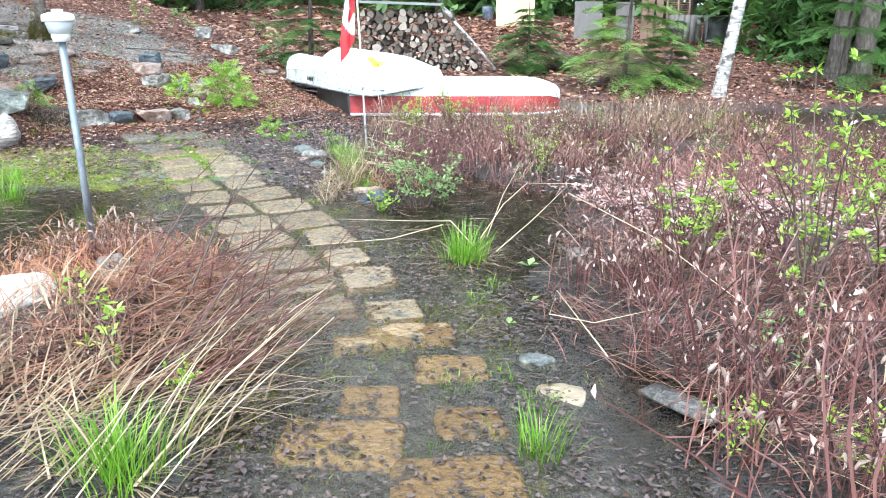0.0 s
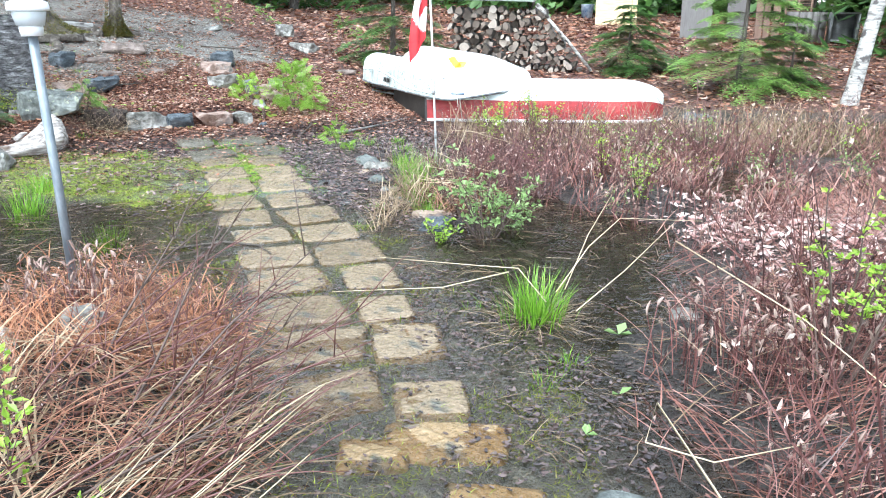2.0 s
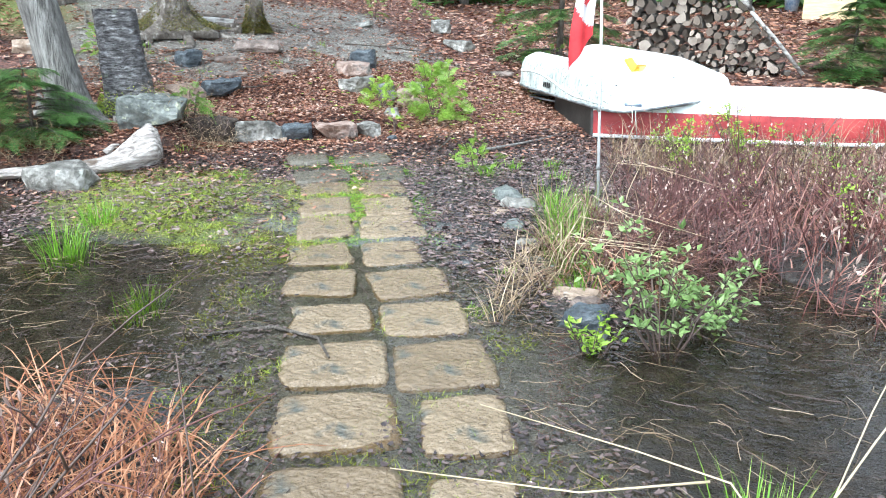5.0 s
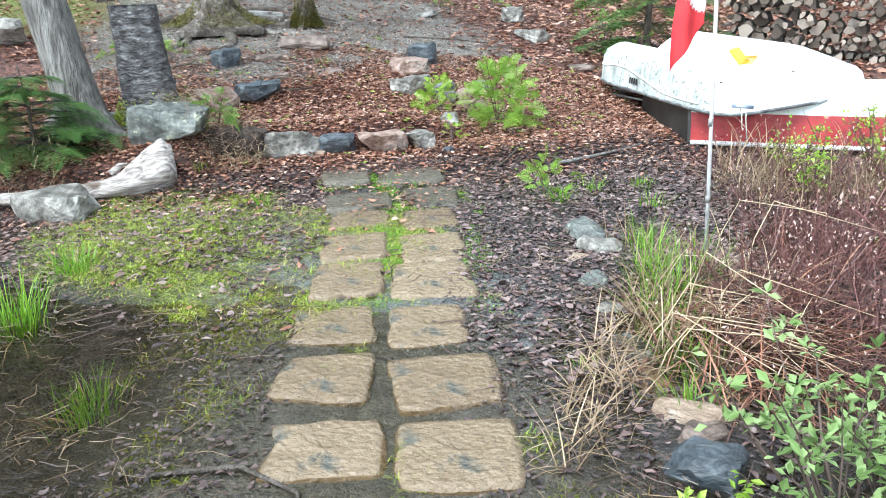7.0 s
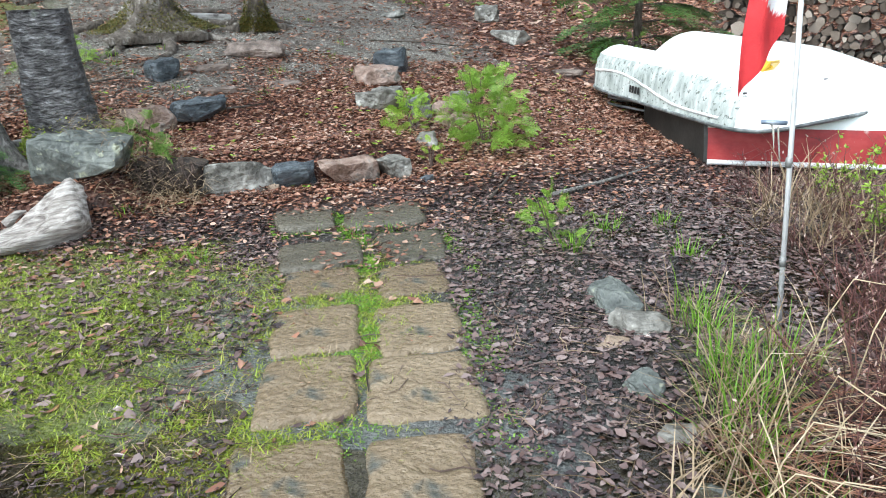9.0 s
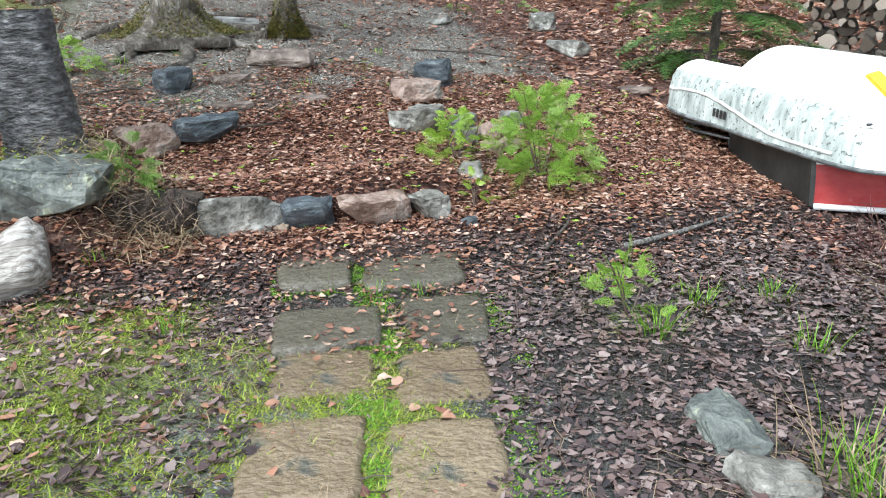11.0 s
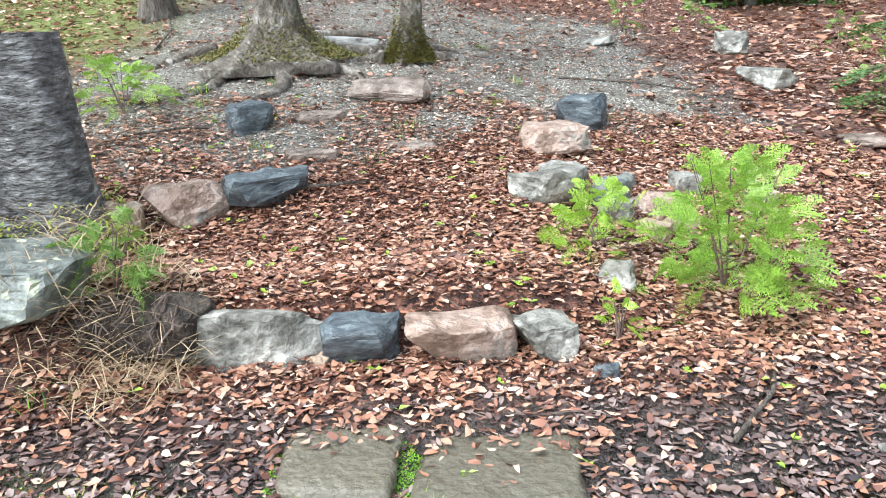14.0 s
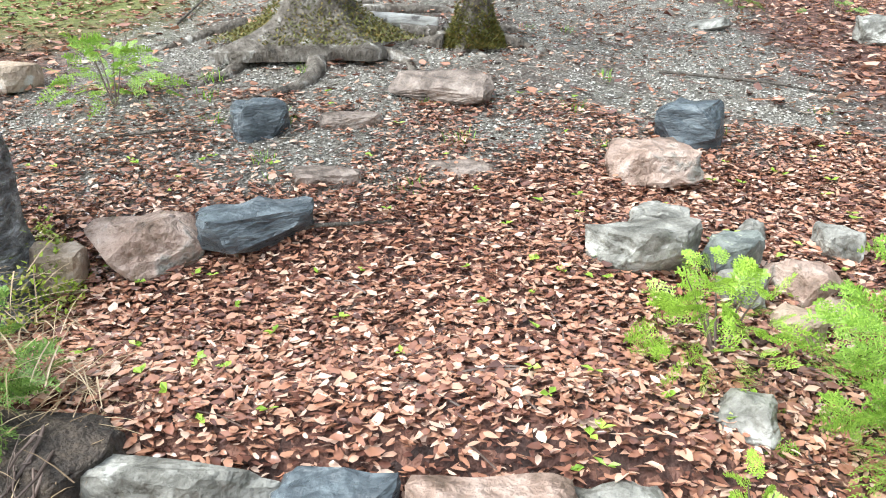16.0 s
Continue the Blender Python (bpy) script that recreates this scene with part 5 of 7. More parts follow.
def cedar_bush(h, w, n, seed, mat, name="cedar_bush"):
    r = np.random.default_rng(seed)
    g, stems = Geo(), Geo()
    for k in range(5):
        a = r.uniform(0, 6.28)
        tipx, tipy = math.cos(a) * w * 0.22, math.sin(a) * w * 0.22
        rod(stems, [(0, 0, -0.03), (tipx * 0.5, tipy * 0.5, h * 0.5), (tipx, tipy, h * 0.92)], (0.0055, 0.0035, 0.0015), 5)
    for k in range(n):
        a, t = r.uniform(0, 6.28), r.uniform(0, 1) ** 1.35
        rad = w * 0.5 * (1 - 0.7 * t) * r.uniform(0.1, 0.95)
        p0 = np.array((math.cos(a) * rad, math.sin(a) * rad, 0.04 + h * 0.82 * t))
        d = np.array((math.cos(a + r.normal(0, 0.4)), math.sin(a + r.normal(0, 0.4)), r.uniform(0.0, 0.75) + 0.9 * t))
        frond(g, p0, d, r.uniform(0.09, 0.20) * (0.5 + 0.25 * (h + w)), r, 7, r.normal(0, 0.8, 3) + (0, 0, 0.9), 4, 0.46, 0.0016, r.uniform(0.1, 0.7), 0.15)
    return stems, g


def plant(name, label, category, m, parts, group=""):
    base = thing(name, label, category, m, group)
    for pname, g, mat in parts:
        part(pname, g, mat, base, "", False)["kind"] = "stuff"
    return base


st, sp = cedar_bush(0.68, 0.94, 300, 21, L_cedar)
plant("cedar_bush", "bright green young cedar bush on fallen leaves", "bush", pose(-3.14, 10.98, on(-3.14, 10.98)), (("stem", st, L_twig_dark), ("foliage", sp, L_cedar)))
st, sp = cedar_bush(0.32, 0.62, 85, 22, L_cedar)
plant("cedar_bush", "low yellow-green cedar sprig beside small rocks", "bush", pose(-3.72, 10.85, on(-3.72, 10.85)), (("stem", st, L_twig_dark), ("foliage", sp, L_leaf)))
st, sp = cedar_bush(0.30, 0.55, 46, 23, L_cedar)
plant("cedar_bush", "small cedar sprig in wet leaves", "bush", pose(-2.12, 9.36, on(-2.12, 9.36)), (("stem", st, L_twig_dark), ("foliage", sp, L_cedar)))
st, sp = cedar_bush(0.42, 0.75, 90, 24, L_cedar)
plant("cedar_bush", "light green evergreen seedling behind a stump", "bush", pose(-7.1, 10.35, on(-7.1, 10.35)), (("stem", st, L_twig_dark), ("foliage", sp, L_cedar)))
st, sp = cedar_bush(0.30, 0.46, 70, 25, L_cedar)
plant("cedar_bush", "small green hemlock seedling beside a boulder", "bush", pose(-4.90, 9.02, on(-4.90, 9.02)), (("stem", st, L_twig_dark), ("foliage", sp, L_hemlock_light)))
st, sp = cedar_bush(0.20, 0.14, 12, 26, L_cedar)
plant("cedar_bush", "tiny yellow-green cedar shoot by a wall stone", "bush", pose(-3.32, 10.28, on(-3.32, 10.28)), (("stem", st, L_twig_dark), ("foliage", sp, L_leaf)))
for k, (x, y, s) in enumerate(((-5.75, 17.2, 0.5), (-4.2, 17.6, 0.5), (-2.6, 14.9, 0.4), (-3.4, 16.0, 0.45), (-6.4, 16.4, 0.5))):
    st, sp = cedar_bush(s, s * 1.3, 26, 30 + k, L_cedar)
    plant("seedling_bush", "small green evergreen seedling on the leafy slope", "bush", pose(x, y, on(x, y)), (("stem", st, L_twig_dark), ("foliage", sp, L_hemlock_light)), "seedlings on the slope")


def hemlock(h, w, tiers, seed, droop=0.3, low=0.08, fine=False):
    r = np.random.default_rng(seed)
    g, st = Geo(), Geo()
    rod(st, [(0, 0, -0.1), (0.02, 0.01, h * 0.5), (0, 0, h)], (0.028 * h ** 0.7, 0.016 * h ** 0.7, 0.004), 7)
    for k in range(tiers):
        t = low + (0.97 - low) * k / tiers
        for _ in range(6):
            a = r.uniform(0, 6.28)
            ln = w * 0.5 * (1 - t) ** 0.75 * r.uniform(0.65, 1.1) + 0.12
            d = np.array((math.cos(a), math.sin(a), 0.18))
            p0 = np.array((0, 0, h * t))
            P = [p0 + d * ln * f - np.array((0, 0, droop * ln * f * f)) for f in (0, 0.35, 0.7, 1.0)]
            rod(st, P, (0.008, 0.006, 0.004, 0.002), 4)
            for f in (0.3, 0.45, 0.6, 0.75, 0.9, 1.0):
                q = p0 + d * ln * f - np.array((0, 0, droop * ln * f * f))
                for sg in (-1, 1):
                    dd = np.array((math.cos(a + sg * 0.7), math.sin(a + sg * 0.7), -0.12)) + r.normal(0, 0.12, 3)
                    frond(g, q, dd, ln * 0.34 * (1.25 - 0.6 * f) + 0.05, r, 10 if fine else 6, r.normal(0, 0.2, 3) + (0, 0, 1), 4 if fine else 3, 0.42, 0.0012 if fine else 0.007, 0.3, 0.20 if fine else 0.34)
    return st, g


for x, y, h, w, tiers, seed, mat, lab in ((3.55, 15.3, 3.0, 2.5, 12, 41, L_hemlock_light, "light green hemlock sapling with drooping tiers"), (1.85, 17.6, 1.5, 2.2, 10, 42, L_hemlock, "dark bushy evergreen sapling behind the boats"),
                                          (-2.65, 15.3, 3.0, 1.9, 13, 43, L_hemlock, "drooping dark green hemlock beside the woodpile"), (-5.88, 8.03, 0.72, 1.2, 9, 44, L_hemlock, "low spreading hemlock on the bank above the water"),
                                          (4.75, 16.4, 1.4, 1.6, 8, 45, L_hemlock, "dark evergreen sapling behind the birch"), (7.8, 15.2, 4.0, 2.2, 8, 46, L_hemlock, "dark hemlock in the shade of the woods")):
    st, sp = hemlock(h, w, tiers, seed, fine=h < 1)
    plant("hemlock", lab, "tree", pose(x, y, on(x, y)), (("trunk", st, M_bark_dark), ("foliage", sp, mat)))

# ---------------------------------------------------------------- marsh shrubs


def red_shrub(seed, n=26, h=0.5, w=0.30):
    """Sweet-gale like thicket: thin red stems, side twigs and pale catkins."""
    r = np.random.default_rng(seed)
    a, rad = r.uniform(0, 6.28, n), w * np.sqrt(r.uniform(0, 1, n))
    b = np.stack([np.cos(a) * rad, np.sin(a) * rad, np.full(n, -0.03)], -1)
    o = np.stack([np.cos(a + r.normal(0, 0.7, n)), np.sin(a + r.normal(0, 0.7, n)), np.zeros(n)], -1)
    L, sp = h * r.uniform(0.4, 1.25, n), r.uniform(0.05, 0.95, n)
    s = np.linspace(0, 1, 5)
    P = b[:, None] + o[:, None] * (sp * L)[:, None, None] * (s ** 1.3)[None, :, None] + np.array((0, 0, 1.0)) * (L[:, None] * s[None] * np.sqrt(1 - 0.3 * sp[:, None]))[..., None]
    P = P + np.cumsum(r.normal(0, 0.017, P.shape), 1)
    g = tubes(Geo(), P, np.linspace(0.0044, 0.0015, 5)[None] * r.uniform(0.7, 1.3, (n, 1)), 3)
    k = n * 7
    who, at = r.integers(0, n, k), r.uniform(0.22, 0.97, k)
    lo = np.minimum((at * 4).astype(int), 3)
    fr = at * 4 - lo
    q = P[who, lo] * (1 - fr)[:, None] + P[who, lo + 1] * fr[:, None]
    d = unit(r.normal(0, 1, (k, 3)) * (1, 1, 0.35) + (0, 0, 0.8))
    ln = r.uniform(0.05, 0.20, k)
    s3 = np.linspace(0, 1, 3)
    Q = q[:, None] + d[:, None] * (ln[:, None] * s3[None])[..., None]
    tubes(g, Q, np.full((k, 3), 1.0) * np.array((0.0023, 0.0016, 0.0009)), 3)
    c = Geo()
    m = int(n * 2.2)
    pick = r.integers(0, k, m)
    tips = np.concatenate([P[:, -1], Q[pick, -1], Q[pick[: m // 2], 1]])
    dd = unit(r.normal(0, 0.5, (len(tips), 3)) + (0, 0, 1.0))
    keep = r.uniform(0, 1, len(tips)) < 0.34
    tips, dd = tips[keep], dd[keep]
    for turn in (0, 1):
        sv = unit(np.cross(dd, r.normal(0, 1, (len(tips), 3))))
        leaves(c, tips - dd * 0.008, dd, sv, r.uniform(0.018, 0.034, len(tips)), r.uniform(0.009, 0.016, len(tips)), 0.35)
    dead = Geo()
    nb = 14
    bb = np.concatenate([r.normal(0, w * 0.6, (nb, 2)), np.full((nb, 1), 0.0)], 1)
    blades(dead, bb, r.uniform(0.2, 0.55, nb), 0.0022, r.uniform(0.2, 1.3, nb), r.uniform(0.4, 1.3), None)
    return g, c, dead


SHRUBS = []
for k in range(5):
    sg_, cg_, dg_ = red_shrub(50 + k, h=0.46 + 0.05 * k)
    SHRUBS.append((sg_.mesh("stems", False), cg_.mesh("catkins", False), dg_.mesh("dead_blades", False)))
for a_, b_, c_ in SHRUBS:
    a_.materials.append(L_twig), b_.materials.append(L_catkin), c_.materials.append(L_redgrass)


def put_shrub(x, y, size, rz, group):
    base = thing("marsh_shrub", "leafless red-stemmed marsh shrub with pale catkins", "shrub", pose(x, y, on(x, y), 0, 0, rz) @ Matrix.Scale(size, 4), group)
    a_, b_, c_ = SHRUBS[int(rz) % 5]
    for nm, me in (("brush", a_), ("bloom", b_), ("thatch", c_)):
        o_ = part(nm, me, None, base)
        o_["kind"] = "stuff"


def right_edge(y):
    return np.interp(y, [1.4, 2.2, 3.2, 4.2, 4.9, 5.6, 6.4, 7.2, 8.2, 9.5, 10.5], [0.9, 1.05, 0.75, 0.75, 1.0, 1.15, 0.75, 0.35, 0.05, -0.45, -0.9])


r_ = np.random.default_rng(77)
made = 0
tries = 0
while made < 70 and tries < 4000:
    tries += 1
    x, y = r_.uniform(-0.9, 6.5), r_.uniform(1.5, 11.0)
    if x < right_edge(y) + (0.1 if y > 3.2 else 0.45) or x > 1.3 + 0.62 * y:
        continue
    if on(x, y) < -0.075 or (y > 10.6 and x < 2.2):
        continue
    dense = float(smooth(0.36, 0.52, fbm(np.array(x), np.array(y), 0.9, 44.0))) * (1 - 0.95 * math.exp(-(((x - 2.0) / 0.95) ** 2 + ((y - 6.0) / 0.9) ** 2)))
    if r_.uniform() > dense:
        continue
    put_shrub(x, y, r_.uniform(0.7, 1.0) * (1 + 0.6 * (r_.uniform() < 0.3)) * (1.0 if y < 7 else 0.9), r_.uniform(0, 360), "red marsh thicket beside the path")
    made += 1
for k in range(7):
    a, q = r_.uniform(0, 6.28), math.sqrt(r_.uniform(0, 1))
    x, y = -1.80 + 0.72 * q * math.cos(a) - 0.12 * math.sin(a), 3.55 + 1.12 * q * math.sin(a)
    put_shrub(x, y, r_.uniform(0.45, 0.65), r_.uniform(0, 360), "red thicket round the lamp post")
for k in range(16):
    put_shrub(r_.uniform(-0.75, 0.1), r_.uniform(7.3, 9.5), r_.uniform(0.6, 0.85), r_.uniform(0, 360), "red thicket beside the path edge")
for k in range(16):
    x, y = r_.uniform(-1.0, 2.3), r_.uniform(9.5, 10.8)
    put_shrub(x, y, r_.uniform(0.55, 0.9), r_.uniform(0, 360), "red thicket in front of the boats")


def fuzzy_stalks(seed, n=18):
    """Upright wintered fern stalks, each with a pale woolly head."""
    r = np.random.default_rng(seed)
    b = np.concatenate([r.normal(0, 0.09, (n, 2)), np.full((n, 1), -0.03)], 1)
    L = r.uniform(0.14, 0.34, n)
    o = np.concatenate([r.normal(0, 0.16, (n, 2)), np.zeros((n, 1))], 1)
    t = np.linspace(0, 1, 4)
    P = b[:, None] + o[:, None] * (L[:, None] * t[None] ** 1.4)[..., None] + np.array((0, 0, 1.0)) * (L[:, None] * t[None])[..., None]
    st = tubes(Geo(), P, np.full((n, 4), 1.0) * np.array((0.0030, 0.0026, 0.0022, 0.0018)), 3)
    up = unit(P[:, -1] - P[:, -2])
    bend = unit(up + r.normal(0, 0.35, (n, 3)))
    hl = r.uniform(0.025, 0.055, n)
    q = np.linspace(0, 1, 6)
    H = P[:, -1][:, None] + up[:, None] * (hl[:, None] * q[None])[..., None] + (bend - up)[:, None] * (hl[:, None] * q[None] ** 2)[..., None]
    hd = tubes(Geo(), H, np.array((0.002, 0.0042, 0.006, 0.0056, 0.004, 0.001))[None] * r.uniform(0.8, 1.3, (n, 1)), 5)
    k = n * 14
    who, at = r.integers(0, n, k), r.integers(1, 5, k)
    dd = unit(r.normal(0, 1, (k, 3)))
    slips(hd, H[who, at] + dd * 0.004, unit(dd + (0, 0, 0.6)), unit(np.cross(dd, r.normal(0, 1, (k, 3)))), r.uniform(0.006, 0.012, k), 0.0016)
    return st, hd


STALKS = []
for k in range(4):
    st, hd = fuzzy_stalks(600 + k)
    STALKS.append((st.mesh("stalks", False), hd.mesh("heads", False)))
    STALKS[-1][0].materials.append(L_twig)
    STALKS[-1][1].materials.append(L_wool)
made = 0
while made < 44:
    if made < 6:
        x, y = -2.05 + r_.normal(0, 0.22), 4.15 + r_.normal(0, 0.2)
    else:
        y = 1.8 + 6.4 * r_.uniform() ** 1.3
        x = right_edge(y) + 0.05 + abs(r_.normal(0, 0.8))
        if x > 1.3 + 0.62 * y or on(x, y) < -0.05:
            continue
    base = thing("fern_stalks", "clump of upright brown stalks with pale woolly heads", "fern", pose(x, y, max(on(x, y), -0.02), 0, 0, r_.uniform(0, 360)) @ Matrix.Scale(r_.uniform(0.8, 1.25), 4), "woolly-headed stalks in the marsh")
    for nm, me in zip(("brush", "bloom"), STALKS[made % 4]):
        part(nm, me, None, base)["kind"] = "stuff"
    made += 1


def leaf_shrub(h, w, n_st, n_leaf, seed, leaf=0.04, spreadf=0.5):
    r = np.random.default_rng(seed)
    a = r.uniform(0, 6.28, n_st)
    o = np.stack([np.cos(a), np.sin(a), np.zeros(n_st)], -1)
    L, sp = h * r.uniform(0.6, 1.0, n_st), r.uniform(0.1, 1, n_st) * w / h * 0.6
    s = np.linspace(0, 1, 7)
    P = o[:, None] * 0.03 + o[:, None] * (sp * L)[:, None, None] * (s ** 1.2)[None, :, None] + np.array((0, 0, 1.0)) * (L[:, None] * s[None])[..., None] - (0, 0, 0.04)
    P = P + np.cumsum(r.normal(0, 0.012 * h, P.shape), 1) * (s > 0)[None, :, None]
    g = tubes(Geo(), P, np.linspace(0.008, 0.002, 7)[None] * r.uniform(0.6, 1.2, (n_st, 1)) * (0.6 + 0.4 * h), 5)
    k = n_st * 4
    who, at = r.integers(0, n_st, k), r.integers(2, 6, k)
    q0 = P[who, at]
    d = unit(r.normal(0, 1, (k, 3)) * (1, 1, 0.3) + (0, 0, 0.7))
    Q = q0[:, None] + d[:, None] * (r.uniform(0.06, 0.2, k)[:, None] * h * np.linspace(0, 1, 3)[None])[..., None]
    tubes(g, Q, np.full((k, 3), 1.0) * np.array((0.0028, 0.002, 0.001)), 3)
    # leaves in small rosettes near the twig ends
    hub = np.concatenate([Q[:, -1], Q[:, 1], P[:, -1], P[:, -2]])
    hub = hub[r.integers(0, len(hub), n_leaf)]
    dd = unit(r.normal(0, 1, (n_leaf, 3)) * (1, 1, 0.6) + (0, 0, 0.5))
    lv = leaves(Geo(), hub + dd * 0.006, dd, unit(r.normal(0, 0.5, (n_leaf, 3)) + (0, 0, 1)), leaf * r.uniform(0.5, 1.15, n_leaf), leaf * 0.52 * r.uniform(0.7, 1.1, n_leaf), 0.12)
    return g, lv


for k, (x, y, h, w, ns, nl, leaf, mat, lab) in enumerate((
        (-0.20, 6.18, 0.70, 0.85, 12, 300, 0.050, L_leaf_grey, "leafy green shrub at the water's edge"), (-0.05, 6.5, 0.5, 0.5, 8, 220, 0.04, L_leaf_grey, "leafy green shrub at the water's edge"),
        (2.05, 3.9, 1.40, 0.8, 5, 150, 0.055, L_leaf, "tall thin sapling with fresh yellow-green leaves"), (2.35, 3.75, 1.35, 0.8, 6, 190, 0.055, L_leaf, "tall thin sapling with fresh yellow-green leaves"), (1.85, 3.55, 1.3, 0.5, 3, 50, 0.05, L_leaf, "tall thin sapling with few leaves"),
        (2.8, 4.4, 1.25, 0.7, 5, 150, 0.05, L_leaf, "tall thin sapling with fresh yellow-green leaves"), (1.30, 3.95, 0.85, 0.5, 6, 210, 0.038, L_leaf, "sapling with bright green leaf clusters"), (1.12, 2.45, 0.30, 0.35, 6, 90, 0.03, L_leaf, "low leafy shoot among red stems"),
        (1.35, 2.2, 0.35, 0.35, 6, 90, 0.03, L_leaf, "low leafy shoot among red stems"), (-0.55, 10.35, 0.55, 0.5, 10, 210, 0.04, L_leaf, "leafy shrub in front of the red boat"), (0.05, 10.5, 0.6, 0.5, 10, 230, 0.04, L_leaf, "leafy shrub in front of the red boat"), (0.75, 10.7, 0.4, 0.5, 8, 150, 0.04, L_leaf_grey, "leafy shrub in front of the red boat"), (-0.35, 9.7, 0.55, 0.55, 10, 210, 0.04, L_leaf, "leafy shrub in front of the red boat"), (0.15, 9.9, 0.5, 0.5, 8, 170, 0.04, L_leaf, "leafy shrub in front of the red boat"),
        (1.15, 8.9, 0.5, 0.6, 8, 180, 0.035, L_leaf_grey, "leafy shrub in the marsh"), (1.9, 9.6, 0.5, 0.6, 8, 180, 0.035, L_leaf_grey, "leafy shrub in the marsh"), (2.9, 8.0, 0.45, 0.5, 7, 140, 0.035, L_leaf_grey, "leafy shrub in the marsh"), (0.95, 7.2, 0.4, 0.4, 6, 110, 0.03, L_leaf, "leafy shoot in the marsh"),
        (-0.5, 6.05, 0.28, 0.3, 6, 80, 0.045, L_leaf, "leafy shoot beside the path"), (-1.45, 2.95, 0.4, 0.25, 3, 26, 0.05, L_leaf, "thin shoot with a few leaves"), (-1.1, 2.75, 0.22, 0.3, 4, 60, 0.03, L_leaf, "low leafy shoot among reeds"), (-1.72, 3.25, 0.36, 0.2, 2, 16, 0.05, L_leaf, "thin shoot with a few leaves"))):
    st, lv = leaf_shrub(h, w, ns + 1, int(nl * (2.6 if h > 0.8 else 1.6)), 200 + k, leaf * (0.88 if h > 0.8 else 1.0))
    plant("leafy_shrub", lab, "shrub", pose(x, y, on(x, y)), (("brush", st, L_twig_dark), ("foliage", lv, mat)), "leafy shrubs of the marsh")

LOW = []
for k in range(4):
    st, lv = leaf_shrub(0.42, 0.36, 6, 120, 260 + k, 0.026)
    LOW.append((st.mesh("brush", False), lv.mesh("foliage", False)))
    LOW[-1][0].materials.append(L_twig)
    LOW[-1][1].materials.append(L_leaf if k % 2 else L_leaf_grey)
made = 0
while made < 48:
    x, y = r_.uniform(-0.6, 6.0), r_.uniform(1.8, 10.6)
    if x < right_edge(y) + 0.15 or x > 1.2 + 0.6 * y:
        continue
    base = thing("leafy_shoot", "thin marsh shoot with small fresh green leaves", "shrub", pose(x, y, on(x, y), 0, 0, r_.uniform(0, 360)) @ Matrix.Scale(r_.uniform(0.8, 1.5), 4), "leafy shoots in the thicket")
    for nm, me in zip(("brush", "foliage"), LOW[made % 4]):
        part(nm, me, None, base)["kind"] = "stuff"
    made += 1

# bare dark saplings that lean over the path
for k, (x, y, dx, dy, h) in enumerate(((-1.35, 3.35, 0.42, 0.45, 0.85), (-1.25, 3.05, 0.62, 0.75, 0.75), (-1.2, 3.2, 0.52, 0.35, 0.55), (-1.55, 3.6, 0.22, 0.55, 0.7), (-1.3, 2.8, 0.75, 0.35, 0.42), *[(r_.uniform(-1.75, -1.15), r_.uniform(2.65, 3.7), r_.uniform(0.25, 0.85), r_.uniform(0.1, 0.6), r_.uniform(0.16, 0.5)) for _ in range(20)])):
    g = Geo()
    s = np.linspace(0, 1, 8)
    P = np.stack([dx * s ** 1.1 + 0.02 * np.sin(s * 7 + k), dy * s, -0.04 + h * s ** 0.9], -1)
    rod(g, P, np.linspace(0.007, 0.0018, 8), 5)
    bark = L_twig_dark if k < 5 else L_twig
    base = thing("bare_sapling", "bare red-brown twiggy sapling leaning over the path", "sapling", pose(x, y, on(x, y)), "bare saplings")
    part("trunk", g, bark, base)
    for q in (2, 3, 3, 4, 4, 5, 5, 6):
        e = P[q] + r_.normal(0, 0.1, 3) + (dx * 0.2, dy * 0.2, 0.12)
        part("branch", rod(Geo(), [P[q], (P[q] + e) / 2 + (0, 0, 0.01), e], (0.003, 0.002, 0.001), 4), bark, base)

# ---------------------------------------------------------------- grasses


def tussock(x, y, h, w, n, label, mat=L_grass, dead=60, seed=0, lean=0.5):
    r = np.random.default_rng(300 + seed)
    base = thing("grass_tussock", label, "grass", pose(x, y, on(x, y)))
    b = np.concatenate([r.normal(0, w * 0.28, (n, 2)), np.full((n, 1), -0.03)], 1)
    hd = unit(np.concatenate([b[:, :2] + r.normal(0, w * 0.25, (n, 2)), np.zeros((n, 1))], 1))
    g = blades(Geo(), b, h * r.uniform(0.5, 1.1, n), r.uniform(0.0018, 0.0034, n), np.abs(r.normal(0.08, lean * 0.4, n)), 0.45, hd)
    part("sward", g, mat, base, "", False)["kind"] = "stuff"
    if dead:
        b = np.concatenate([r.normal(0, w * 0.3, (dead, 2)), np.full((dead, 1), -0.02)], 1)
        hd = unit(np.concatenate([b[:, :2], np.zeros((dead, 1))], 1))
        g = blades(Geo(), b, h * r.uniform(0.5, 1.1, dead), 0.0028, r.uniform(0.7, 1.35, dead), 0.8, hd)
        part("thatch", g, L_straw, base, "straw-coloured dead blades", False)["kind"] = "stuff"


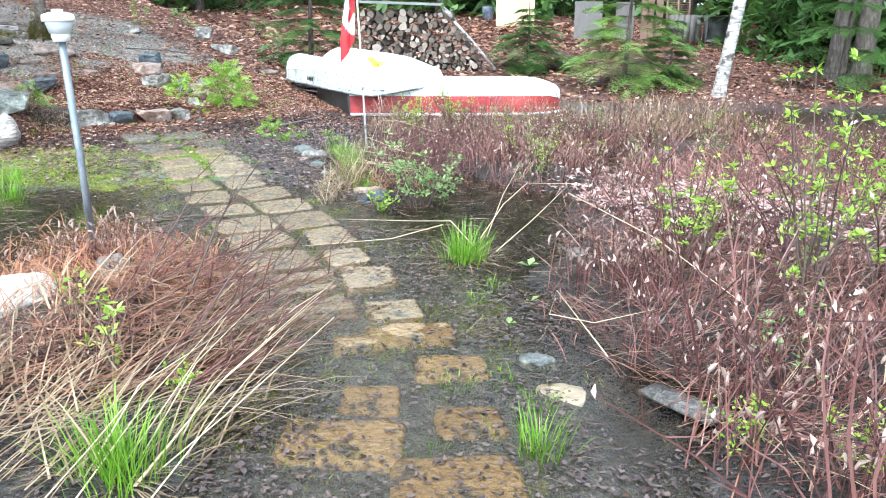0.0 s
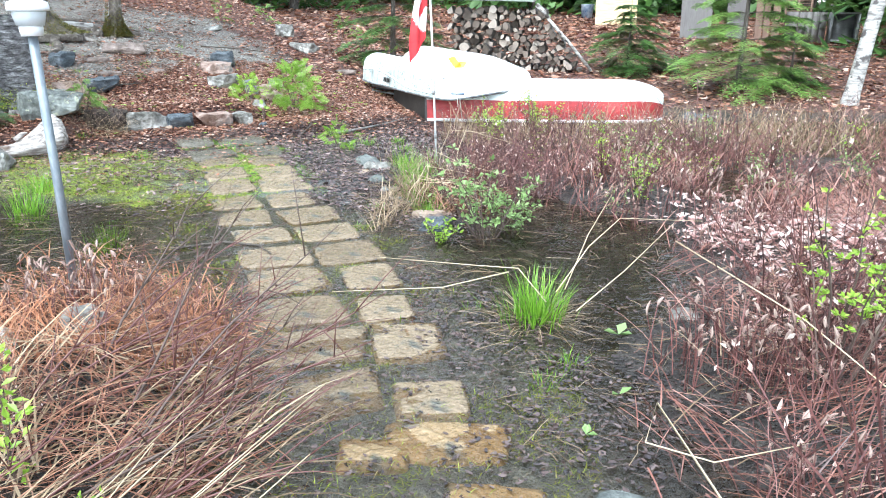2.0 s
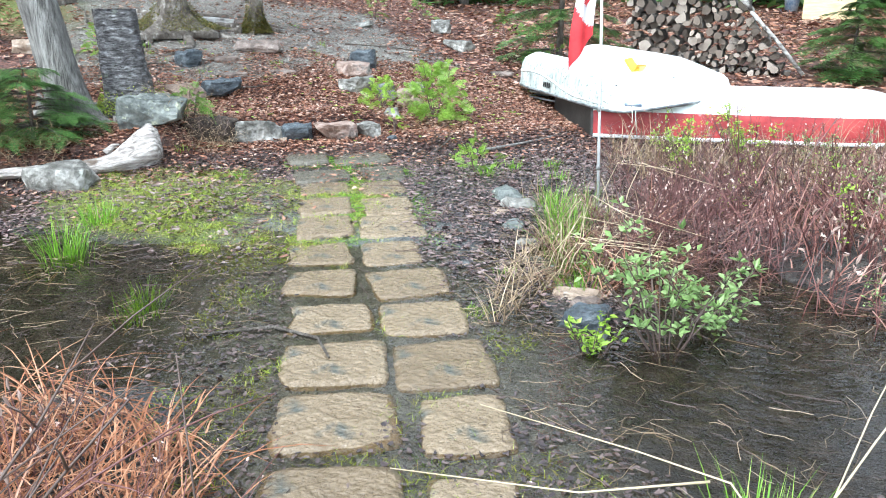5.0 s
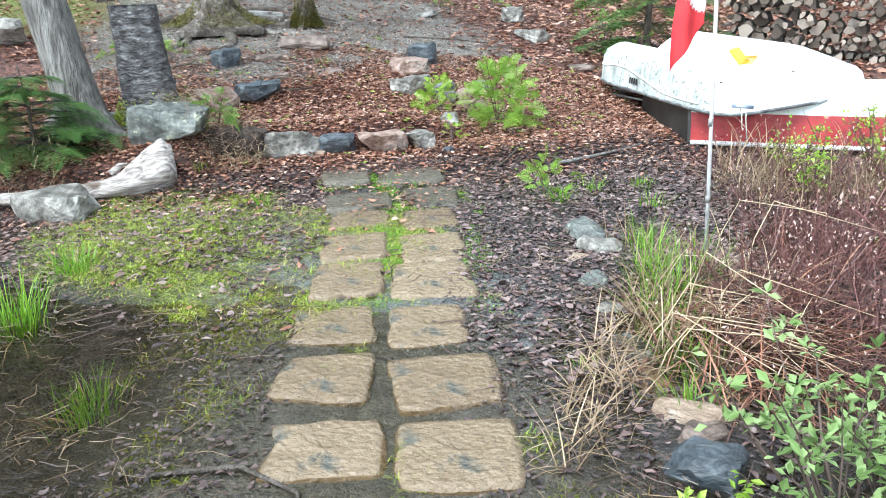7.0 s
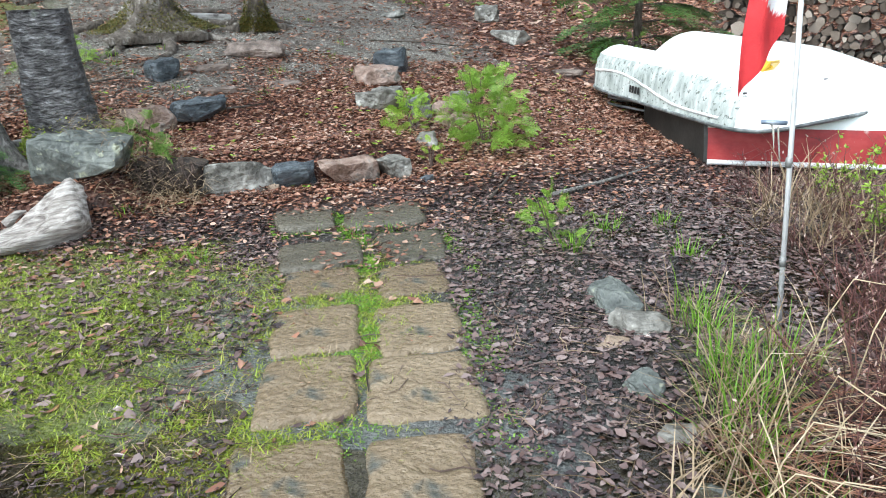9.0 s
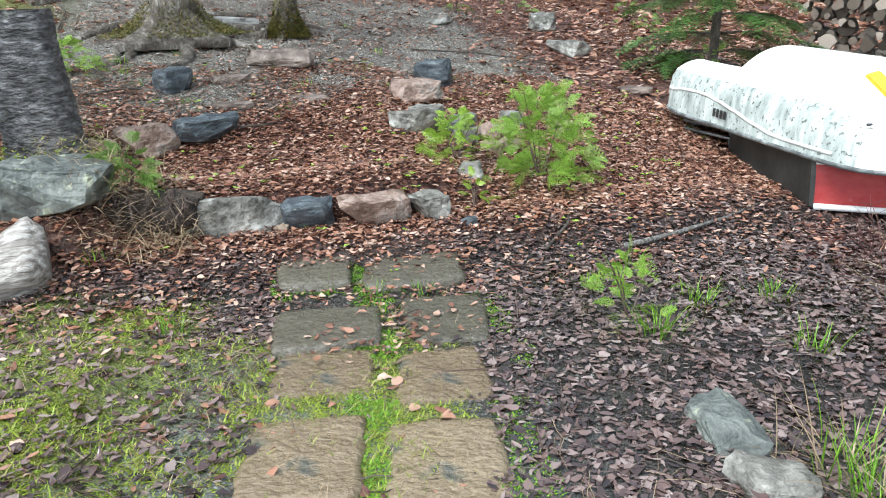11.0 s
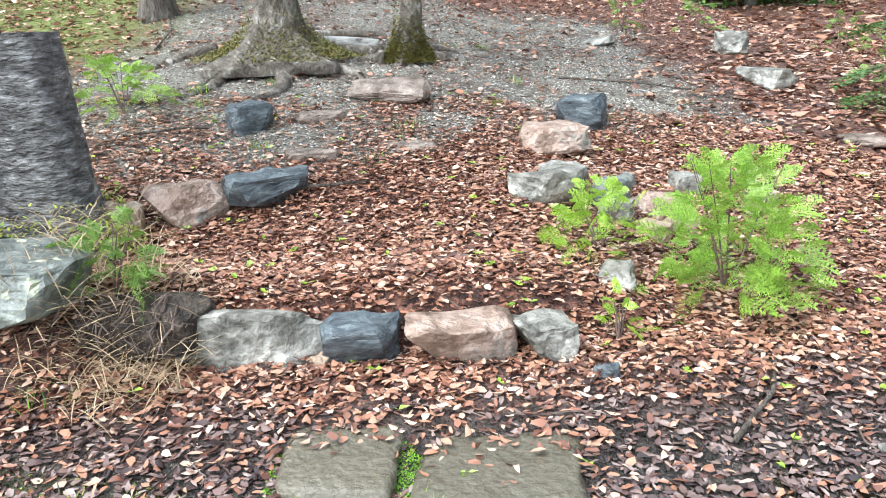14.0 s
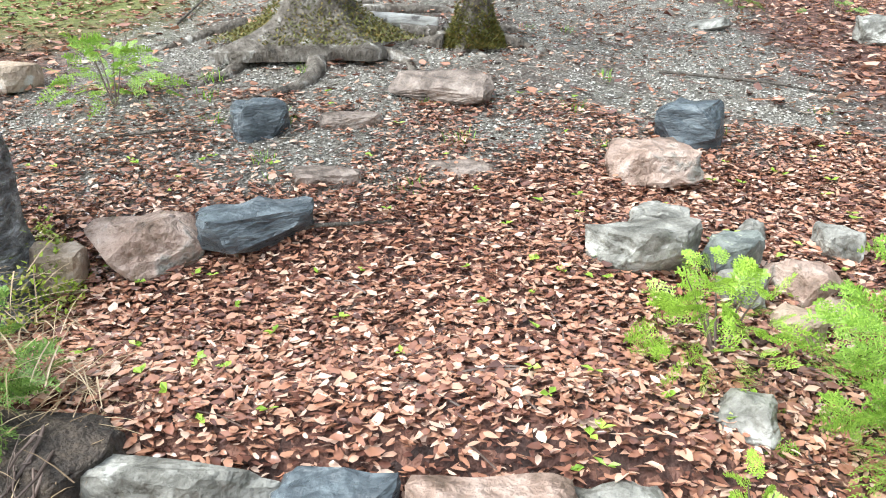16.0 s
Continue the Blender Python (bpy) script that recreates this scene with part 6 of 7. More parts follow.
tussock(0.15, 4.78, 0.31, 0.24, 230, "bright green grass tussock standing in water", seed=1, dead=190)
tussock(-1.10, 2.22, 0.30, 0.26, 230, "bright green grass tussock among dry reeds", seed=2)
tussock(0.38, 2.50, 0.24, 0.16, 90, "small green grass tuft in water", seed=3, dead=10)
tussock(-3.74, 6.26, 0.38, 0.22, 140, "green grass tuft at the pond edge", seed=4)
tussock(-2.93, 5.98, 0.24, 0.24, 140, "green grass tuft at the pond edge", seed=5)
tussock(-4.00, 6.80, 0.24, 0.22, 100, "green grass tuft at the pond edge", seed=6, dead=20)
tussock(-5.2, 6.75, 0.26, 0.12, 40, "thin grass tuft standing in the pond", seed=7, dead=8)
tussock(-5.5, 6.95, 0.32, 0.10, 26, "thin grass tuft standing in the pond", seed=8, dead=8)
for k, (x, y, h) in enumerate(((0.30, 4.25, 0.12), (0.20, 4.05, 0.13), (-0.16, 4.85, 0.08), (0.05, 3.0, 0.12), (0.28, 3.05, 0.13), (-0.05, 2.5, 0.08), (0.42, 2.85, 0.14), (-0.75, 2.9, 0.10), (-1.12, 6.85, 0.1), (-1.05, 7.55, 0.12), (-1.85, 9.65, 0.16), (-1.55, 9.9, 0.16), (-1.95, 9.15, 0.2), (-1.35, 9.3, 0.18),
                               (-2.2, 6.05, 0.06), (-1.15, 6.3, 0.07), (-0.55, 4.7, 0.08), (-0.9, 5.05, 0.07), (-3.3, 9.05, 0.13), (-3.15, 8.85, 0.1), (-3.55, 9.0, 0.12), (-3.1, 9.15, 0.1), (-4.7, 8.6, 0.1), (-3.9, 8.3, 0.12))):
    tussock(x, y, h, 0.14, 46, "short green grass tuft in wet mud", seed=20 + k, dead=5, lean=1.0)
for k, (x, y, h) in enumerate(((-0.90, 7.72, 0.30), (-1.06, 7.88, 0.26), (-1.14, 8.25, 0.24), (-0.93, 7.42, 0.28), (-0.80, 7.10, 0.24), (-0.70, 6.72, 0.18))):
    tussock(x, y, h, 0.17, 60, "fresh green grass tuft between edge stones", seed=100 + k, dead=24, lean=0.8)
for k in range(22):
    x, y = r_.uniform(-7.2, -4.4), r_.uniform(10.3, 14.0)
    if float(gravel_mask(x, y)) > 0.3:
        tussock(x, y, r_.uniform(0.06, 0.12), 0.12, 36, "short green grass tuft in gravel", seed=140 + k, dead=4, lean=1.2)
REEDS = ((-0.98, 7.62, 0.55, 90, 0.7), (-0.85, 7.95, 0.5, 90, 0.8), (-1.22, 8.42, 0.42, 60, 0.6), (-0.75, 7.25, 0.42, 50, 0.9))
for k, (x, y, h, n, ln) in enumerate(REEDS):
    tussock(x, y, h * 0.6, 0.26, 46, "dry reed clump with fresh green blades at its foot", L_grass, n, 60 + k, 0.7)
    r = np.random.default_rng(80 + k)
    hd = headings(16)
    b = np.concatenate([r.normal(0, 0.1, (16, 2)), np.zeros((16, 1))], 1) + (x, y, on(x, y))
    ob = part("dry_reeds", blades(Geo(), b, h * r.uniform(0.6, 1.1, 16), 0.0022, r.uniform(0.05, 1.2, 16), 0.3, hd), L_straw, None, "", False)
    tagged(ob, "bent straw-coloured dry reed stalks", "reeds", "dry reed clumps", "stuff")


def cane(points, rad, label, mat=L_reed, name="reed_stalk"):
    g = Geo()
    rod(g, points, np.linspace(rad, rad * 0.5, len(points)), 5)
    tagged(part(name, g, mat), label, "reed stalk", "fallen reed stalks")


cane([(0.2, 4.75, 0.10), (0.05, 4.85, 0.24), (-0.2, 4.98, 0.20), (-0.75, 5.15, 0.16)], 0.0036, "long straw-coloured reed stalk across the path")
cane([(0.0, 4.9, 0.2), (-0.35, 4.85, 0.11), (-0.95, 4.85, 0.05)], 0.004, "thin straw-coloured reed stalk across the path")
cane([(0.25, 4.85, 0.12), (0.42, 5.1, 0.30), (0.62, 5.5, 0.36), (1.1, 5.55, 0.35)], 0.0036, "bent straw-coloured reed stalk over the water")
cane([(0.35, 4.7, 0.08), (0.6, 4.95, 0.22), (0.92, 5.45, 0.36)], 0.0036, "bent straw-coloured reed stalk over the water")
cane([(0.3, 4.95, 0.1), (0.42, 5.2, 0.34), (0.56, 5.5, 0.5)], 0.003, "upright straw-coloured reed stalk over the water")
for k in range(9):
    r = np.random.default_rng(120 + k)
    bx_, by_ = -0.98 + r.normal(0, 0.12), 2.2 + r.normal(0, 0.1)
    dx, dy = r.uniform(0.15, 0.55), r.uniform(0.5, 1.15)
    cane([(bx_, by_, 0.06), (bx_ + dx * 0.4, by_ + dy * 0.4, 0.12 + r.uniform(0.05, 0.2)), (bx_ + dx, by_ + dy, 0.1 + r.uniform(0.1, 0.35))], 0.0034, "long pale dry reed stalk leaning over the path edge")
for k in range(11):
    r = np.random.default_rng(720 + k)
    bx_, by_ = -0.82 + r.normal(0, 0.10), 7.45 + r.normal(0, 0.28)
    z, up, a = on(bx_, by_), r.uniform(0.22, 0.46), r.uniform(-0.9, 0.5)
    dx, dy, ln = math.cos(a), math.sin(a), r.uniform(0.3, 0.65)
    cane([(bx_, by_, z - 0.02), (bx_ + 0.05 * dx, by_ + 0.05 * dy, z + up * 0.6), (bx_ + 0.12 * dx, by_ + 0.12 * dy, z + up), (bx_ + (0.12 + ln) * dx, by_ + (0.12 + ln) * dy, z + up * r.uniform(0.5, 1.0))], 0.0034, "golden dry reed stalk snapped over beside the path")
cane([(0.75, 3.1, 0.1), (0.55, 3.4, 0.3), (0.5, 3.25, 0.24), (0.7, 3.2, 0.22), (1.0, 3.3, 0.25)], 0.004, "curled pale reed stalk by a mossy stone")
cane([(0.78, 4.6, 0.5), (1.15, 3.9, 0.42), (1.45, 3.4, 0.25)], 0.004, "long pale reed stalk lying through red shrubs")

# rusty sedge that lies flat round the lamp post, straw on the near hummock, mats among the right-hand shrubs


def mat_of(name, cx, cy, rx, ry, n, length, mat, label, seed, lean=(0.9, 1.5), width=0.0024, keep=None, deep=0.22, flow=None):
    r = np.random.default_rng(seed)
    a, q = r.uniform(0, 6.28, n), np.sqrt(r.uniform(0, 1, n))
    x, y = cx + rx * q * np.cos(a), cy + ry * q * np.sin(a)
    if keep is not None:
        k = keep(x, y, r)
        x, y = x[k], y[k]
    n = len(x)
    b = np.stack([x, y, np.maximum(height(x, y), -0.01) + deep * r.uniform(0, 1, n) ** 1.5 * (0.35 + 1.3 * smooth(0.36, 0.6, fbm(x, y, 2.4, seed)))], -1)
    az = r.uniform(0, 6.28, n)
    if flow is not None:
        az = flow + 5.0 * (fbm(x, y, 1.3, seed + 3.0, 2) - 0.38) + r.normal(0, 0.45, n) + math.pi * (r.uniform(0, 1, n) < 0.2)
    hd = np.stack([np.cos(az), np.sin(az), 0 * az], -1)
    stuff(name, blades(Geo(), b, length * r.uniform(0.5, 1.2, n), width * r.uniform(0.7, 1.3, n), r.uniform(*lean, n), 0.5, hd), mat, label, "dead grass")


mat_of("rusty_sedge", -1.95, 4.25, 0.70, 0.62, 1500, 0.46, L_orangesedge, "orange-rust dead sedge lying in a mat", 1, (1.0, 1.65), 0.0028, deep=0.15, flow=-0.6)
mat_of("rusty_sedge", -1.6, 3.3, 0.72, 0.75, 900, 0.40, L_redgrass, "rust-red dead sedge lying in a mat", 2, (0.9, 1.6), 0.0028, deep=0.14, flow=0.4)
mat_of("straw_mat", -1.35, 2.9, 0.70, 0.80, 520, 0.46, L_straw, "tangled straw-coloured dead grass", 3, (0.8, 1.5), 0.0036, deep=0.14, flow=0.9)
mat_of("straw_mat", -0.66, 7.5, 0.34, 0.6, 80, 0.44, L_reed, "heap of pale dry reed straw beside the path", 12, (0.5, 1.5), 0.0024, deep=0.14, flow=-0.7)
mat_of("straw_mat", -0.55, 7.4, 0.42, 0.8, 420, 0.34, L_redgrass, "brown dead sedge beside the path", 13, (0.8, 1.6), 0.0026, deep=0.12, flow=-0.4)
mat_of("straw_mat", -1.0, 7.2, 0.16, 1.1, 420, 0.24, L_straw, "dead grass between stones at the path edge", 14, (0.3, 1.4), 0.0026, deep=0.04)
mat_of("twig_tangle", -0.05, 8.0, 0.5, 1.2, 800, 0.42, L_twig, "tangle of fine dark red-brown twigs", 15, (0.3, 1.5), 0.0016, deep=0.12)
mat_of("straw_mat", 2.6, 10.6, 1.6, 0.8, 2400, 0.42, L_straw, "tangled straw-coloured dead grass", 5, (0.2, 1.3), 0.003)
mat_of("straw_mat", 0.2, 10.0, 1.3, 0.7, 1600, 0.36, L_straw, "tangled straw-coloured dead grass", 6, (0.2, 1.3), 0.003)


def right_side(x, y, r):
    return (x > right_edge(y) - 0.05 + r.normal(0, 0.12, len(x))) & (height(x, y) > -0.07) & (fbm(x, y, 0.9, 44.0) + r.normal(0, 0.04, len(x)) > 0.42)


mat_of("rusty_sedge", 2.4, 5.2, 2.3, 3.6, 9500, 0.38, L_marshsedge, "rust-red dead sedge draped over marsh hummocks", 7, (0.8, 1.7), 0.0027, right_side, 0.17, 0.3)
mat_of("rusty_sedge", 2.4, 8.6, 3.4, 2.6, 5500, 0.40, L_marshsedge, "rust-red dead sedge draped over marsh hummocks", 8, (0.7, 1.6), 0.0034, right_side, 0.2, 1.2)
mat_of("straw_mat", 2.2, 4.6, 2.4, 3.4, 1300, 0.36, L_straw, "straw-coloured dead grass under marsh shrubs", 9, (0.6, 1.6), 0.0024, right_side, 0.2, -0.5)
mat_of("straw_mat", -4.85, 8.92, 0.5, 0.38, 1300, 0.18, L_straw, "dead grass hanging over the bank", 10, (0.8, 1.9), 0.002)
mat_of("straw_mat", -6.2, 7.7, 0.9, 0.4, 1500, 0.2, L_straw, "dead grass hanging over the bank", 11, (0.8, 1.9), 0.002)

# ---------------------------------------------------------------- the woods that close the place, added also to darken the water's reflections
r = np.random.default_rng(900)
g, st = Geo(), Geo()
rod(st, [(0, 0, -0.3), (0.05, 0, 6), (0, 0, 12.5)], (0.22, 0.14, 0.02), 8)
for k in range(150):
    t_ = 0.02 + 0.96 * k / 150
    a = r.uniform(0, 6.28)
    ln = 2.6 * (1 - t_) ** 0.8 + 0.25
    d = np.array((math.cos(a), math.sin(a), 0.05))
    q = np.array((0, 0, 12.5 * t_)) + d * np.linspace(0.15, 1, 6)[:, None] * ln - np.array((0, 0, 0.35 * ln)) * (np.linspace(0.15, 1, 6) ** 2)[:, None]
    for c in q:
        n = 4
        slips(g, c + r.normal(0, 0.12, (n, 3)), unit(d + r.normal(0, 0.5, (n, 3))), unit(r.normal(0, 1, (n, 3)) * (1, 1, 0.2)), r.uniform(0.4, 0.9, n), r.uniform(0.07, 0.16, n))
far = plant("conifer", "dark conifer added to close and darken the place", "tree", pose(-13.0, 27.0, on(-13.0, 27.0)), (("trunk", st, M_bark_dark), ("crown", g, L_hemlock)), "far woods")
for k in range(64):
    a = radians(-12 + 204 * (k + r.uniform(0, 0.8)) / 64)
    d = r.uniform(25, 40)
    x, y = -1.0 + d * math.cos(a), 8.0 + d * math.sin(a)
    if 0.5 < x < 10 and y < 35:
        y = 36 + r.uniform(0, 5)
    copy_thing(far, pose(x, y, on(x, y), 0, 0, r.uniform(0, 360)) @ Matrix.Scale(r.uniform(0.75, 1.25), 4))
for k in range(16):
    x, y = -8 + 24 * (k + r.uniform(0, 0.8)) / 16, r.uniform(37, 45)
    copy_thing(far, pose(x, y, on(x, y), 0, 0, r.uniform(0, 360)) @ Matrix.Scale(r.uniform(0.7, 0.95), 4))
# nearer copies, some out of view, added to shade the right rear
for x, y, s in ((11.0, 19.5, 0.8), (13.5, 16.5, 0.9), (12.5, 23.0, 1.0), (9.8, 23.5, 0.8), (15.0, 20.0, 1.0), (10.4, 19.0, 0.7), (11.6, 17.2, 0.8), (9.6, 21.2, 0.65)):
    copy_thing(far, pose(x, y, on(x, y), 0, 0, x * 40) @ Matrix.Scale(s, 4))

# ---------------------------------------------------------------- leaves, gravel, moss and twigs on the ground


def strew(n, x0, x1, y0, y1, chance, seed):
    r = np.random.default_rng(seed)
    x, y = r.uniform(x0, x1, n), r.uniform(y0, y1, n)
    k = r.uniform(0, 1, n) < chance(x, y)
    return x[k], y[k], r


def leaf_litter(name, x, y, r, size, mat, label, lift=0.012, tilt=0.28, fine=False):
    """Flat-lying broad leaves with a pointed tip, a curl of their own and, close by, a toothed outline."""
    n = len(x)
    p = np.stack([x, y, np.maximum(height(x, y), -0.004) + r.uniform(0.0, 1.0, n) * lift + 0.003], -1)
    d = headings(n)
    d[:, 2] = r.normal(0, tilt * 0.5, n)
    d = unit(d)
    side = unit(np.cross(d, unit(r.normal(0, tilt, (n, 3)) + (0, 0, 1))))
    up = np.cross(side, d)
    L = size * r.uniform(0.5, 1.35, n)
    W = L * r.uniform(0.26, 0.75, n)
    along = np.array((0.0, 0.22, 0.55, 0.82, 1.0, 0.78, 0.5, 0.2) if fine else (0.0, 0.3, 0.75, 1.0, 0.7, 0.28))
    wide = np.array((0.0, 0.42, 0.5, 0.27, 0.0, -0.3, -0.5, -0.4) if fine else (0.0, 0.46, 0.38, 0.0, -0.4, -0.46))
    k = len(along)
    al = along[None] + r.normal(0, 0.06, (n, k))
    wi = wide[None] * r.uniform(0.6, 1.15, (n, k))
    curl, roll = r.normal(0, 0.22, n), r.normal(0.08, 0.38, n)
    lift_ = curl[:, None] * (al - 0.5) ** 2 * 2 * L[:, None] + roll[:, None] * wi ** 2 * 2 * W[:, None]
    out = p[:, None] + d[:, None] * (al * L[:, None])[..., None] + side[:, None] * (wi * W[:, None])[..., None] + up[:, None] * lift_[..., None]
    mid = p + d * (0.5 * L)[:, None]
    V = np.concatenate([out, mid[:, None]], 1)
    q = np.arange(n)[:, None] * (k + 1)
    T = np.concatenate([q + [[k, (a + 1) % k, a]] for a in range(k)])
    return stuff(name, Geo().add(V, T), mat, label, "leaves", True)


def near_litter(x, y):
    u, v = along_slope(x, y)
    return np.maximum(litter_mask(x, y), 0.16 * (u < 9.6)) * smooth(8.2, 9.3, u + 0.5 * (fbm(x, y, 1.5, 47.0) - 0.5)) * (u < 12.6)


x, y, r = strew(200000, -7.6, -1.2, 7.0, 13.6, near_litter, 1)
leaf_litter("fallen_leaves", x, y, r, 0.043, L_litter, "carpet of wet red-brown fallen leaves", 0.026, 0.26)
x, y, r = strew(60000, -12.0, 0.0, 8.0, 24.0, lambda x, y: litter_mask(x, y) * ((y - x) * 0.7071 >= 12.4), 2)
leaf_litter("fallen_leaves", x, y, r, 0.074, L_litter, "carpet of wet red-brown fallen leaves on the slope", 0.03)
x, y, r = strew(30000, -5.0, 12.0, 12.8, 32.0, lambda x, y: litter_mask(x, y), 3)
leaf_litter("fallen_leaves", x, y, r, 0.12, L_litter, "fallen leaves under the trees", 0.03)
x, y, r = strew(26000, -9.0, -3.0, 7.0, 15.6, lambda x, y: gravel_mask(x, y) * 0.7 * smooth(0.36, 0.56, fbm(x, y, 1.2, 41.0)), 4)
leaf_litter("fallen_leaves", x, y, r, 0.045, L_litter, "scattered fallen leaves on gravel", 0.01)


def wet_ground(x, y):
    u, v = along_slope(x, y)
    beside = (x > -0.55 * (y - 3.0) + 0.45) * smooth(6.0, 7.4, y + 1.2 * (fbm(x, y, 1.4, 53.0) - 0.5)) * 0.8
    return (1 - smooth(9.2, 9.7, u)) * (height(x, y) > -0.045) * np.maximum(beside, smooth(6.9, 8.3, u + 0.8 * (fbm(x, y, 1.2, 51.0) - 0.5))) * (1 - 0.75 * moss_mask(x, y)) * (1 - 0.8 * (off_path(x, y) < 0.42))


x, y, r = strew(80000, -6.0, 0.2, 5.5, 11.8, wet_ground, 5)
leaf_litter("sodden_leaves", x, y, r, 0.044, L_wetleaf, "dark sodden leaves on mud", 0.010, 0.13, True)


x, y, r = strew(900, -4.0, -2.5, 8.3, 9.75, lambda x, y: (off_path(x, y) < 0.6) * smooth(0.4, 0.6, fbm(x, y, 2.0, 131.0)), 46)
leaf_litter("fallen_leaves", x, y, r, 0.045, L_litter, "red-brown leaves blown over the last flagstones", 0.045, 0.2)


def mud_edge(x, y):
    q = off_path(x, y)
    return (height(x, y) > -0.05) * smooth(0.25, 0.5, q) * (1 - smooth(1.1, 1.8, q)) * 0.9 * smooth(0.26, 0.46, fbm(x, y, 1.6, 61.0))


x, y, r = strew(38000, -4.0, 1.2, 1.8, 8.5, mud_edge, 6)
leaf_litter("sodden_leaves", x, y, r, 0.030, L_scrap, "dark leaf scraps beside the path", 0.008, 0.14)
x, y, r = strew(20000, 0.6, 4.2, 4.0, 8.2, lambda x, y: np.exp(-(((x - 2.1) / 0.95) ** 2 + ((y - 6.0) / 0.9) ** 2)) * (x > right_edge(y) + 0.25) * (height(x, y) > -0.01), 7)
leaf_litter("bleached_leaves", x, y, r, 0.06, L_pinkleaf, "bleached pinkish leaves on a hummock", 0.09, 0.4)

x, y, r = strew(9000, -1.6, 0.9, 1.7, 5.2, lambda x, y: (off_path(x, y) < 0.95) * (height(x, y) > -0.06) * smooth(0.30, 0.5, fbm(x, y, 2.2, 63.0)) * 0.85, 41)
leaf_litter("sodden_leaves", x, y, r, 0.027, L_scrap, "dark leaf scraps floating over the flooded stones", 0.006, 0.12)
x, y, r = strew(9000, -1.6, 0.9, 1.7, 5.2, lambda x, y: (off_path(x, y) < 0.95) * smooth(0.46, 0.6, fbm(x, y, 2.6, 65.0)), 42)
n = len(x)
stuff("wet_weed", blades(Geo(), np.stack([x, y, np.maximum(height(x, y), -0.01)], -1), r.uniform(0.02, 0.06, n), r.uniform(0.001, 0.0026, n), r.uniform(0.4, 1.5, n), 0.6, None, 3), L_mossblade, "thin green weed over the flooded stones", "moss")
# gravel
x, y, r = strew(90000, -9.5, -3.5, 9.0, 16.5, lambda x, y: gravel_mask(x, y) * 0.8, 8)
n = len(x)
sz = r.uniform(0.005, 0.011, n) * (1 + 0.6 * (r.uniform(0, 1, n) > 0.93))
octa = np.array(((1, 0, 0), (0, 1, 0), (-1, 0, 0), (0, -1, 0), (0, 0, 0.7), (0, 0, -0.7)), float)
faces = np.array(((0, 1, 4), (1, 2, 4), (2, 3, 4), (3, 0, 4)))
V = octa[None] * sz[:, None, None] * r.uniform(0.6, 1.3, (n, 6, 1))
ang = r.uniform(0, 6.28, n)
V = np.stack([V[..., 0] * np.cos(ang)[:, None] - V[..., 1] * np.sin(ang)[:, None], V[..., 0] * np.sin(ang)[:, None] + V[..., 1] * np.cos(ang)[:, None], V[..., 2]], -1)
V = V + np.stack([x, y, height(x, y) + 0.003], -1)[:, None]
stuff("gravel", Geo().add(V, (np.arange(n)[:, None, None] * 6 + faces[None])), L_gravel, "loose pale grey gravel", "gravel")

# moss and short sward


def sward(x, y):
    big, small = fbm(x, y, 1.7, 71.0), fbm(x, y, 7.0, 75.0)
    return np.clip(1.3 * moss_mask(x, y) * (0.25 + 0.75 * smooth(0.36, 0.54, big)) * (0.22 + 0.78 * smooth(0.40, 0.52, small)), 0, 1) * ((y - x) * 0.7071 < 9.5)


x, y, r = strew(300000, -6.0, -2.0, 5.6, 9.6, sward, 9)
n = len(x)
stuff("mossy_turf", blades(Geo(), np.stack([x, y, height(x, y)], -1), r.uniform(0.010, 0.032, n) * (1 + 1.4 * (r.uniform(0, 1, n) > 0.95)), r.uniform(0.0018, 0.0042, n), r.uniform(0.4, 1.5, n), 0.6, None, 3), L_mossblade, "patchy yellow-green moss and short turf", "moss")


def joints(x, y):
    q = off_path(x, y)
    return smooth(6.6, 8.0, y) * np.maximum.reduce([1.0 * (q < 0.10), 0.45 * ((q > 0.42) & (q < 0.62 + 0.2 * (fbm(x, y, 5.0, 83.0) - 0.5)) & (y > 7.2) & (x > -3.0 - (y - 8) * 0.5)), 1.0 * ((q < 0.5) & (y > 8.62) & (y < 9.0))]) * smooth(0.34, 0.5, fbm(x, y, 4.0, 81.0)) * (y < 9.3)


x, y, r = strew(150000, -4.0, -1.4, 6.6, 9.4, joints, 10)
n = len(x)
stuff("joint_moss", blades(Geo(), np.stack([x, y, height(x, y) + 0.006], -1), r.uniform(0.007, 0.018, n), r.uniform(0.002, 0.004, n), r.uniform(0.5, 1.5, n), 0.6, None, 3), L_grass, "bright green creeping plants in the stone joints", "moss")
x, y, r = strew(60000, -2.6, 0.4, 2.0, 7.2, lambda x, y: (off_path(x, y) < 0.85) * smooth(0.50, 0.62, fbm(x, y, 3.4, 91.0)) * (height(x, y) > -0.045), 11)
n = len(x)
stuff("wet_weed", blades(Geo(), np.stack([x, y, height(x, y) + 0.004], -1), r.uniform(0.015, 0.05, n), r.uniform(0.001, 0.003, n), r.uniform(0.3, 1.4, n), 0.6, None, 3), L_mossblade, "thin green weed in the flooded joints", "moss")

# green seedlings on the litter
x, y, r = strew(420, -7.0, -2.2, 8.6, 14.0, near_litter, 12)
n = len(x) * 3
c = np.repeat(np.stack([x, y, height(x, y) + 0.03], -1), 3, 0)
d = headings(n, 0.35)
stuff("seedlings", leaves(Geo(), c, d, unit(r.normal(0, 0.3, (n, 3)) + (0, 0, 1)), r.uniform(0.018, 0.045, n), r.uniform(0.012, 0.026, n)), L_leaf, "scattered green seedlings among fallen leaves", "seedlings")

# twigs and straw lying about


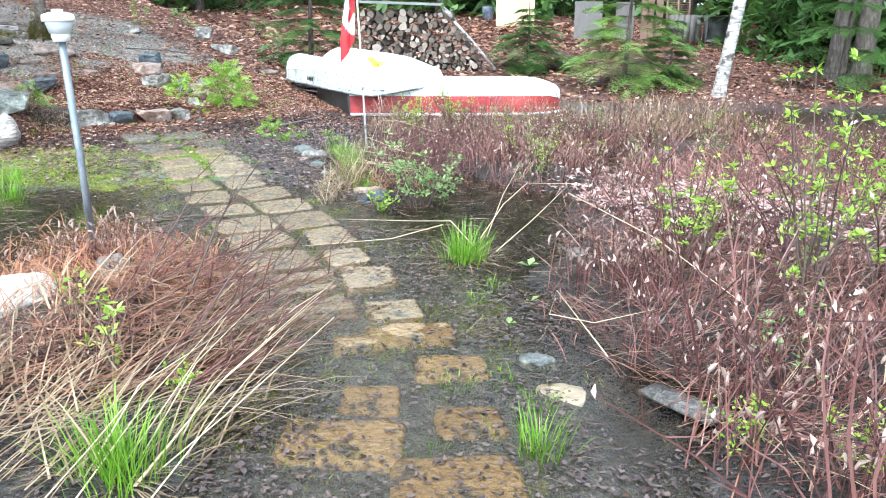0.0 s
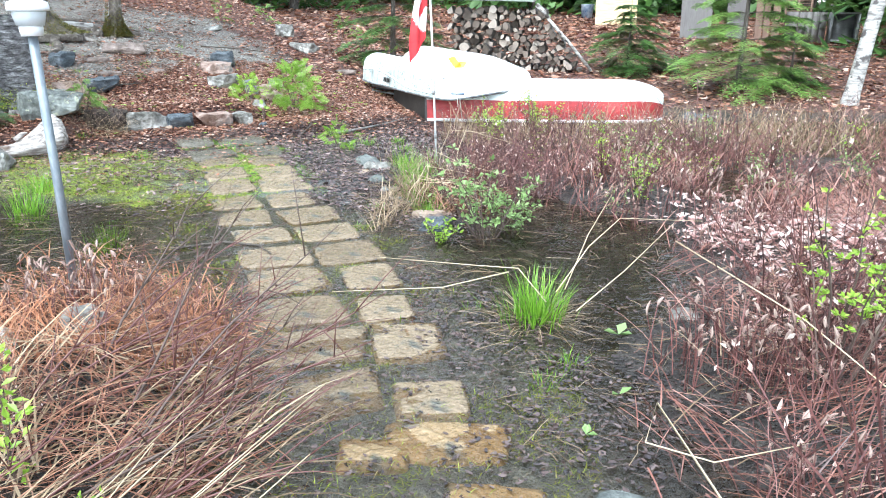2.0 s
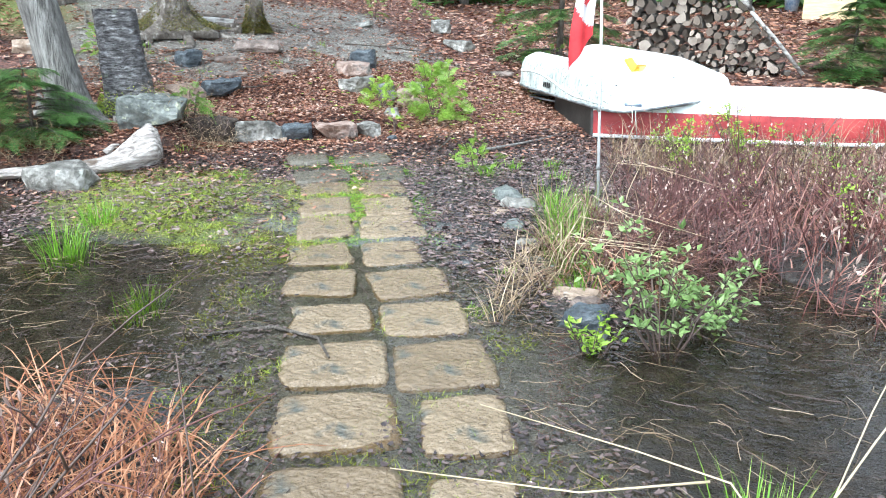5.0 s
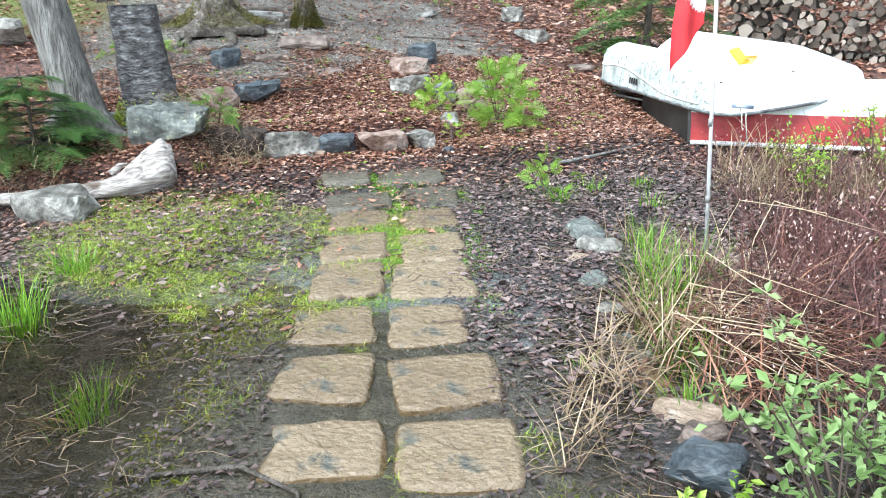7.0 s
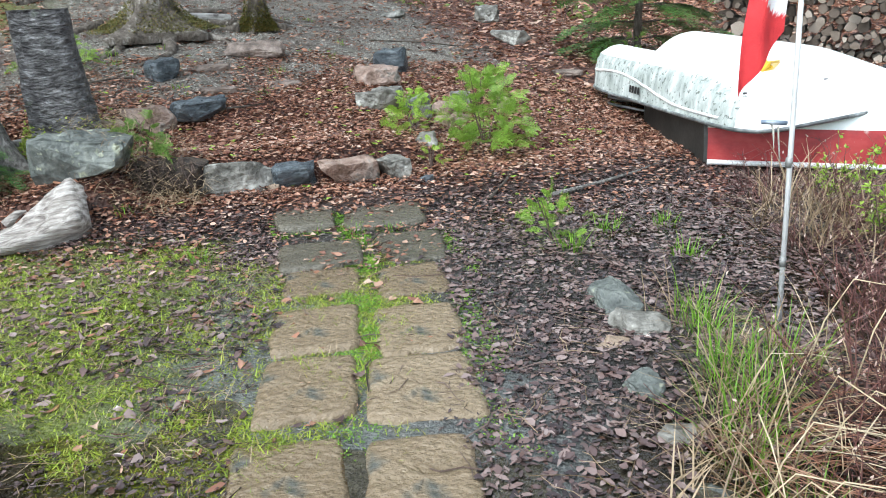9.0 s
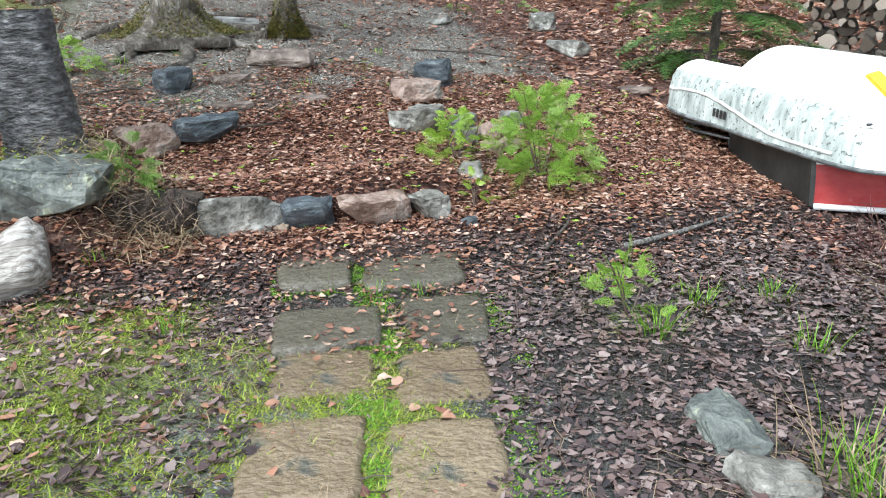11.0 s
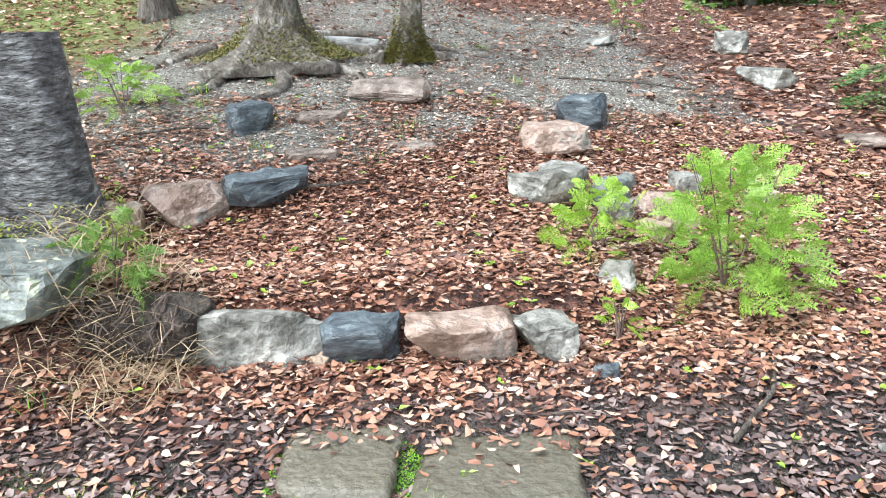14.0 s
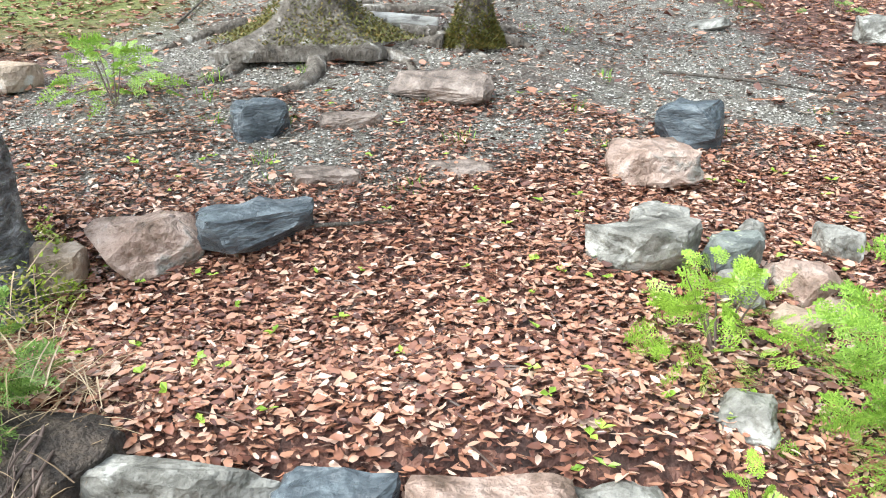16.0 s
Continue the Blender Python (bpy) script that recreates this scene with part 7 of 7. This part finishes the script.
def lying(name, n, x0, x1, y0, y1, chance, length, rad, mat, label, seed):
    x, y, r = strew(n, x0, x1, y0, y1, chance, seed)
    n = len(x)
    hd = headings(n)
    s = np.linspace(-0.5, 0.5, 4)
    L = length * r.uniform(0.4, 1.4, n)
    P = np.stack([x, y, 0 * x], -1)[:, None] + hd[:, None] * (L[:, None] * s[None])[..., None] + r.normal(0, 0.012, (n, 4, 3))
    P[..., 2] = np.maximum(height(P[..., 0], P[..., 1]), -0.012) + 0.012 + r.uniform(0, 0.012, (n, 1))
    stuff(name, tubes(Geo(), P, np.full((n, 4), 1.0) * rad * r.uniform(0.6, 1.3, (n, 1)), 3), mat, label, "twigs")


lying("fallen_twigs", 700, -7.5, -1.0, 6.0, 14.0, lambda x, y: 0 * x + 0.8, 0.22, 0.0028, L_twig_dark, "thin dark twigs on the ground", 21)
lying("floating_straw", 1500, -4.5, 1.0, 3.5, 8.5, lambda x, y: (height(x, y) < 0.02) * (off_path(x, y) > 0.5), 0.16, 0.0012, L_straw, "dead stems floating on the water", 22)
lying("floating_twigs", 1600, -4.5, 1.4, 2.0, 8.5, lambda x, y: (height(x, y) < 0.02) * (off_path(x, y) > 0.35), 0.14, 0.0014, L_twig_dark, "dark stems floating on the water", 23)
for k, pts in enumerate((((-2.36, 10.26), (-2.15, 10.55), (-1.9, 11.0), (-1.75, 11.3)), ((-2.75, 10.0), (-2.72, 10.3), (-2.8, 10.6)), ((-2.3, 5.55), (-1.95, 5.75), (-1.7, 5.72), (-1.55, 5.55)), ((-5.45, 10.1), (-5.3, 10.3), (-5.05, 10.62)), ((-5.6, 13.6), (-5.0, 14.0), (-4.5, 14.3)), ((-6.7, 10.1), (-6.5, 10.4), (-6.4, 10.55)), ((-8.4, 11.4), (-8.9, 11.9), (-9.4, 12.2)))):
    g = Geo()
    rod(g, [(a, b, on(a, b, 0.02 + 0.01 * math.sin(i * 2.0))) for i, (a, b) in enumerate(pts)], np.linspace(0.018 if k in (0, 3) else 0.011, 0.006, len(pts)), 7)
    tagged(part("fallen_branch", g, M_bark_grey if k == 0 else M_bark_dark), "bent fallen branch lying on wet leaves", "branch", "fallen branches")
g = Geo()
rod(g, [(-6.95, 12.72, on(-6.95, 12.72, 0.05)), (-7.2, 12.55, on(-7.2, 12.55, 0.06)), (-7.4, 12.4, on(-7.4, 12.4, 0.05))], 0.055, 9)
tagged(part("birch_log", g, M_birch), "short white birch log between tree roots", "log")
ob = part("plank", box_geo(0.40, 0.13, 0.025, 0.006), M_bark_grey)
ob.matrix_basis = pose(1.02, 2.84, 0.012, 4, -6, -58)
tagged(ob, "grey weathered plank end in the water", "plank")
for k, (x, y, s) in enumerate(((0.55, 4.55, 0.09), (0.5, 3.95, 0.06), (0.35, 3.62, 0.05))):
    n = 4
    g = leaves(Geo(), np.repeat([[0, 0, 0.03]], n, 0), headings(n, 0.5), np.tile([0, 0, 1.0], (n, 1)), s, s * 0.6)
    ob = part("pale_leaves", g, L_leaf_grey)
    ob.matrix_basis = pose(x, y, max(on(x, y), 0.0))
    tagged(ob, "pale new leaves rising from the water", "seedling")

# grit and small pebbles washed between the flagstones
x, y, r = strew(60000, -3.6, 0.6, 2.0, 9.0, lambda x, y: (1 - smooth(0.5, 0.95, off_path(x, y))) * smooth(0.38, 0.5, fbm(x, y, 2.6, 101.0)) * (height(x, y) > -0.04), 31)
n = len(x)
V = octa[None] * r.uniform(0.003, 0.009, n)[:, None, None] * r.uniform(0.6, 1.3, (n, 6, 1)) + np.stack([x, y, height(x, y) + 0.001], -1)[:, None]
stuff("path_grit", Geo().add(V, (np.arange(n)[:, None, None] * 6 + faces[None])), L_grit, "dark wet grit between the flagstones", "gravel")
# straw, bits of dead turf and leaves caught in the moss
x, y, r = strew(9000, -6.0, -2.2, 5.8, 9.4, lambda x, y: moss_mask(x, y) * 0.6, 32)
n = len(x)
stuff("dead_turf", blades(Geo(), np.stack([x, y, height(x, y) + 0.004], -1), r.uniform(0.03, 0.12, n), r.uniform(0.0012, 0.0022, n), r.uniform(0.7, 1.5, n), 0.4, None, 3), L_straw, "dead blades caught in the moss", "dead grass")
x, y, r = strew(6500, -6.0, -2.2, 5.8, 9.4, lambda x, y: moss_mask(x, y) * 0.5 * smooth(0.42, 0.58, fbm(x, y, 1.5, 111.0)), 33)
leaf_litter("fallen_leaves", x, y, r, 0.055, L_wetleaf, "scattered dark fallen leaves on moss", 0.012, 0.2, True)
x, y, r = strew(700, -6.0, -2.2, 5.8, 9.4, lambda x, y: moss_mask(x, y), 34)
leaf_litter("fallen_leaves", x, y, r, 0.06, L_litter, "scattered red-brown leaves on moss", 0.012, 0.3, True)
x, y, r = strew(16000, -14.0, 18.0, 22.0, 45.0, lambda x, y: litter_mask(x, y), 51)
leaf_litter("fallen_leaves", x, y, r, 0.26, L_litter, "fallen leaves deep under the woods", 0.03)
